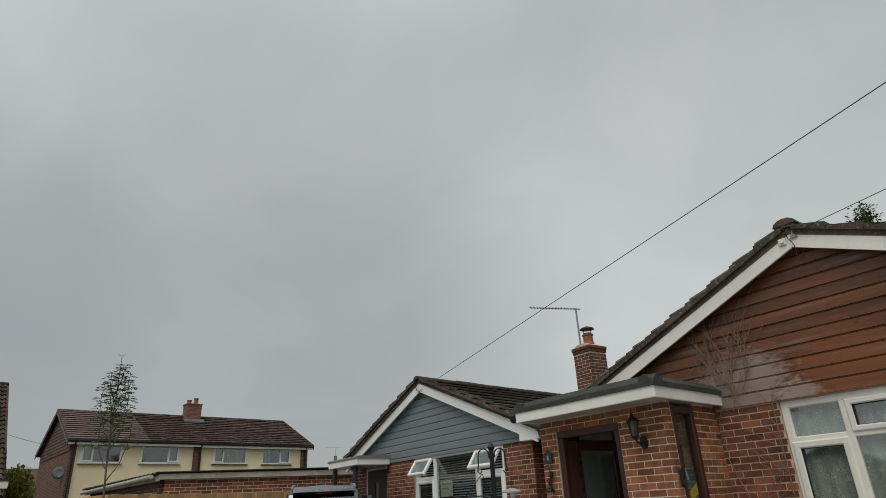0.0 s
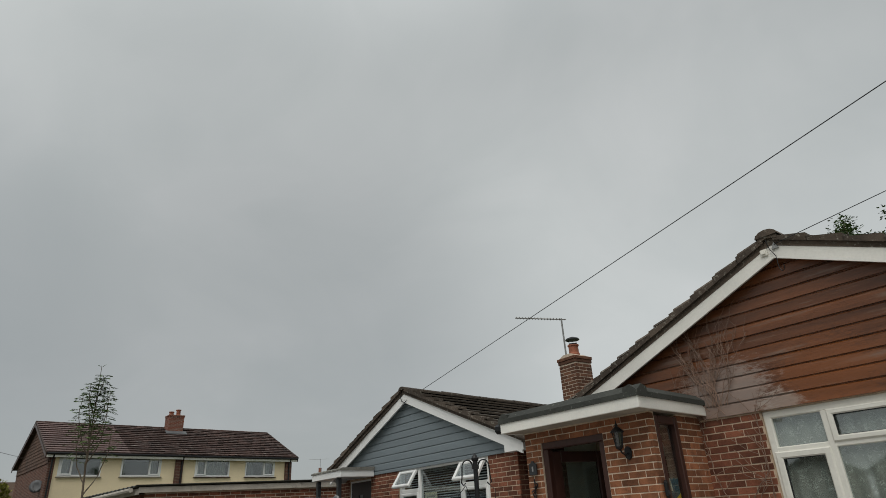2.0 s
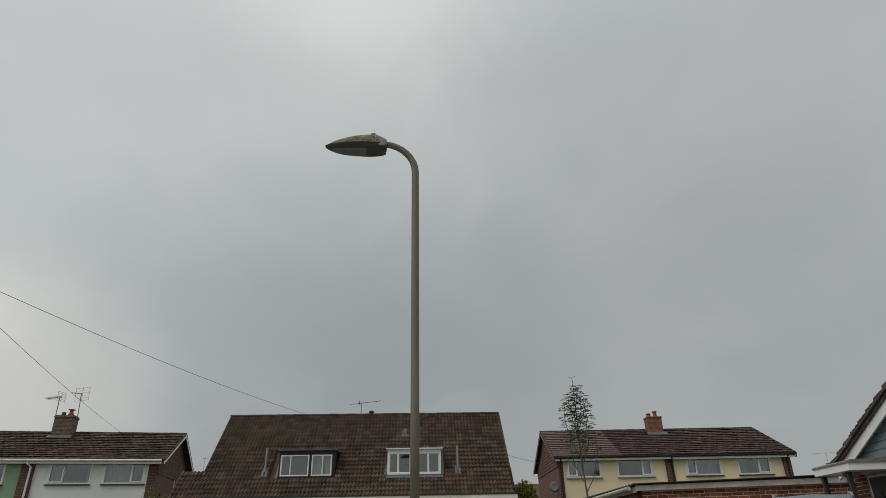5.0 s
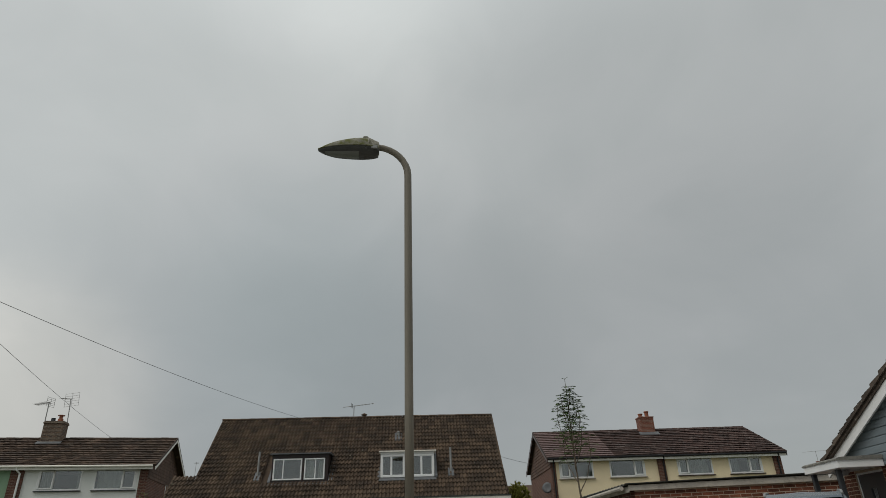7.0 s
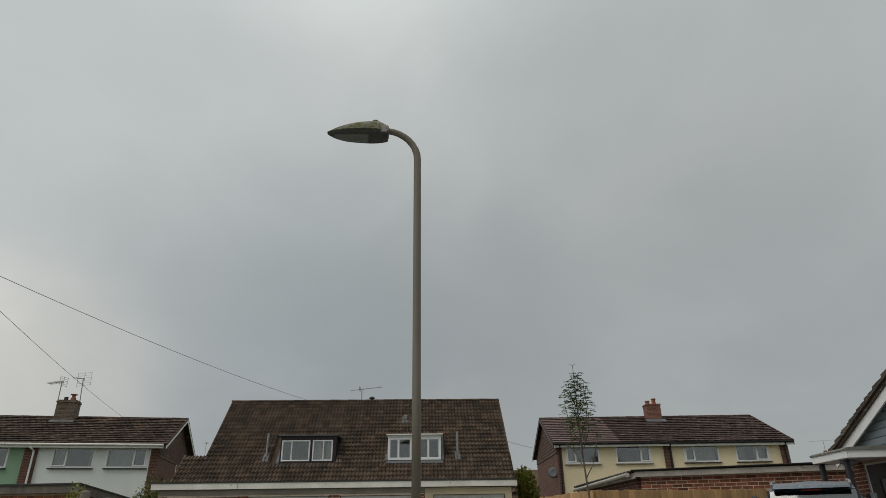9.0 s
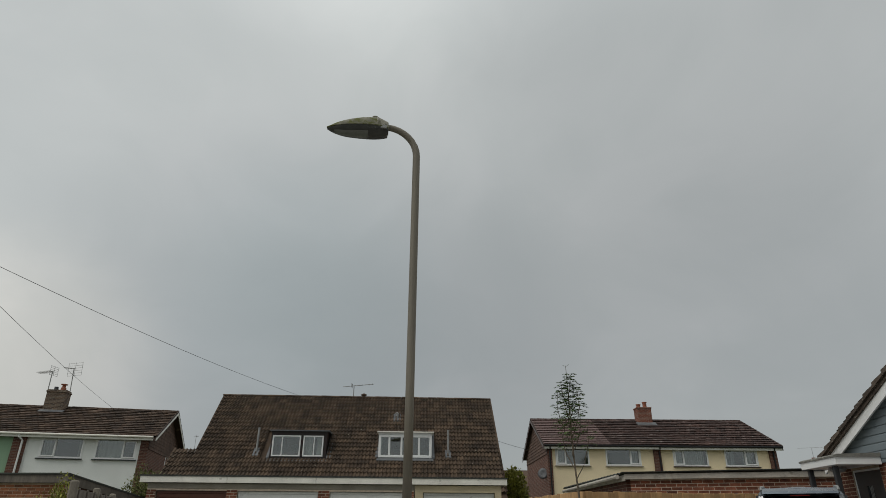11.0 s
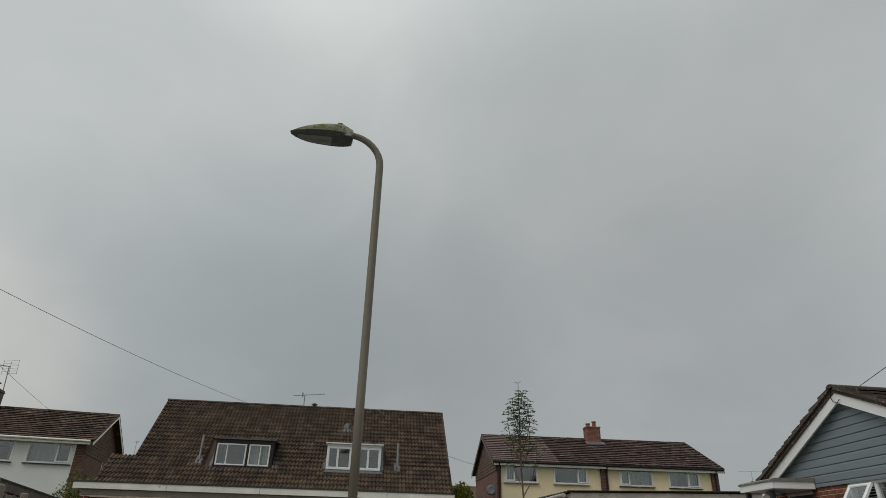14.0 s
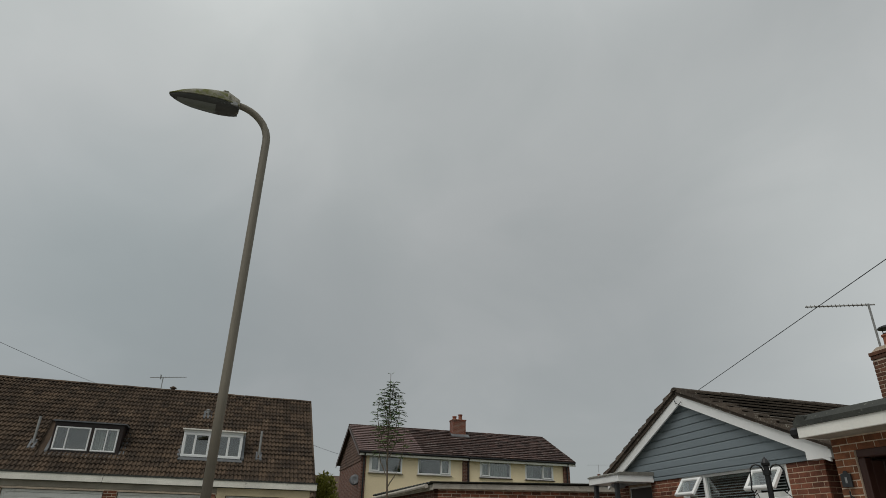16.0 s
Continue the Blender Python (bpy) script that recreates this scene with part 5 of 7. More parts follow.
def dormer_house():
    rng = random.Random(17)
    h = thing("chalet_house", M_DORMER, "chalet house with steep brown tiled roof and two dormers", "house")
    z0, s = 6.63, math.atan(1.0)
    # walls under the roof
    part("wall", Mesh().box(0.2, 12.3, -4.0, -3.8, -0.06, 2.5), BRICK_FAR, h)
    for x in (0.15, 12.2):
        part("gable_wall", Mesh().prism([(-4.0, -0.06), (4.0, -0.06), (4.0, 2.5), (0.0, 6.45), (-4.0, 2.5)], "x", x, x + 0.2), BRICK_FAR, h)
    part("wall", Mesh().box(0.2, 12.3, 3.8, 4.0, -0.06, 2.5), BRICK_FAR, h)
    gaps = [(2.70, 5.38, 1.85, 3.0), (7.25, 9.85, 1.9, 3.0)]
    t = tiles(-0.12, 12.52, 15 * 0.255, z0, s, TILE_ROMAN, rng, 0.255, 0.30, "roman", lift=0.062, gaps=gaps)
    roof = part("roof", Mesh().prism([(0.0, 6.56), (-4.6, 1.96), (-4.6, 1.84), (0.0, 6.42)], "x", -0.1, 12.5), TILE_ROMAN, h)
    part("tiling", t, TILE_ROMAN, roof, kind="stuff")
    split = 15 * 0.255 * math.cos(s)
    low = tiles(-1.02, 12.55, 2.3, z0 - split, s, TILE_ROMAN, rng, 0.255, 0.30, "roman", y_top=-split, lift=0.05, gaps=[(2.70, 5.38, -9, 0.30), (7.25, 9.85, -9, 0.30)])
    part("tiling", low, TILE_ROMAN, roof, kind="stuff")
    part("lower_roof", Mesh().prism([(-2.75, 3.80), (-4.6, 1.94), (-4.6, 1.84), (-2.75, 3.68)], "x", -0.9, 12.53), TILE_ROMAN, h)
    part("wing_wall", Mesh().box(-0.8, 0.15, -3.9, -0.5, -0.06, 2.4), BRICK_FAR, h)
    part("roof", Mesh().prism([(0.0, 6.60), (4.6, 1.98), (4.6, 1.86), (0.0, 6.44)], "x", -0.1, 12.5), TILE_ROMAN, h)
    ridge_tiles(roof, 0.0, z0 - 0.01, -0.14, 12.54, TILE_ROMAN, rng, along="x", r=0.13)

    for x, z1, y1 in ((-0.13, z0, 0.0), (12.44, z0, 0.0)):
        part("verge", Mesh().prism([(y1, z1 - 0.05), (y1, z1 + 0.055), (-2.72, z1 - 2.665), (-2.72, z1 - 2.77)], "x", x, x + 0.10), TILE_ROMAN, roof)
    part("verge", Mesh().prism([(-2.70, z0 - 2.75), (-2.70, z0 - 2.645), (-4.34, z0 - 4.285), (-4.34, z0 - 4.39)], "x", -1.03, -0.94), TILE_ROMAN, roof)

    def dormer(x0, x1, dark):
        zt, zb, yf = 4.66, 3.57 if dark else 3.64, -3.02
        body = Mesh().prism([(yf + 0.03, zb - 0.02), (yf + 0.03, zt), (-1.78, zt + 0.02), (-2.9, zb - 0.02)], "x", x0 + 0.03, x0 + 0.13)
        body.prism([(yf + 0.03, zb - 0.02), (yf + 0.03, zt), (-1.78, zt + 0.02), (-2.9, zb - 0.02)], "x", x1 - 0.13, x1 - 0.03)
        head = 0.16 if dark else 0.085
        body.cbox(x0 + 0.02, x1 - 0.02, yf, yf + 0.04, zt - head, zt, 0.006)
        if dark:
            body.cbox(x0 + 0.02, x0 + 0.08, yf + 0.001, yf + 0.04, zb, zt - 0.16, 0.006).cbox(x1 - 0.15, x1 - 0.02, yf + 0.001, yf + 0.04, zb, zt - 0.16, 0.006)
            body.cbox(x0 + 0.08, x1 - 0.15, yf + 0.001, yf + 0.04, zb, zb + 0.09, 0.006)
        d = part("dormer", body, EBONY if dark else UPVC, h, "dark framed dormer" if dark else "white framed dormer")
        part("dormer_roof", Mesh().prism([(yf - 0.10, zt), (yf - 0.10, zt + 0.045), (-1.70, zt + 0.10), (-1.70, zt + 0.02)], "x", x0 - 0.05, x1 + 0.06), LEAD if dark else FASCIA_OLD, d)
        part("apron", Mesh().prism([(yf - 0.17, zb - 0.11), (yf - 0.16, zb - 0.08), (yf + 0.01, zb + 0.01), (yf + 0.02, zb - 0.05)], "x", x0 - 0.05, x1 + 0.05), LEAD, d, "lead apron")
        for x, wide in ((x0 - 0.10, 0.10), (x1 + 0.0, 0.17 if dark else 0.10)):
            part("flashing", Mesh().prism([(yf - 0.04, zb - 0.02), (-1.85, 4.72), (-1.85, 4.79), (yf - 0.04, zb + 0.05)], "x", x, x + wide), LEAD, d)
        part("dormer_back", Mesh().box(x0 + 0.13, x1 - 0.13, -1.9, -1.85, zb, zt), ROOM, d)
        part("dormer_floor", Mesh().box(x0 + 0.13, x1 - 0.13, -2.98, -1.85, zb - 0.05, zb + 0.02), ROOM, d)
        if dark:
            part("post", Mesh().cbox(x0 + 1.255, x0 + 1.345, yf - 0.005, yf + 0.05, zb + 0.09, zt - 0.165, 0.006), EBONY, d)
            window(d, "window", x0 + 0.085, x0 + 1.25, zb + 0.09, zt - 0.165, yf - 0.012, (0.35,), UPVC, GLASS, 0.055, sill=False)
            window(d, "window", x0 + 1.35, x1 - 0.155, zb + 0.09, zt - 0.165, yf - 0.012, (0.54,), UPVC, GLASS, 0.055, sill=False)
        else:
            window(d, "window", x0 + 0.02, x1 - 0.02, zb + 0.02, zt - 0.09, yf - 0.01, (0.20, 0.43, 0.76), UPVC, GLASS, 0.10, sill=False)
    dormer(2.93, 5.27, True)
    dormer(7.38, 9.64, False)
    for x in (2.37, 10.32):
        part("vent_pipe", Mesh().tube([(x, -2.83, 3.6), (x, -2.80, 4.65), (x, -2.80, 4.82)], 0.045, 8), STEEL, h, "grey vent pipe")
        part("pipe_collar", Mesh().prism([(-3.02, 3.66), (-3.02, 3.70), (-2.7, 4.02), (-2.7, 3.95)], "x", x - 0.12, x + 0.12), LEAD, h)
    part("roof_vent", Mesh().tube([(8.09, -1.1, 5.5), (8.09, -1.1, 5.74)], 0.06, 10).lathe([(0.09, 0), (0.09, 0.03), (0.02, 0.06)], (8.09, -1.1, 5.74), 10), STEEL, h)
    part("vent_collar", Mesh().prism([(-1.32, 5.36), (-1.32, 5.40), (-0.95, 5.76), (-0.95, 5.70)], "x", 7.92, 8.26), LEAD, h)
    part("ridge_vent", Mesh().lathe([(0.1, 0), (0.08, 0.16), (0.14, 0.17), (0.14, 0.21), (0.02, 0.27)], (6.45, 0.0, 6.57), 10), TILE_ROMAN, h)
    solid("curtain", drape(4.33, 4.66, 3.66, 4.5, -2.85, 4, 0.02), CURTAIN, M_DORMER, "pale curtain drawn aside in the dark dormer", "curtain", "dormer curtains")
    solid("curtain", drape(4.83, 5.07, 3.66, 4.5, -2.85, 4, 0.02), CURTAIN, M_DORMER, "pale curtain drawn aside in the dark dormer", "curtain", "dormer curtains")
    aerial(M_DORMER @ pose(5.95, 0.05, 6.6, 0, 0, 4), 0.62, 0.95, 0.12, 6, 0.30, "thin grey television aerial on the tiled ridge", cage=0.45, back=0.55, thick=1.4)


dormer_house()


def gutter_run(parent, x0, x1, y, z, mat, board=True):
    if board:
        part("fascia", Mesh().cbox(x0, x1, y + 0.03, y + 0.055, z - 0.20, z - 0.02, 0.005), WHITE, parent)
    part("gutter", Mesh().tube([(x0, y - 0.03, z - 0.03), (x1, y - 0.03, z - 0.03)], 0.055, 8), mat, parent)


def two_storey(name, M, label, x0, x1, wall_y, eave_z, ridge_z, eave_y, verge0, verge1, tile, seed, side_brick=BRICK_FAR, tile_style="flat", gauge=0.33, verge=WHITE, rear=0.0, newer=None):
    """A pair of two-storey houses under one roof: returns the thing and its roof. The front is laid on afterwards."""
    rng = random.Random(seed)
    h = thing(name, M, label, "house")
    slope = (ridge_z - eave_z) / -eave_y
    s = math.atan(slope)
    back_y, back_z, wall_r = rear - eave_y, eave_z - rear * slope, rear - wall_y
    part("back_wall", Mesh().box(x0, x1, wall_r - 0.2, wall_r, -0.06, back_z - 0.1), side_brick, h)
    zt = ridge_z - 0.12
    for x in (x0, x1 - 0.2):
        part("side_wall", Mesh().box(x, x + 0.2, wall_y + 0.22, wall_r - 0.2, -0.06, 4.72), side_brick, h)
        part("gable_wall", Mesh().prism([(wall_y + 0.05, 4.72), (wall_r - 0.05, 4.72), (wall_r - 0.05, back_z - 0.05), (0, zt), (wall_y + 0.05, eave_z - 0.05)], "x", x, x + 0.2), TILE_HUNG, h, "tile-hung gable")
    # hung tiles on the gables
    for x, sg in ((x0, -1), (x1, 1)):
        m = Mesh()
        z = 4.70
        while z < zt - 0.2:
            half = min(-wall_y - 0.02, (zt - z) / slope - 0.05)
            y, far = -half, min(wall_r - 0.02, (zt - z) / slope - 0.05)
            while y < far:
                e = min(y + 0.2, far)
                o = rng.uniform(0, 0.006)
                m.add([(x + sg * (0.035 + o), y, z), (x + sg * (0.035 + o), e - 0.006, z), (x + sg * 0.012, e - 0.006, z + 0.19), (x + sg * 0.012, y, z + 0.19), (x, y, z), (x, e - 0.006, z)], [(0, 1, 2, 3) if sg > 0 else (3, 2, 1, 0), (4, 5, 1, 0) if sg > 0 else (0, 1, 5, 4)])
                y += 0.2
            z += 0.17
        part("hung_tiling", m, TILE_HUNG, h, kind="stuff")
    roof = part("roof", Mesh().prism([(eave_y, eave_z - 0.03), (0, ridge_z - 0.03), (back_y, back_z - 0.03), (back_y, back_z - 0.09), (0, ridge_z - 0.12), (eave_y, eave_z - 0.09)], "x", verge0 + 0.03, verge1 - 0.03), tile, h)
    run = -eave_y / math.cos(s)
    spans = ((verge0, verge1, tile),) if newer is None else ((verge0, newer - 0.004, TILE_CLEAN), (newer, verge1, tile))
    for a, b, tm in spans:
        part("tiling", tiles(a, b, run, ridge_z, s, tm, rng, gauge, 0.30, tile_style, lift=0.06, wild=0.5 if tm is TILE_CLEAN else 1.6), tm, roof, kind="stuff")
    part("tiling", tiles(verge0, verge1, back_y / math.cos(s), ridge_z, s, tile, rng, gauge, 0.30, tile_style, lift=0.04, sign=1), tile, roof, kind="stuff")
    ridge_tiles(roof, 0.0, ridge_z - 0.01, verge0, verge1, tile, rng, along="x")
    for x in (verge0 - 0.012, verge1 - 0.048):
        part("verge", Mesh().prism([(0, ridge_z - 0.05), (0, ridge_z + 0.045), (eave_y - 0.02, eave_z + 0.045), (eave_y - 0.02, eave_z - 0.05)], "x", x, x + 0.06), VERGE, roof)
    for x in (verge0, verge1 - 0.03):
        for ye, ze in ((eave_y, eave_z), (back_y, back_z)):
            part("bargeboard", Mesh().prism([(0, ridge_z - 0.05), (ye, ze - 0.05), (ye, ze - 0.22), (0, ridge_z - 0.22)], "x", x, x + 0.03), verge, h)
    return h, roof


def front_wall(h, spans, wall_y, top, holes):
    """Front wall in stretches of different finish."""
    for k, (a, b, mat, proud) in enumerate(spans):
        part("wall", slab(a, b, -0.06, top, wall_y - proud, wall_y + 0.22, [q for q in holes if a < q[0] < b]), mat, h)


def room_box(h, x0, x1, y0, y1, z0, z1):
    part("room_floor", Mesh().box(x0, x1, y0, y1, z0 - 0.1, z0), ROOM, h)
    part("room_ceiling", Mesh().box(x0, x1, y0, y1, z1, z1 + 0.05), ROOM, h)
    part("partition", Mesh().box(x0, x1, y1, y1 + 0.1, z0, z1), ROOM, h)


def cream_house():
    h, roof = two_storey("semi_detached_house", M_CREAM, "pair of cream rendered houses under a dark red tiled roof", 0.05, 12.75, -3.98, 5.14, 7.14, -4.32, -0.2, 13.05, TILE_RED, 19, verge=DARKWOOD, newer=3.55)
    wins = ((0.48, 2.36, 4.09, 5.03, (0.30,)), (3.26, 5.22, 4.09, 5.03, (0.70,)), (7.0, 8.95, 4.09, 5.01, (0.30,)), (9.87, 11.71, 4.09, 4.99, (0.62,)))
    holes = [w[:4] for w in wins]
    front_wall(h, ((0.05, 0.3, BRICK_FAR, 0.03), (0.3, 5.92, CREAM, 0), (5.92, 6.32, BRICK_FAR, 0.12), (6.32, 12.35, CREAM, 0), (12.35, 12.75, BRICK_FAR, 0.12)), -3.98, 5.04, holes)
    for w in wins:
        window(h, "window", w[0], w[1], w[2], w[3], -4.0, w[4], UPVC, GLASS, 0.085, sill_mat=CONCRETE if w[0] < 6 else TILE_RED, opener=0 if w[4][0] < 0.5 else 1)
    room_box(h, 0.25, 12.5, -3.76, -1.5, 2.6, 5.02)
    gutter_run(h, -0.15, 6.2, -4.34, 5.14, BLACK)
    gutter_run(h, 6.2, 13.0, -4.34, 5.12, BLACK)
    for x in (0.16, 6.22, 12.55):
        part("downpipe", Mesh().tube([(x, -4.34, 5.06), (x, -4.30, 4.95), (x, -4.14, 4.85), (x, -4.14, 0.0)], 0.04, 8), BLACK, h)
    c = part("chimney", Mesh().box(6.38, 7.24, -0.80, -0.08, 6.5, 7.82), BRICK_CHIMNEY, h, "clean red brick chimney stack")
    for k in (0, 1):
        part("cap_course", Mesh().cbox(6.37 - 0.02 * k, 7.25 + 0.02 * k, -0.81 - 0.02 * k, -0.07 + 0.02 * k, 7.66 + 0.08 * k, 7.735 + 0.08 * k, 0.005), BRICK_CHIMNEY, c)
    for x, hh in ((6.58, 0.22), (6.98, 0.36)):
        part("chimney_pot", Mesh().lathe([(0.15, 0), (0.15, 0.05), (0.12, 0.08), (0.12, hh - 0.07), (0.15, hh - 0.05), (0.15, hh), (0.09, hh)], (x, -0.44, 7.82), 14), TERRACOTTA, c, "terracotta chimney pot")
    part("flashing", Mesh().prism([(-1.05, 6.62), (-1.05, 6.72), (-0.78, 6.90), (-0.78, 6.7)], "x", 6.22, 7.42), LEAD, c)
    # satellite dish on the flank
    d = thing("satellite_dish", M_CREAM @ pose(0.03, -2.9, 3.62, 0, 0, 245) @ Matrix.Scale(0.85, 4), "grey satellite dish bracketed to the brick flank", "satellite dish")
    part("reflector", Mesh().lathe([(0.02, 0.0), (0.2, 0.02), (0.34, 0.07), (0.345, 0.075), (0.2, 0.035), (0.02, 0.015)], (0, 0, 0), 20), LEAD, d, smooth=True).matrix_basis = pose(0.42, 0, 0.1, 0, 80, 0)
    part("bracket", Mesh().tube([(0, 0, -0.1), (0.3, 0, -0.1), (0.42, 0, 0.08)], 0.02, 6), STEEL, d)
    part("receiver_arm", Mesh().tube([(0.44, 0, -0.2), (0.85, 0, -0.02), (0.86, 0, 0.06)], 0.014, 6), STEEL, d)
    rng = random.Random(4)
    for x0, x1, m, fold in ((0.52, 0.95, CURTAIN, 3), (3.28, 3.5, CURTAIN, 3), (4.7, 5.1, CURTAIN, 4), (6.98, 8.8, CURTAIN, 16), (9.82, 10.5, GREYPLASTIC, 4), (11.0, 11.5, CURTAIN, 3)):
        solid("curtain", drape(x0, x1, 4.08, 4.98, -3.72, fold, 0.025), m, M_CREAM, "pale curtain hanging behind an upstairs window", "curtain", "curtains of the cream houses")


cream_house()


def white_house():
    h, roof = two_storey("semi_detached_house", M_WHITE, "white and pale green painted houses under weathered brown tiles", -13.4, -0.55, -4.25, 5.30, 7.33, -4.6, -13.7, -0.14, TILE_MIX, 23, rear=3.0)
    wins = ((-5.79, -3.70, 4.12, 5.17, (0.36,)), (-3.13, -1.06, 4.12, 5.17, (0.66,)), (-9.9, -7.8, 4.12, 5.17, (0.5,)))
    front_wall(h, ((-13.4, -7.05, GREENWALL, 0), (-7.05, -6.45, BRICK_FAR, 0.12), (-6.45, -0.95, WHITEWALL, 0), (-0.95, -0.55, BRICK_FAR, 0.03)), -4.25, 5.2, [w[:4] for w in wins])
    for w in wins:
        window(h, "window", w[0], w[1], w[2], w[3], -4.27, w[4], UPVC, GLASS, 0.085, sill_mat=DARKGREY, opener=0 if w[4][0] < 0.6 else 1)
    room_box(h, -13.2, -0.75, -4.0, -1.6, 2.6, 5.15)
    gutter_run(h, -13.6, -0.3, -4.62, 5.3, FASCIA_OLD)
    part("downpipe", Mesh().tube([(-6.75, -4.62, 5.22), (-6.72, -4.60, 5.1), (-6.6, -4.42, 4.95), (-6.6, -4.42, 0.0)], 0.05, 8), UPVC, h, "white downpipe")
    c = part("chimney", Mesh().box(-7.42, -6.38, -0.85, -0.05, 6.5, 8.2), BRICK_SOOT_FAR, h, "sooty brick chimney stack")
    part("cap_course", Mesh().cbox(-7.46, -6.34, -0.89, -0.01, 8.05, 8.13, 0.006), BRICK_SOOT_FAR, c)
    part("chimney_pot", Mesh().lathe([(0.13, 0), (0.11, 0.2), (0.13, 0.21), (0.09, 0.22)], (-7.12, -0.45, 8.2), 12), DARKGREY, c)
    part("chimney_pot", Mesh().lathe([(0.16, 0), (0.14, 0.18), (0.1, 0.2), (0.1, 0.34), (0.19, 0.35), (0.19, 0.39), (0.02, 0.42)], (-6.73, -0.45, 8.2), 12), TERRACOTTA, c)
    part("flashing", Mesh().prism([(-1.12, 6.80), (-1.12, 6.90), (-0.83, 7.05), (-0.83, 6.9)], "x", -7.55, -6.25), LEAD, c)
    window(h, "window", -0.2, 0.5, 0, 0.9, 0, (), sill=False).matrix_basis = pose(-0.53, 0.7, 3.85, 0, 0, 90)
    for x0, x1 in ((-5.76, -5.1), (-4.0, -3.62), (-3.02, -1.8)):
        solid("curtain", drape(x0, x1, 4.13, 5.12, -3.98, 5, 0.025), CURTAIN, M_WHITE, "pale curtain hanging behind an upstairs window", "curtain", "curtains of the white house")
    aerial(M_WHITE @ pose(-7.70, 0.0, 7.0, 0, 1, 165), 2.45, 0.85, -0.12, 11, 0.55, "spiky television aerial on a tall mast by the chimney", cage=1.3, thick=1.7)
    aerial(M_WHITE @ pose(-6.42, 0.0, 7.0, 3, 2, 250), 2.65, 0.8, -0.1, 6, 0.35, "television aerial with a square mesh reflector on a mast", cage=1.9, thick=1.7)


white_house()


def side_garage():
    rng = random.Random(29)
    # the plot is out of square: its flank runs parallel with the houses behind
    skew = Matrix.Identity(4)
    skew[0][1] = -0.344
    g = thing("garage", M_SIDE, "long brick garage with pale fascia and corrugated roof", "garage")
    w = part("wall", Mesh().box(0.12, 6.6, 0.108, 0.33, -0.06, 2.2), MORTAR_DARK, g, "red-brown brick wall")
    lay_bricks(w, (0.12, 0.108, 0), 0, 6.48, 1.5, 2.2, BRICK, rng, limit=300)
    part("side_wall", turned(Mesh().box(0.12, 0.35, 0.33, 6.6, -0.06, 2.2), skew), BRICK_FAR, g)
    part("side_wall", turned(Mesh().box(6.37, 6.6, 0.33, 6.6, -0.06, 2.2), skew), BRICK_FAR, g)
    part("back_wall", turned(Mesh().box(0.35, 6.37, 6.4, 6.6, -0.06, 2.2), skew), BRICK_FAR, g)
    part("fascia", Mesh().cbox(0.0, 6.7, 0.0, 0.03, 2.19, 2.31, 0.005), STONE_FASCIA, g)
    part("fascia", turned(Mesh().cbox(0.0, 0.03, 0.031, 6.7, 2.16, 2.29, 0.005), skew), STONE_FASCIA, g)
    m = Mesh()
    n = 90
    vs = []
    for i in range(n + 1):
        y = -0.06 + 6.8 * i / n
        z = 2.335 + 0.02 * math.cos(i * math.pi / 2)
        vs += [(-0.08, y, z), (6.75, y, z + 0.02), (-0.08, y, z - 0.012), (6.75, y, z + 0.008)]
    fs = []
    for i in range(n):
        q = 4 * i
        fs += [(q, q + 1, q + 5, q + 4), (q + 2, q + 6, q + 7, q + 3), (q, q + 4, q + 6, q + 2), (q + 1, q + 3, q + 7, q + 5)]
    fs += [(0, 2, 3, 1), (4 * n, 4 * n + 1, 4 * n + 3, 4 * n + 2)]
    part("corrugated_roof", turned(m.add(vs, fs), skew), FELT, g, "dark weathered corrugated sheet roof")
    part("gutter", turned(Mesh().tube([(-0.10, 0.2, 2.26), (-0.10, 6.6, 2.22)], 0.05, 8), skew), STONE_FASCIA, g)


side_garage()


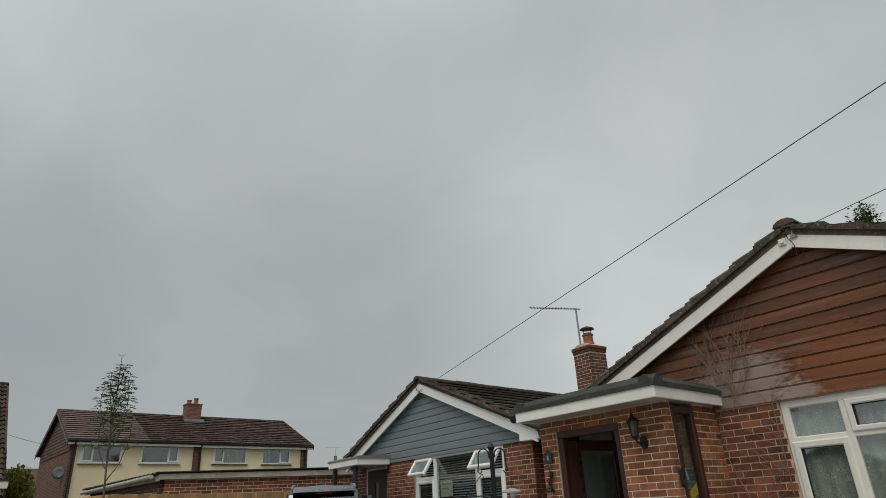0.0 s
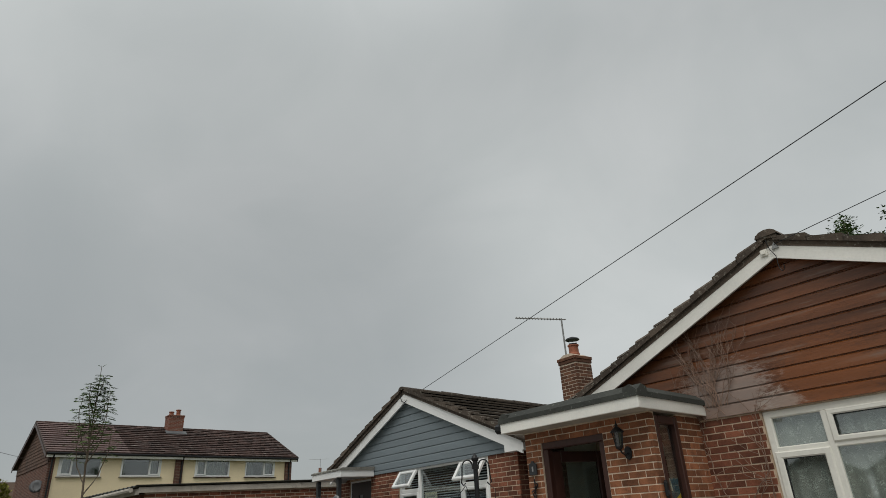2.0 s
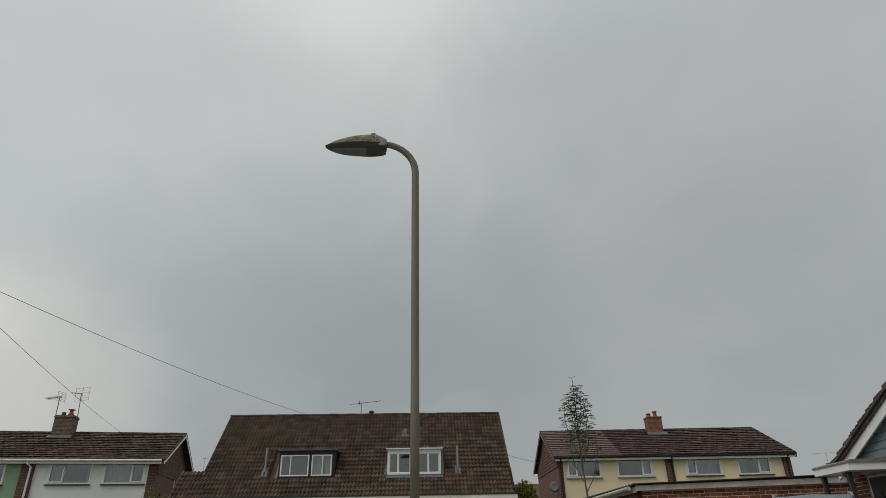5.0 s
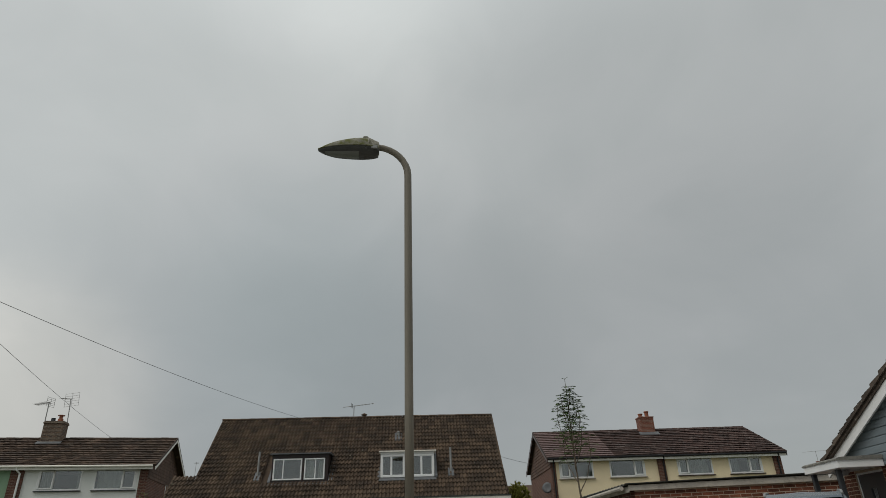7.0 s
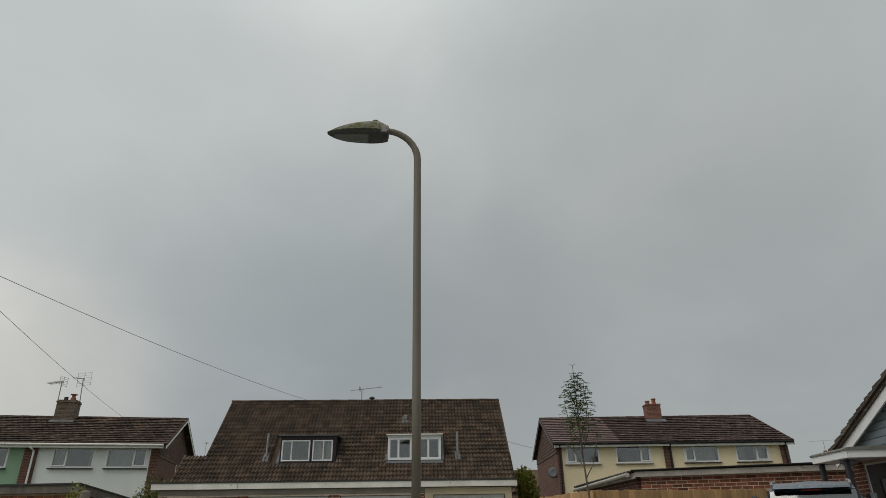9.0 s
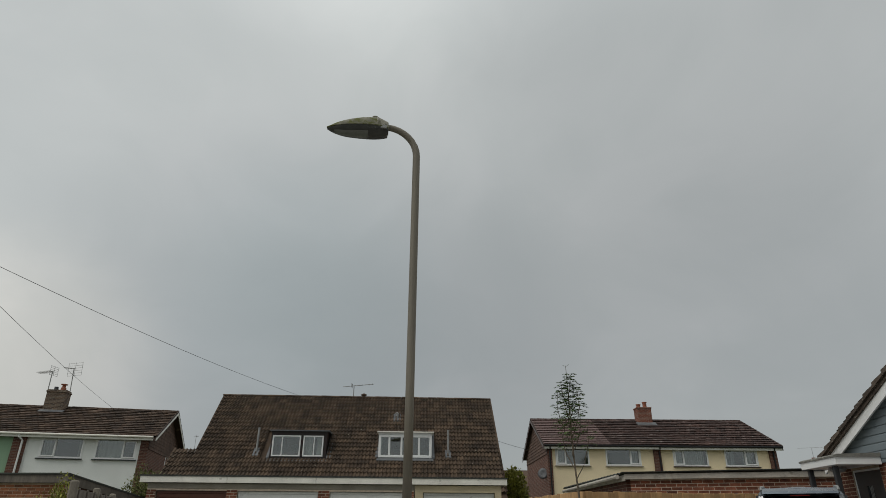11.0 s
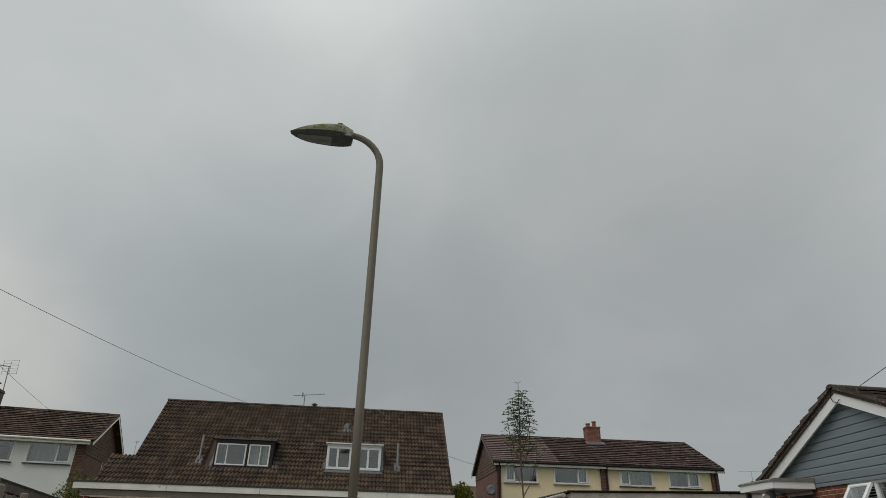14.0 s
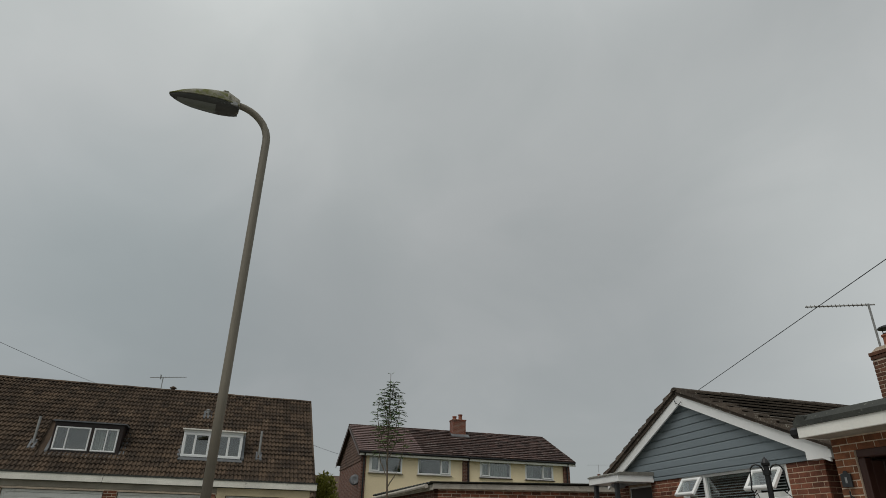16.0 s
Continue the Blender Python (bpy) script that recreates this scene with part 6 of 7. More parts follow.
# ---- street lamp ----
def street_lamp():
    lamp = thing("street_lamp", pose(-5.158, 5.492, 0, 0, 0, 0), "tall grey steel street lamp with a mossy lantern", "street lamp")
    part("base", Mesh().lathe([(0.095, 0.0), (0.095, 1.25), (0.085, 1.32), (0.065, 1.34)], sides=20), COLUMN, lamp, smooth=False)
    top = 6.64
    d = Vector((-0.64, -0.77, 0))
    r = 0.46
    pts = [(0, 0, 1.3), (0, 0, 2.8), (0, 0, 4.6), (0, 0, top - r)]
    for k in range(1, 9):
        a = math.pi / 2 * k / 8 * 0.98
        pts.append(tuple(d * (r * (1 - math.cos(a))) + Vector((0, 0, top - r + r * math.sin(a)))))
    pts.append(tuple(d * (r + 0.08) + Vector((0, 0, top + 0.008))))
    part("column", Mesh().tube(pts, 0.056, 20, 0.045), COLUMN, lamp, "grey painted steel column", smooth=True)
    part("access_door", Mesh().cbox(-0.05, 0.05, -0.102, -0.09, 0.45, 0.95, 0.006), COLUMN, lamp)
    # lantern: a long boat-shaped shell, blunt at the neck, pointed at its end
    ang = math.degrees(math.atan2(d.y, d.x))
    base = Matrix.Translation(d * (r - 0.02) + Vector((0, 0, top - 0.07))) @ Matrix.Rotation(radians(ang), 4, "Z") @ Matrix.Rotation(radians(2.7), 4, "Y") @ Matrix.Scale(1.2, 4)
    shell, lower = Mesh(), Mesh()
    n, k = 18, 12
    rings = []
    for i in range(n + 1):
        u = i / n
        x = 0.735 * u
        half = 0.128 * (1 - ((u - 0.30) / 0.70) ** 2) ** 0.62 if u > 0.30 else 0.082 + 0.046 * math.sin(u / 0.30 * math.pi / 2)
        half = max(half, 0.012)
        up = (0.15 - 0.02 * u) * (1 - max(0, (u - 0.22) / 0.78) ** 2.0) ** 0.8 if u > 0.2 else 0.10 + 0.05 * math.sin(u / 0.2 * math.pi / 2)
        rings.append((x, half, max(up * 1.2, 0.02)))
    vs = []
    for x, half, up in rings:
        for j in range(k + 1):
            a = math.pi * j / k
            vs.append((x, half * math.cos(a), up * math.sin(a) ** 0.8))
    fs = [(i * (k + 1) + j, i * (k + 1) + j + 1, (i + 1) * (k + 1) + j + 1, (i + 1) * (k + 1) + j) for i in range(n) for j in range(k)]
    fs.append(tuple(range(k + 1)))
    shell.add(vs, [f[::-1] for f in fs])
    part("canopy", turned(shell, base), LAMPSHELL, lamp, "mossy grey lantern shell", smooth=True)
    collar = []
    for x in (-0.006, 0.0, 0.125, 0.135):
        u = max(0.0, x) / 0.735
        half = (0.082 + 0.046 * math.sin(min(1, u / 0.30) * math.pi / 2)) * (1.07 if 0 <= x <= 0.125 else 1.0)
        up = (0.10 + 0.05 * math.sin(min(1, u / 0.2) * math.pi / 2)) * 1.2 * (1.05 if 0 <= x <= 0.125 else 1.0)
        collar += [(x, half * math.cos(math.pi * j / k), up * math.sin(math.pi * j / k) ** 0.8 - 0.002) for j in range(k + 1)]
        collar.append((x, 0, -0.058))
    m = k + 2
    band = Mesh().add(collar, [(i * m + j, (i + 1) * m + j, (i + 1) * m + (j + 1) % m, i * m + (j + 1) % m) for i in range(3) for j in range(m)] + [tuple(range(m))])
    part("neck_collar", turned(band, base), COLLAR, lamp, "pale grimy collar where the lantern meets its arm")
    for q in range(3):
        part("rib", turned(Mesh().cbox(0.155 + 0.035 * q, 0.172 + 0.035 * q, 0.102, 0.120, -0.046, -0.004, 0.003), base), LAMPTRAY, lamp)
    part("hinge", turned(Mesh().cbox(0.12, 0.19, -0.05, 0.05, 0.15, 0.198, 0.014), base), LAMPSHELL, lamp)
    vs = []
    for x, half, up in rings:
        dp = 0.012 + 0.045 * min(1, half / 0.1)
        vs += [(x, half * 1.02, 0.006), (x, half * 0.9, -dp), (x, 0, -dp * 1.12), (x, -half * 0.9, -dp), (x, -half * 1.02, 0.006)]
    fs = [(i * 5 + j, (i + 1) * 5 + j, (i + 1) * 5 + j + 1, i * 5 + j + 1) for i in range(n) for j in range(4)] + [(0, 1, 2, 3, 4)]
    bowl = part("gear_tray", turned(Mesh().add(vs, [f[::-1] for f in fs]), base), LAMPTRAY, lamp, "dark underside of the lantern", smooth=True)
    part("rim", turned(Mesh().tube([(x, half * 1.03, 0.004) for x, half, up in rings] + [(x, -half * 1.03, 0.004) for x, half, up in rings[::-1]], 0.008, 6), base), LAMPSHELL, lamp)
    part("latch", turned(Mesh().cbox(0.02, 0.10, 0.085, 0.115, -0.03, 0.02, 0.006), base), STEEL, lamp)
    lens = Mesh()
    vs = []
    for x, half, up in rings[6:17]:
        dp = 0.012 + 0.045 * min(1, half / 0.1)
        vs += [(x, half * 0.72, -dp - 0.006), (x, 0, -dp * 1.12 - 0.010), (x, -half * 0.72, -dp - 0.006)]
    fs = [(i * 3 + j, i * 3 + j + 1, (i + 1) * 3 + j + 1, (i + 1) * 3 + j) for i in range(10) for j in range(2)]
    part("lens", turned(lens.add(vs, fs), base), LAMPGLASS, bowl, "clear lamp lens", smooth=True)


street_lamp()


# ---- plants ----
def leaf_at(m, p, d, size, rng, wide=0.4):
    side = d.cross(Vector((0, 0, 1)))
    if side.length < 0.1:
        side = Vector((1, 0, 0))
    side = (side.normalized() + Vector((rng.uniform(-0.5, 0.5), rng.uniform(-0.5, 0.5), rng.uniform(-0.6, 0.6)))).normalized() * size * wide * 0.5
    tip, mid = p + d * size, p + d * size * 0.5 + Vector((0, 0, size * 0.06))
    m.add([p, mid + side, tip, mid - side], [(0, 1, 2, 3)])


def pinnate(m, p, d, length, pairs, size, rng):
    """One long leaf: a drooping midrib with leaflets in pairs, lying nearly flat."""
    q, step = Vector(p), length / pairs
    flat = Vector((d.x, d.y, 0)).normalized()
    side = Vector((-flat.y, flat.x, 0))
    for i in range(pairs):
        d = (d + Vector((0, 0, -0.10))).normalized()
        q = q + d * step
        grow = size * (0.75 + 0.5 * math.sin(math.pi * (i + 0.7) / (pairs + 0.5)))
        for sg in (-1, 1):
            leaf_at(m, q, (side * sg + d * 0.45 + Vector((0, 0, rng.uniform(-0.22, 0.12)))).normalized(), grow, rng, 0.42)
    leaf_at(m, q, d, size, rng, 0.42)


def sapling():
    rng = random.Random(31)
    tree = thing("young_tree", pose(-5.03, 9.38, 0), "slender young tree with open green foliage by the fence", "tree")
    trunk, leaves = Mesh(), Mesh()
    h = 3.76
    line = [Vector((0.02 * math.sin(z * 1.7) - 0.075 * (max(z, 0.0) / h) ** 1.5, 0.02 * math.sin(z * 2.3) - 0.055 * (max(z, 0.0) / h) ** 1.5, z)) for z in np.linspace(-0.05, h, 18)]
    trunk.tube(line, 0.027, 8, 0.004)

    def at(z):
        u = (z + 0.05) / (h + 0.05) * 17
        i = min(16, int(u))
        return line[i].lerp(line[i + 1], u - i)

    def dress(pts, first):
        """Leaves in loose tiers up a stem."""
        a = rng.uniform(0, 6.28)
        for n in range(len(pts) - 1):
            for u in (0.0, 0.34, 0.67):
                q = pts[n].lerp(pts[n + 1], u)
                if q.z < first:
                    continue
                a += 2.4
                rise = rng.uniform(0.05, 0.45)
                shrink = 0.55 + 0.45 * min(1.0, max(0.0, (h - q.z) / 0.9))
                pinnate(leaves, q, Vector((math.cos(a), math.sin(a), rise)).normalized(), rng.uniform(0.10, 0.155) * shrink, 5, 0.050, rng)
    # limbs leave the stem low, swing out and turn upright
    for k in range(11):
        z = 1.95 + 0.120 * k + rng.uniform(-0.05, 0.05)
        a = k * 2.4 + 0.4
        out = Vector((math.cos(a), math.sin(a), 0))
        reach = (0.29 - 0.018 * k) * rng.uniform(0.8, 1.1)
        tall = (1.0 - 0.055 * k) * rng.uniform(0.85, 1.1)
        p = at(z)
        pts = [p + out * reach * math.sin(min(1.0, u * 1.25) * math.pi / 2) + Vector((rng.uniform(-0.012, 0.012), rng.uniform(-0.012, 0.012), tall * u ** 1.15)) for u in np.linspace(0, 1, 10)]
        trunk.tube(pts, 0.010, 5, 0.003)
        dress(pts, max(2.35, z + 0.30 * tall))
    dress([at(z) for z in np.linspace(2.55, h - 0.12, 13)], 2.5)
    pinnate(leaves, at(h - 0.02), Vector((0.4, 0.3, 0.6)).normalized(), 0.06, 3, 0.03, rng)
    pinnate(leaves, at(h - 0.02), Vector((-0.5, 0.2, 0.5)).normalized(), 0.06, 3, 0.03, rng)
    part("trunk", trunk, BARK, tree)
    part("crown", leaves, LEAF, tree)


sapling()


def bush(name, m, rx, ry, rz, n, size, mat, seed, label):
    """A leafy mound: stems under a deep, uneven shell of leaves."""
    rng = random.Random(seed)
    b = thing(name, m, label, "bush")
    stems, leaves = Mesh(), Mesh()
    lumps = [(Vector((rng.uniform(-0.55, 0.55) * rx, rng.uniform(-0.55, 0.55) * ry, rng.uniform(0.35, 0.75) * rz)), rng.uniform(0.3, 0.5)) for _ in range(14)]
    for c, r in lumps:
        stems.tube([(0.2 * c.x, 0.2 * c.y, 0), tuple(c * 0.6), tuple(c)], 0.03, 5, 0.008)
        for _ in range(n // 14):
            v = Vector((rng.gauss(0, 1), rng.gauss(0, 1), rng.gauss(0, 1))).normalized()
            p = c + Vector((v.x * rx * r, v.y * ry * r, v.z * rz * r)) * rng.uniform(0.7, 1.06)
            if p.z > 0.02:
                leaf_at(leaves, p, (v + Vector((rng.uniform(-0.7, 0.7), rng.uniform(-0.7, 0.7), rng.uniform(-0.4, 0.8)))).normalized(), size * rng.uniform(0.7, 1.4), rng, 0.6)
    part("stems", stems, BARK, b)
    part("foliage", leaves, mat, b)


bush("bush", pose(-17.3, 24.8, 0, 0, 0, 20), 1.4, 1.2, 3.2, 20000, 0.13, LEAF_BUSH, 41, "dense yellow-green garden bush between the houses")
bush("bush", pose(-20.9, 9.75, 0, 0, 0, 20), 1.05, 0.75, 2.5, 14000, 0.07, LEAF_OLIVE, 43, "green leafy bush beside the garages")
bush("hedge", pose(-16.2, 5.6, 0, 0, 0, 20), 0.6, 0.4, 1.85, 6000, 0.06, LEAF_BUSH, 47, "scrubby green hedge in front of a low garage")


def back_tree():
    rng = random.Random(53)
    t = thing("garden_tree", pose(10.75, 13.6, 0) @ Matrix.Scale(1.10, 4), "leafy green tree standing behind the brown-gabled bungalow", "tree")
    wood, leaves = Mesh(), Mesh()
    wood.tube([(0, 0, -0.05), (0.1, 0, 2.2), (0.05, 0.1, 4.6)], 0.2, 10, 0.09)
    for k in range(22):
        a, e = k * 2.4, rng.uniform(0.25, 1.2)
        d = Vector((math.cos(a) * math.cos(e), math.sin(a) * math.cos(e), math.sin(e)))
        p = Vector((0.06, 0.05, rng.uniform(2.8, 4.6)))
        pts = [p]
        for j in range(6):
            d = (d + Vector((rng.uniform(-0.25, 0.25), rng.uniform(-0.25, 0.25), 0.1))).normalized()
            pts.append(pts[-1] + d * 0.42)
        wood.tube(pts, 0.04, 6, 0.008)
        for q in pts[2:]:
            for _ in range(5):
                c = q + Vector((rng.gauss(0, 0.20), rng.gauss(0, 0.20), rng.gauss(0, 0.17)))
                wood.tube([q, q.lerp(c, 0.6) + Vector((0, 0, 0.02)), c], 0.006, 4, 0.002)
                for _ in range(90):
                    v = Vector((rng.gauss(0, 0.085), rng.gauss(0, 0.085), rng.gauss(0, 0.06)))
                    leaf_at(leaves, c + v, (v + Vector((rng.uniform(-0.06, 0.06), rng.uniform(-0.06, 0.06), -0.02))).normalized(), rng.uniform(0.045, 0.08), rng, 0.75)
    part("trunk", wood, BARK, t)
    part("crown", leaves, LEAF, t)


back_tree()


# ---- fences ----
def board_fence(a, b, h, mat, seed, label, step=0.105):
    rng = random.Random(seed)
    a, b = Vector((*a, 0)), Vector((*b, 0))
    d = b - a
    f = thing("fence", Matrix.Translation(a) @ Matrix.Rotation(math.atan2(d.y, d.x), 4, "Z"), label, "fence")
    data = Mesh().cbox(0, step + 0.02, 0, 0.018, 0.0, h, 0.004).data("board", mat)
    x = 0.0
    while x < d.length:
        o = part("board", data, mat, f)
        o.matrix_basis = pose(x, -0.01 if int(x / step) % 2 else 0.0, rng.uniform(-0.015, 0.01), 0, rng.uniform(-0.5, 0.5), 4)
        x += step
    for z in (0.35, h - 0.3):
        part("rail", Mesh().cbox(0, d.length, 0.035, 0.08, z, z + 0.09, 0.006), mat, f)
    return f


board_fence((-5.62, 10.45), (-2.6, 14.2), 1.78, TIMBER, 61, "new golden close-board timber fence")
board_fence((-8.3, 12.9), (-5.66, 10.49), 1.78, TIMBER, 62, "new golden close-board timber fence")


def panel_fence():
    rng = random.Random(67)
    f = thing("fence", pose(-9.2, 3.35, 0, 0, 0, 150), "weathered grey panel fence with concrete posts", "fence")
    for k in range(4):
        x = 1.9 * k
        part("post", Mesh().cbox(x - 0.05, x + 0.05, -0.05, 0.05, -0.05, 1.75 - 0.02 * k, 0.02), OLDPOST, f)
        if k < 3:
            for i in range(10):
                z = 0.06 + 0.157 * i
                part("board", Mesh().cbox(x + 0.055, x + 1.845, -0.012 + rng.uniform(-0.004, 0.004), 0.008, z, z + 0.175, 0.004), OLDTIMBER, f)
            for u in (0.3, 0.95, 1.6):
                part("batten", Mesh().cbox(x + u - 0.02, x + u + 0.02, -0.035, -0.013, 0.06, 1.66, 0.004), OLDTIMBER, f)


panel_fence()


def low_garage():
    rng = random.Random(71)
    g = thing("garage", pose(-17.25, 6.10, 0, 0, 0, 38), "low orange brick garage with dark felt roof edge", "garage")
    w = part("wall", Mesh().box(-6.0, -0.12, 0.108, 0.33, -0.06, 2.08), MORTAR, g, "orange brick wall")
    lay_bricks(w, (-6.0, 0.108, 0), 0, 5.88, 1.6, 2.08, BRICK_PORCH, rng, limit=250)
    part("side_wall", Mesh().prism([(0.33, -0.06), (4.5, -0.06), (4.5, 1.6), (0.33, 2.05)], "x", -0.35, -0.12), BRICK_FAR, g)
    part("side_wall", Mesh().prism([(0.33, -0.06), (4.5, -0.06), (4.5, 1.6), (0.33, 2.05)], "x", -6.0, -5.77), BRICK_FAR, g)
    part("back_wall", Mesh().box(-5.77, -0.35, 4.3, 4.5, -0.06, 1.6), BRICK_FAR, g)
    part("fascia", Mesh().cbox(-6.1, 0.0, 0.0, 0.03, 2.08, 2.27, 0.005), OLDTIMBER, g, "dark weathered timber fascia")
    part("fascia", Mesh().prism([(0.031, 2.06), (0.031, 2.27), (4.6, 1.76), (4.6, 1.58)], "x", -0.03, 0.0), OLDTIMBER, g)
    part("roof", Mesh().prism([(-0.03, 2.27), (-0.03, 2.31), (4.62, 1.80), (4.62, 1.76)], "x", -6.12, 0.02), FELT, g, "dark felt roof")


low_garage()


# ---- car ----
def car():
    c = thing("car", pose(-1.83, 9.15, 0.02, 0, 0, 12) @ Matrix.Diagonal((0.88, 1, 1, 1)), "blue-grey estate car with roof rails, parked by the fence", "car")
    # lengthwise outline, y forward, built half-width by half-width
    prof = [(0.0, 0.55, 0.86), (0.03, 0.95, 0.88), (0.10, 1.08, 0.86), (0.42, 1.60, 0.62), (0.62, 1.675, 0.585), (1.2, 1.715, 0.58), (2.2, 1.70, 0.58), (2.75, 1.62, 0.60), (3.45, 1.10, 0.78), (4.25, 0.95, 0.80), (4.45, 0.72, 0.76), (4.5, 0.45, 0.70)]
    vs, fs = [], []
    for y, z, w in prof:
        belt = min(z - 0.01, 1.0)
        ring = [(-w, z - 0.075), (-w * 0.93, z - 0.022), (-w * 0.62, z + 0.006), (0, z + 0.022), (w * 0.62, z + 0.006), (w * 0.93, z - 0.022), (w, z - 0.075), (0.90, belt - 0.06), (0.91, 0.6 if z > 0.65 else z - 0.1), (0.88, 0.28), (-0.88, 0.28), (-0.91, 0.6 if z > 0.65 else z - 0.1), (-0.90, belt - 0.06)]
        vs += [(x, y, q) for x, q in ring]
    k = 13
    for i in range(len(prof) - 1):
        for j in range(k):
            fs.append((i * k + j, i * k + (j + 1) % k, (i + 1) * k + (j + 1) % k, (i + 1) * k + j))
    fs += [tuple(range(k))[::-1], tuple(range((len(prof) - 1) * k, len(prof) * k))]
    body = part("body", Mesh().add(vs, [f[::-1] for f in fs]), CARPAINT, c, smooth=False)
    part("rear_window", Mesh().prism([(0.10, 1.14), (0.385, 1.585), (0.37, 1.59), (0.085, 1.15)], "x", -0.56, 0.56), GLASS_DARK, body)
    part("rear_window_seal", Mesh().prism([(0.105, 1.12), (0.40, 1.595), (0.395, 1.60), (0.098, 1.125)], "x", -0.60, 0.60), RUBBER, body)
    part("spoiler", Mesh().prism([(0.30, 1.615), (0.32, 1.645), (0.66, 1.698), (0.64, 1.66)], "x", -0.50, 0.50), CARPAINT, body)
    part("brake_light", Mesh().cbox(-0.13, 0.13, 0.31, 0.34, 1.585, 1.598, 0.004), REDLENS, body)
    for sx in (-1, 1):
        rail = [(sx * 0.52, 0.56, 1.66), (sx * 0.52, 0.66, 1.705), (sx * 0.52, 1.4, 1.742), (sx * 0.52, 2.1, 1.732), (sx * 0.52, 2.5, 1.70), (sx * 0.52, 2.6, 1.64)]
        part("roof_rail", Mesh().tube(rail, 0.020, 8), STEEL, body)
        part("tail_light", Mesh().cbox(sx * 0.83 - 0.07, sx * 0.83 + 0.07, -0.01, 0.06, 0.78, 1.02, 0.02), REDLENS, body)
        part("side_window", Mesh().prism([(0.62, 1.08), (0.72, 1.55), (2.60, 1.53), (3.25, 1.1)], "x", sx * 0.80 - 0.06, sx * 0.80 + 0.02), GLASS_DARK, body)
        part("door_mirror", Mesh().cbox(sx * 1.0 - 0.09, sx * 1.0 + 0.09, 2.95, 3.05, 1.02, 1.16, 0.03), CARPAINT, body)
    part("number_plate", Mesh().cbox(-0.26, 0.26, -0.02, 0.005, 0.62, 0.73, 0.004), YELLOW, body)
    for sx in (-1, 1):
        for y in (0.85, 3.6):
            w = part("wheel", turned(Mesh().lathe([(0.2, -0.10), (0.31, -0.10), (0.33, -0.07), (0.33, 0.07), (0.31, 0.10), (0.2, 0.10)], sides=24), pose(sx * 0.80, y, 0.33, 0, 90, 0)), RUBBER, c)
            part("rim", turned(Mesh().lathe([(0.02, -0.105), (0.2, -0.1), (0.2, 0.1), (0.02, 0.105)], sides=20), pose(sx * 0.80, y, 0.33, 0, 90, 0)), STEEL, w)


car()


# ---- garden hook pole in front of the blue-gabled bungalow ----
def hook_pole():
    k, top = 0.72, 1.82
    p = thing("garden_hook_pole", pose(0.31, 5.19, 0), "black metal garden pole with curled hooks and wire basket", "pole")
    part("pole", Mesh().tube([(0, 0, -0.05), (0, 0, top - 0.05)], 0.019, 10), BLACK, p)
    part("finial", Mesh().lathe([(0.012, 0), (0.027, 0.008), (0.03, 0.025), (0.016, 0.05), (0.002, 0.065)], (0, 0, top - 0.065), 12), BLACK, p)
    part("collar", Mesh().lathe([(0.028, 0), (0.028, 0.03)], (0, 0, top - 0.12), 10), BLACK, p)
    for sg in (-1, 1):
        pts = [(0, 0, top - 0.16), (sg * 0.03 * k, 0, top - 0.10)]
        for n in range(7):
            a = math.pi * n / 6
            pts.append((sg * (0.09 - 0.06 * math.cos(a)) * k, 0, top - 0.10 + 0.07 * k * math.sin(a)))
        pts += [(sg * 0.155 * k, 0, top - 0.17), (sg * 0.165 * k, 0, top - 0.22), (sg * 0.14 * k, 0, top - 0.24), (sg * 0.12 * k, 0, top - 0.22)]
        part("hook", Mesh().tube(pts, 0.006, 6), BLACK, p)
    wires = Mesh()
    c = -0.13
    for n in range(10):
        a = 2 * math.pi * n / 10
        wires.tube([(c + 0.12 * math.cos(a), 0.12 * math.sin(a), top - 0.42), (c + 0.08 * math.cos(a), 0.08 * math.sin(a), top - 0.52)], 0.003, 4)
    for z, r in ((top - 0.42, 0.12), (top - 0.46, 0.11), (top - 0.51, 0.085)):
        wires.tube([(c + r * math.cos(2 * math.pi * n / 14), r * math.sin(2 * math.pi * n / 14), z) for n in range(15)], 0.003, 4)
    wires.tube([(-0.12 * k, 0, top - 0.24), (c - 0.11, 0, top - 0.42)], 0.0025, 4).tube([(-0.12 * k, 0, top - 0.24), (c + 0.11, 0, top - 0.42)], 0.0025, 4)
    wires.tube([(0, 0, top - 0.40), (c - 0.2, 0.0, top - 0.41)], 0.005, 4)
    part("wire_basket", wires, BLACK, p)
    f = thing("bird_feeder", pose(0.31 + 0.14, 5.19, top - 0.44), "hanging bird feeder with a pale domed lid", "bird feeder")
    part("hanger", Mesh().tube([(0, 0, 0.09), (0.005, 0, 0.16), (-0.05, 0, 0.21)], 0.0025, 4), BLACK, f)
    part("lid", Mesh().lathe([(0.075, 0.05), (0.076, 0.058), (0.05, 0.076), (0.01, 0.084)], sides=16), GREYPLASTIC, f)
    part("tube", Mesh().lathe([(0.03, -0.16), (0.03, 0.05)], sides=12), GLASS, f)


hook_pole()


# ---- overhead wires ----
def wire(a, b, sag, r, label):
    a, b = Vector(a), Vector(b)
    pts = []
    for i in range(25):
        u = i / 24
        p = a.lerp(b, u)
        p.z -= sag * 4 * u * (1 - u)
        pts.append(p)
    solid("overhead_wire", Mesh().tube(pts, r, 5), BLACK, None, label, "cable")


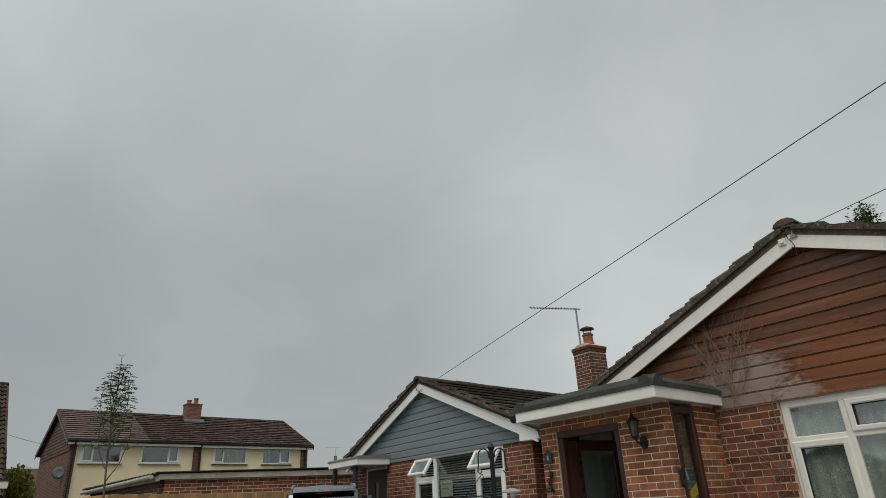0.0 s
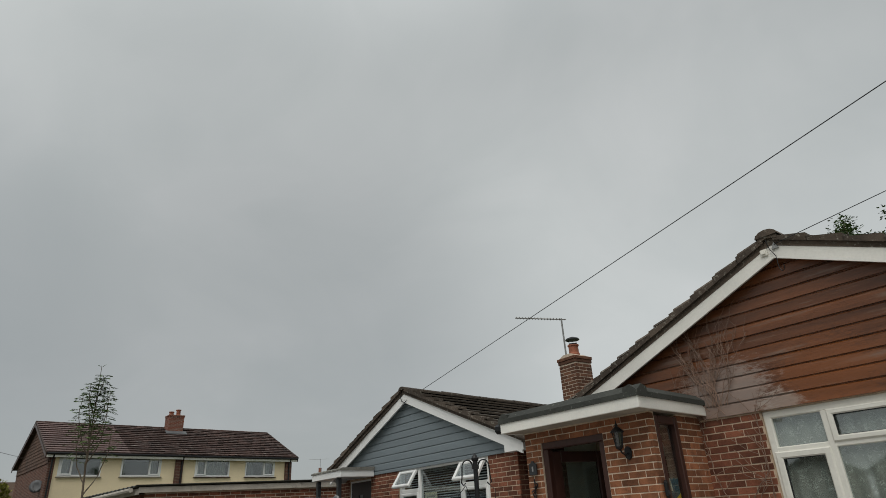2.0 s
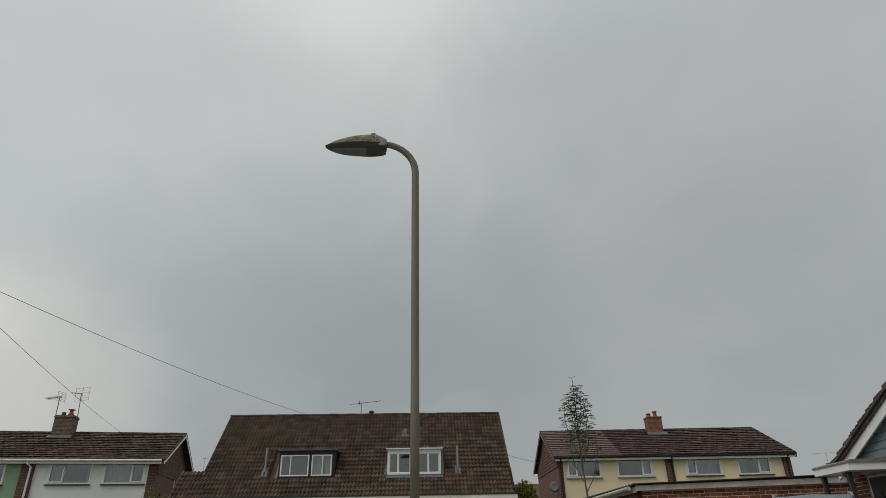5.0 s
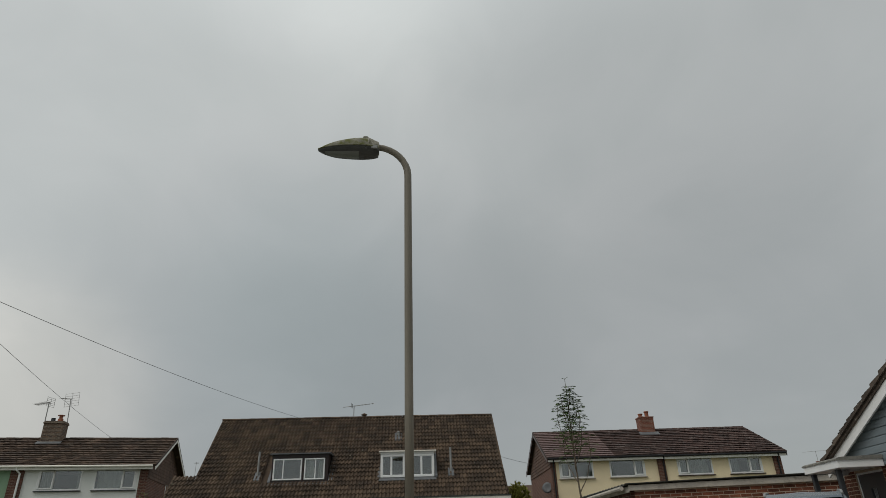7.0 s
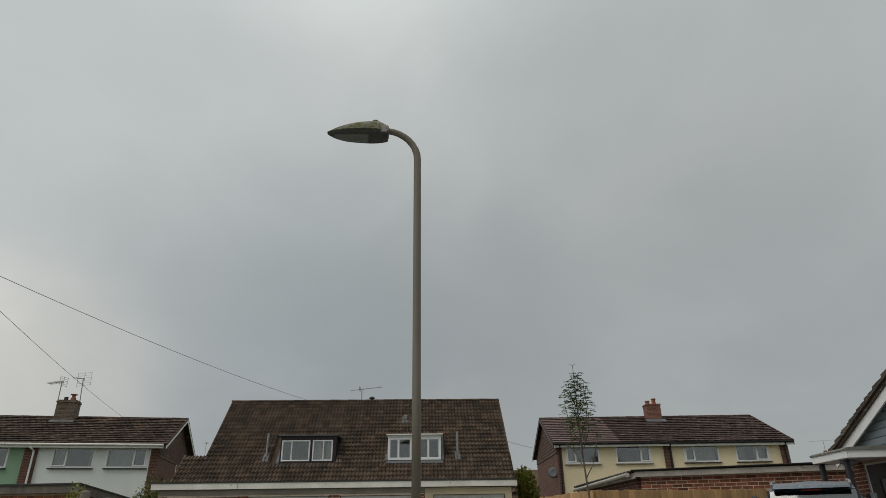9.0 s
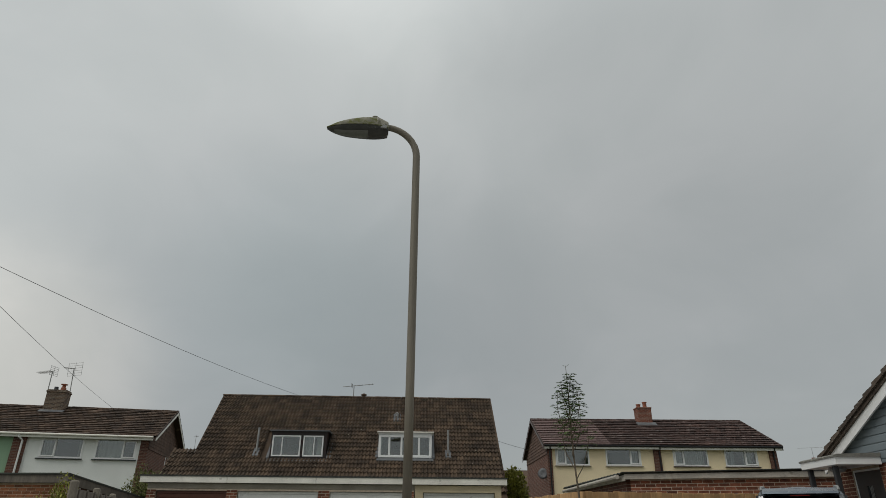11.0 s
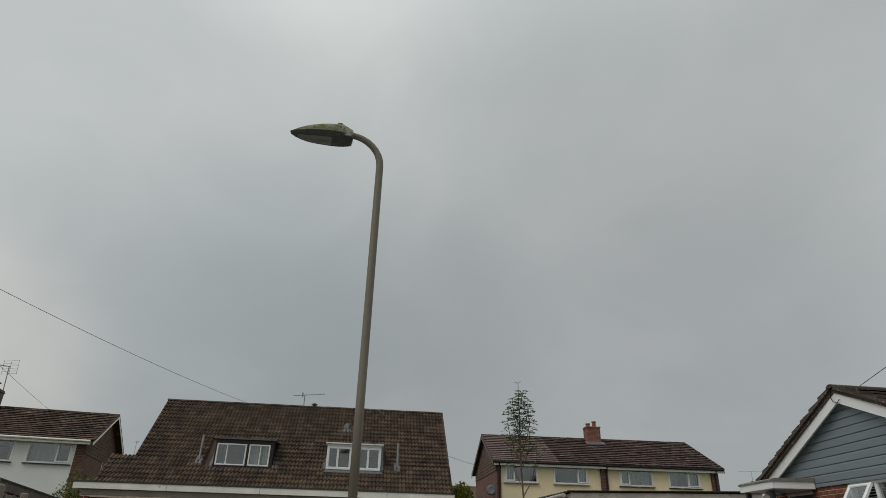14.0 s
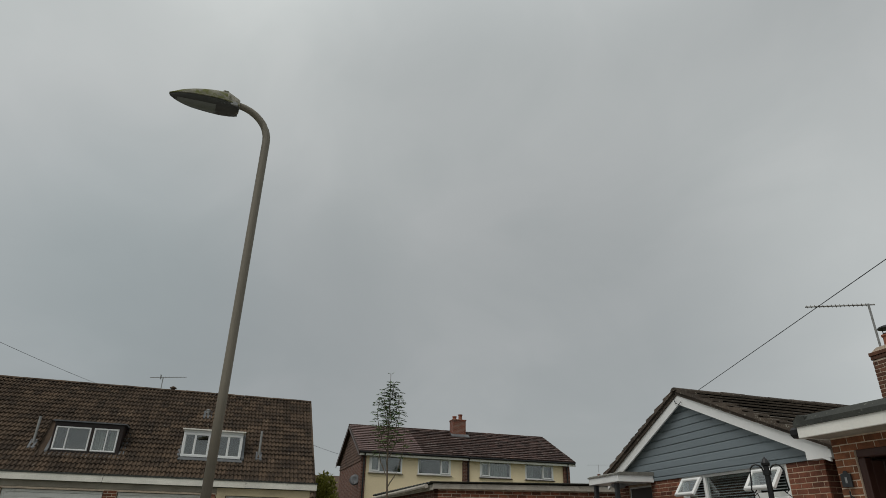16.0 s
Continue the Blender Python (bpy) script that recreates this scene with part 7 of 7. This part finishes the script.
wire((-0.30, 11.10, 3.45), (16.07, -19.15, 7.02), 0.02, 0.0048, "thin black service wire from the blue-gabled bungalow")
wire((3.564, 5.722, 3.759), (16.07, -19.15, 4.79), 0.02, 0.004, "thin black service wire from the brown-gabled bungalow")
wire(M_DORMER @ Vector((3.5, 0.05, 6.66)), (-15.9, 1.67, 6.87), 0.20, 0.007, "thin black service wire to the chalet house")
wire(M_WHITE @ Vector((-3.9, 0.0, 7.36)), (-15.9, 1.67, 6.83), 0.15, 0.007, "thin black service wire to the white house")
wire(M_DORMER @ Vector((12.4, -1.6, 4.6)), M_CREAM @ Vector((-0.1, 1.5, 5.45)), 0.03, 0.008, "dark cable slung between the houses")


def far_house(m, length, ridge, stack_x, label):
    """A house far behind the others, of which roof and chimney show."""
    h = thing("house", m, label, "house")
    part("wall", Mesh().box(0, length, -3.5, 3.5, -0.06, ridge - 2.0), BRICK_FAR, h)
    part("gable_wall", Mesh().prism([(-3.5, ridge - 2.0), (3.5, ridge - 2.0), (0, ridge - 0.1)], "x", 0.05, length - 0.05), BRICK_FAR, h)
    part("roof", Mesh().prism([(-3.9, ridge - 2.15), (0, ridge), (3.9, ridge - 2.15), (3.9, ridge - 2.25), (0, ridge - 0.12), (-3.9, ridge - 2.25)], "x", -0.25, length + 0.25), TILE_MIX, h)
    if stack_x is not None:
        c = part("chimney", Mesh().cbox(stack_x, stack_x + 0.9, -0.4, 0.4, ridge - 0.6, ridge + 1.0, 0.02), BRICK_SOOT_FAR, h)
        part("chimney_pot", Mesh().lathe([(0.16, 0), (0.13, 0.1), (0.13, 0.4), (0.16, 0.42), (0.1, 0.44)], (stack_x + 0.45, 0, ridge + 1.0), 12), TERRACOTTA, c)
    return h


far_house(pose(-38.5, 48.5, 0, 0, 0, 41), 14, 5.75, None, "distant brick house with a low brown roof")
far_house(pose(-14.2, 57.0, 0, 0, 0, 12), 6, 4.6, 3.2, "distant house with a chimney behind the garage roof")
far_house(pose(-60.0, 24.0, 0, 0, 0, 60), 10, 6.0, 7.6, "distant house with a sooty chimney between two roofs")
aerial(pose(-10.4, 56.6, 4.4, 0, 0, 190), 2.3, 0.95, 0.0, 5, 0.5, "distant television aerial above the garage roof", back=0.8)
aerial(pose(-56.5, 30.2, 6.6, 0, 0, 150), 1.9, 0.9, 0.0, 5, 0.4, "distant television aerial beside a sooty chimney", back=0.6)
# the houses over the road, which the bungalow's window mirrors
for x, y, ridge in ((-52.0, -8.0, 5.2), (-54.0, -16.5, 5.6), (-57.0, -26.0, 5.2)):
    far_house(pose(x, y, 0, 0, 0, 198), 9, ridge, None, "brick bungalow across the road with a brown gabled roof")
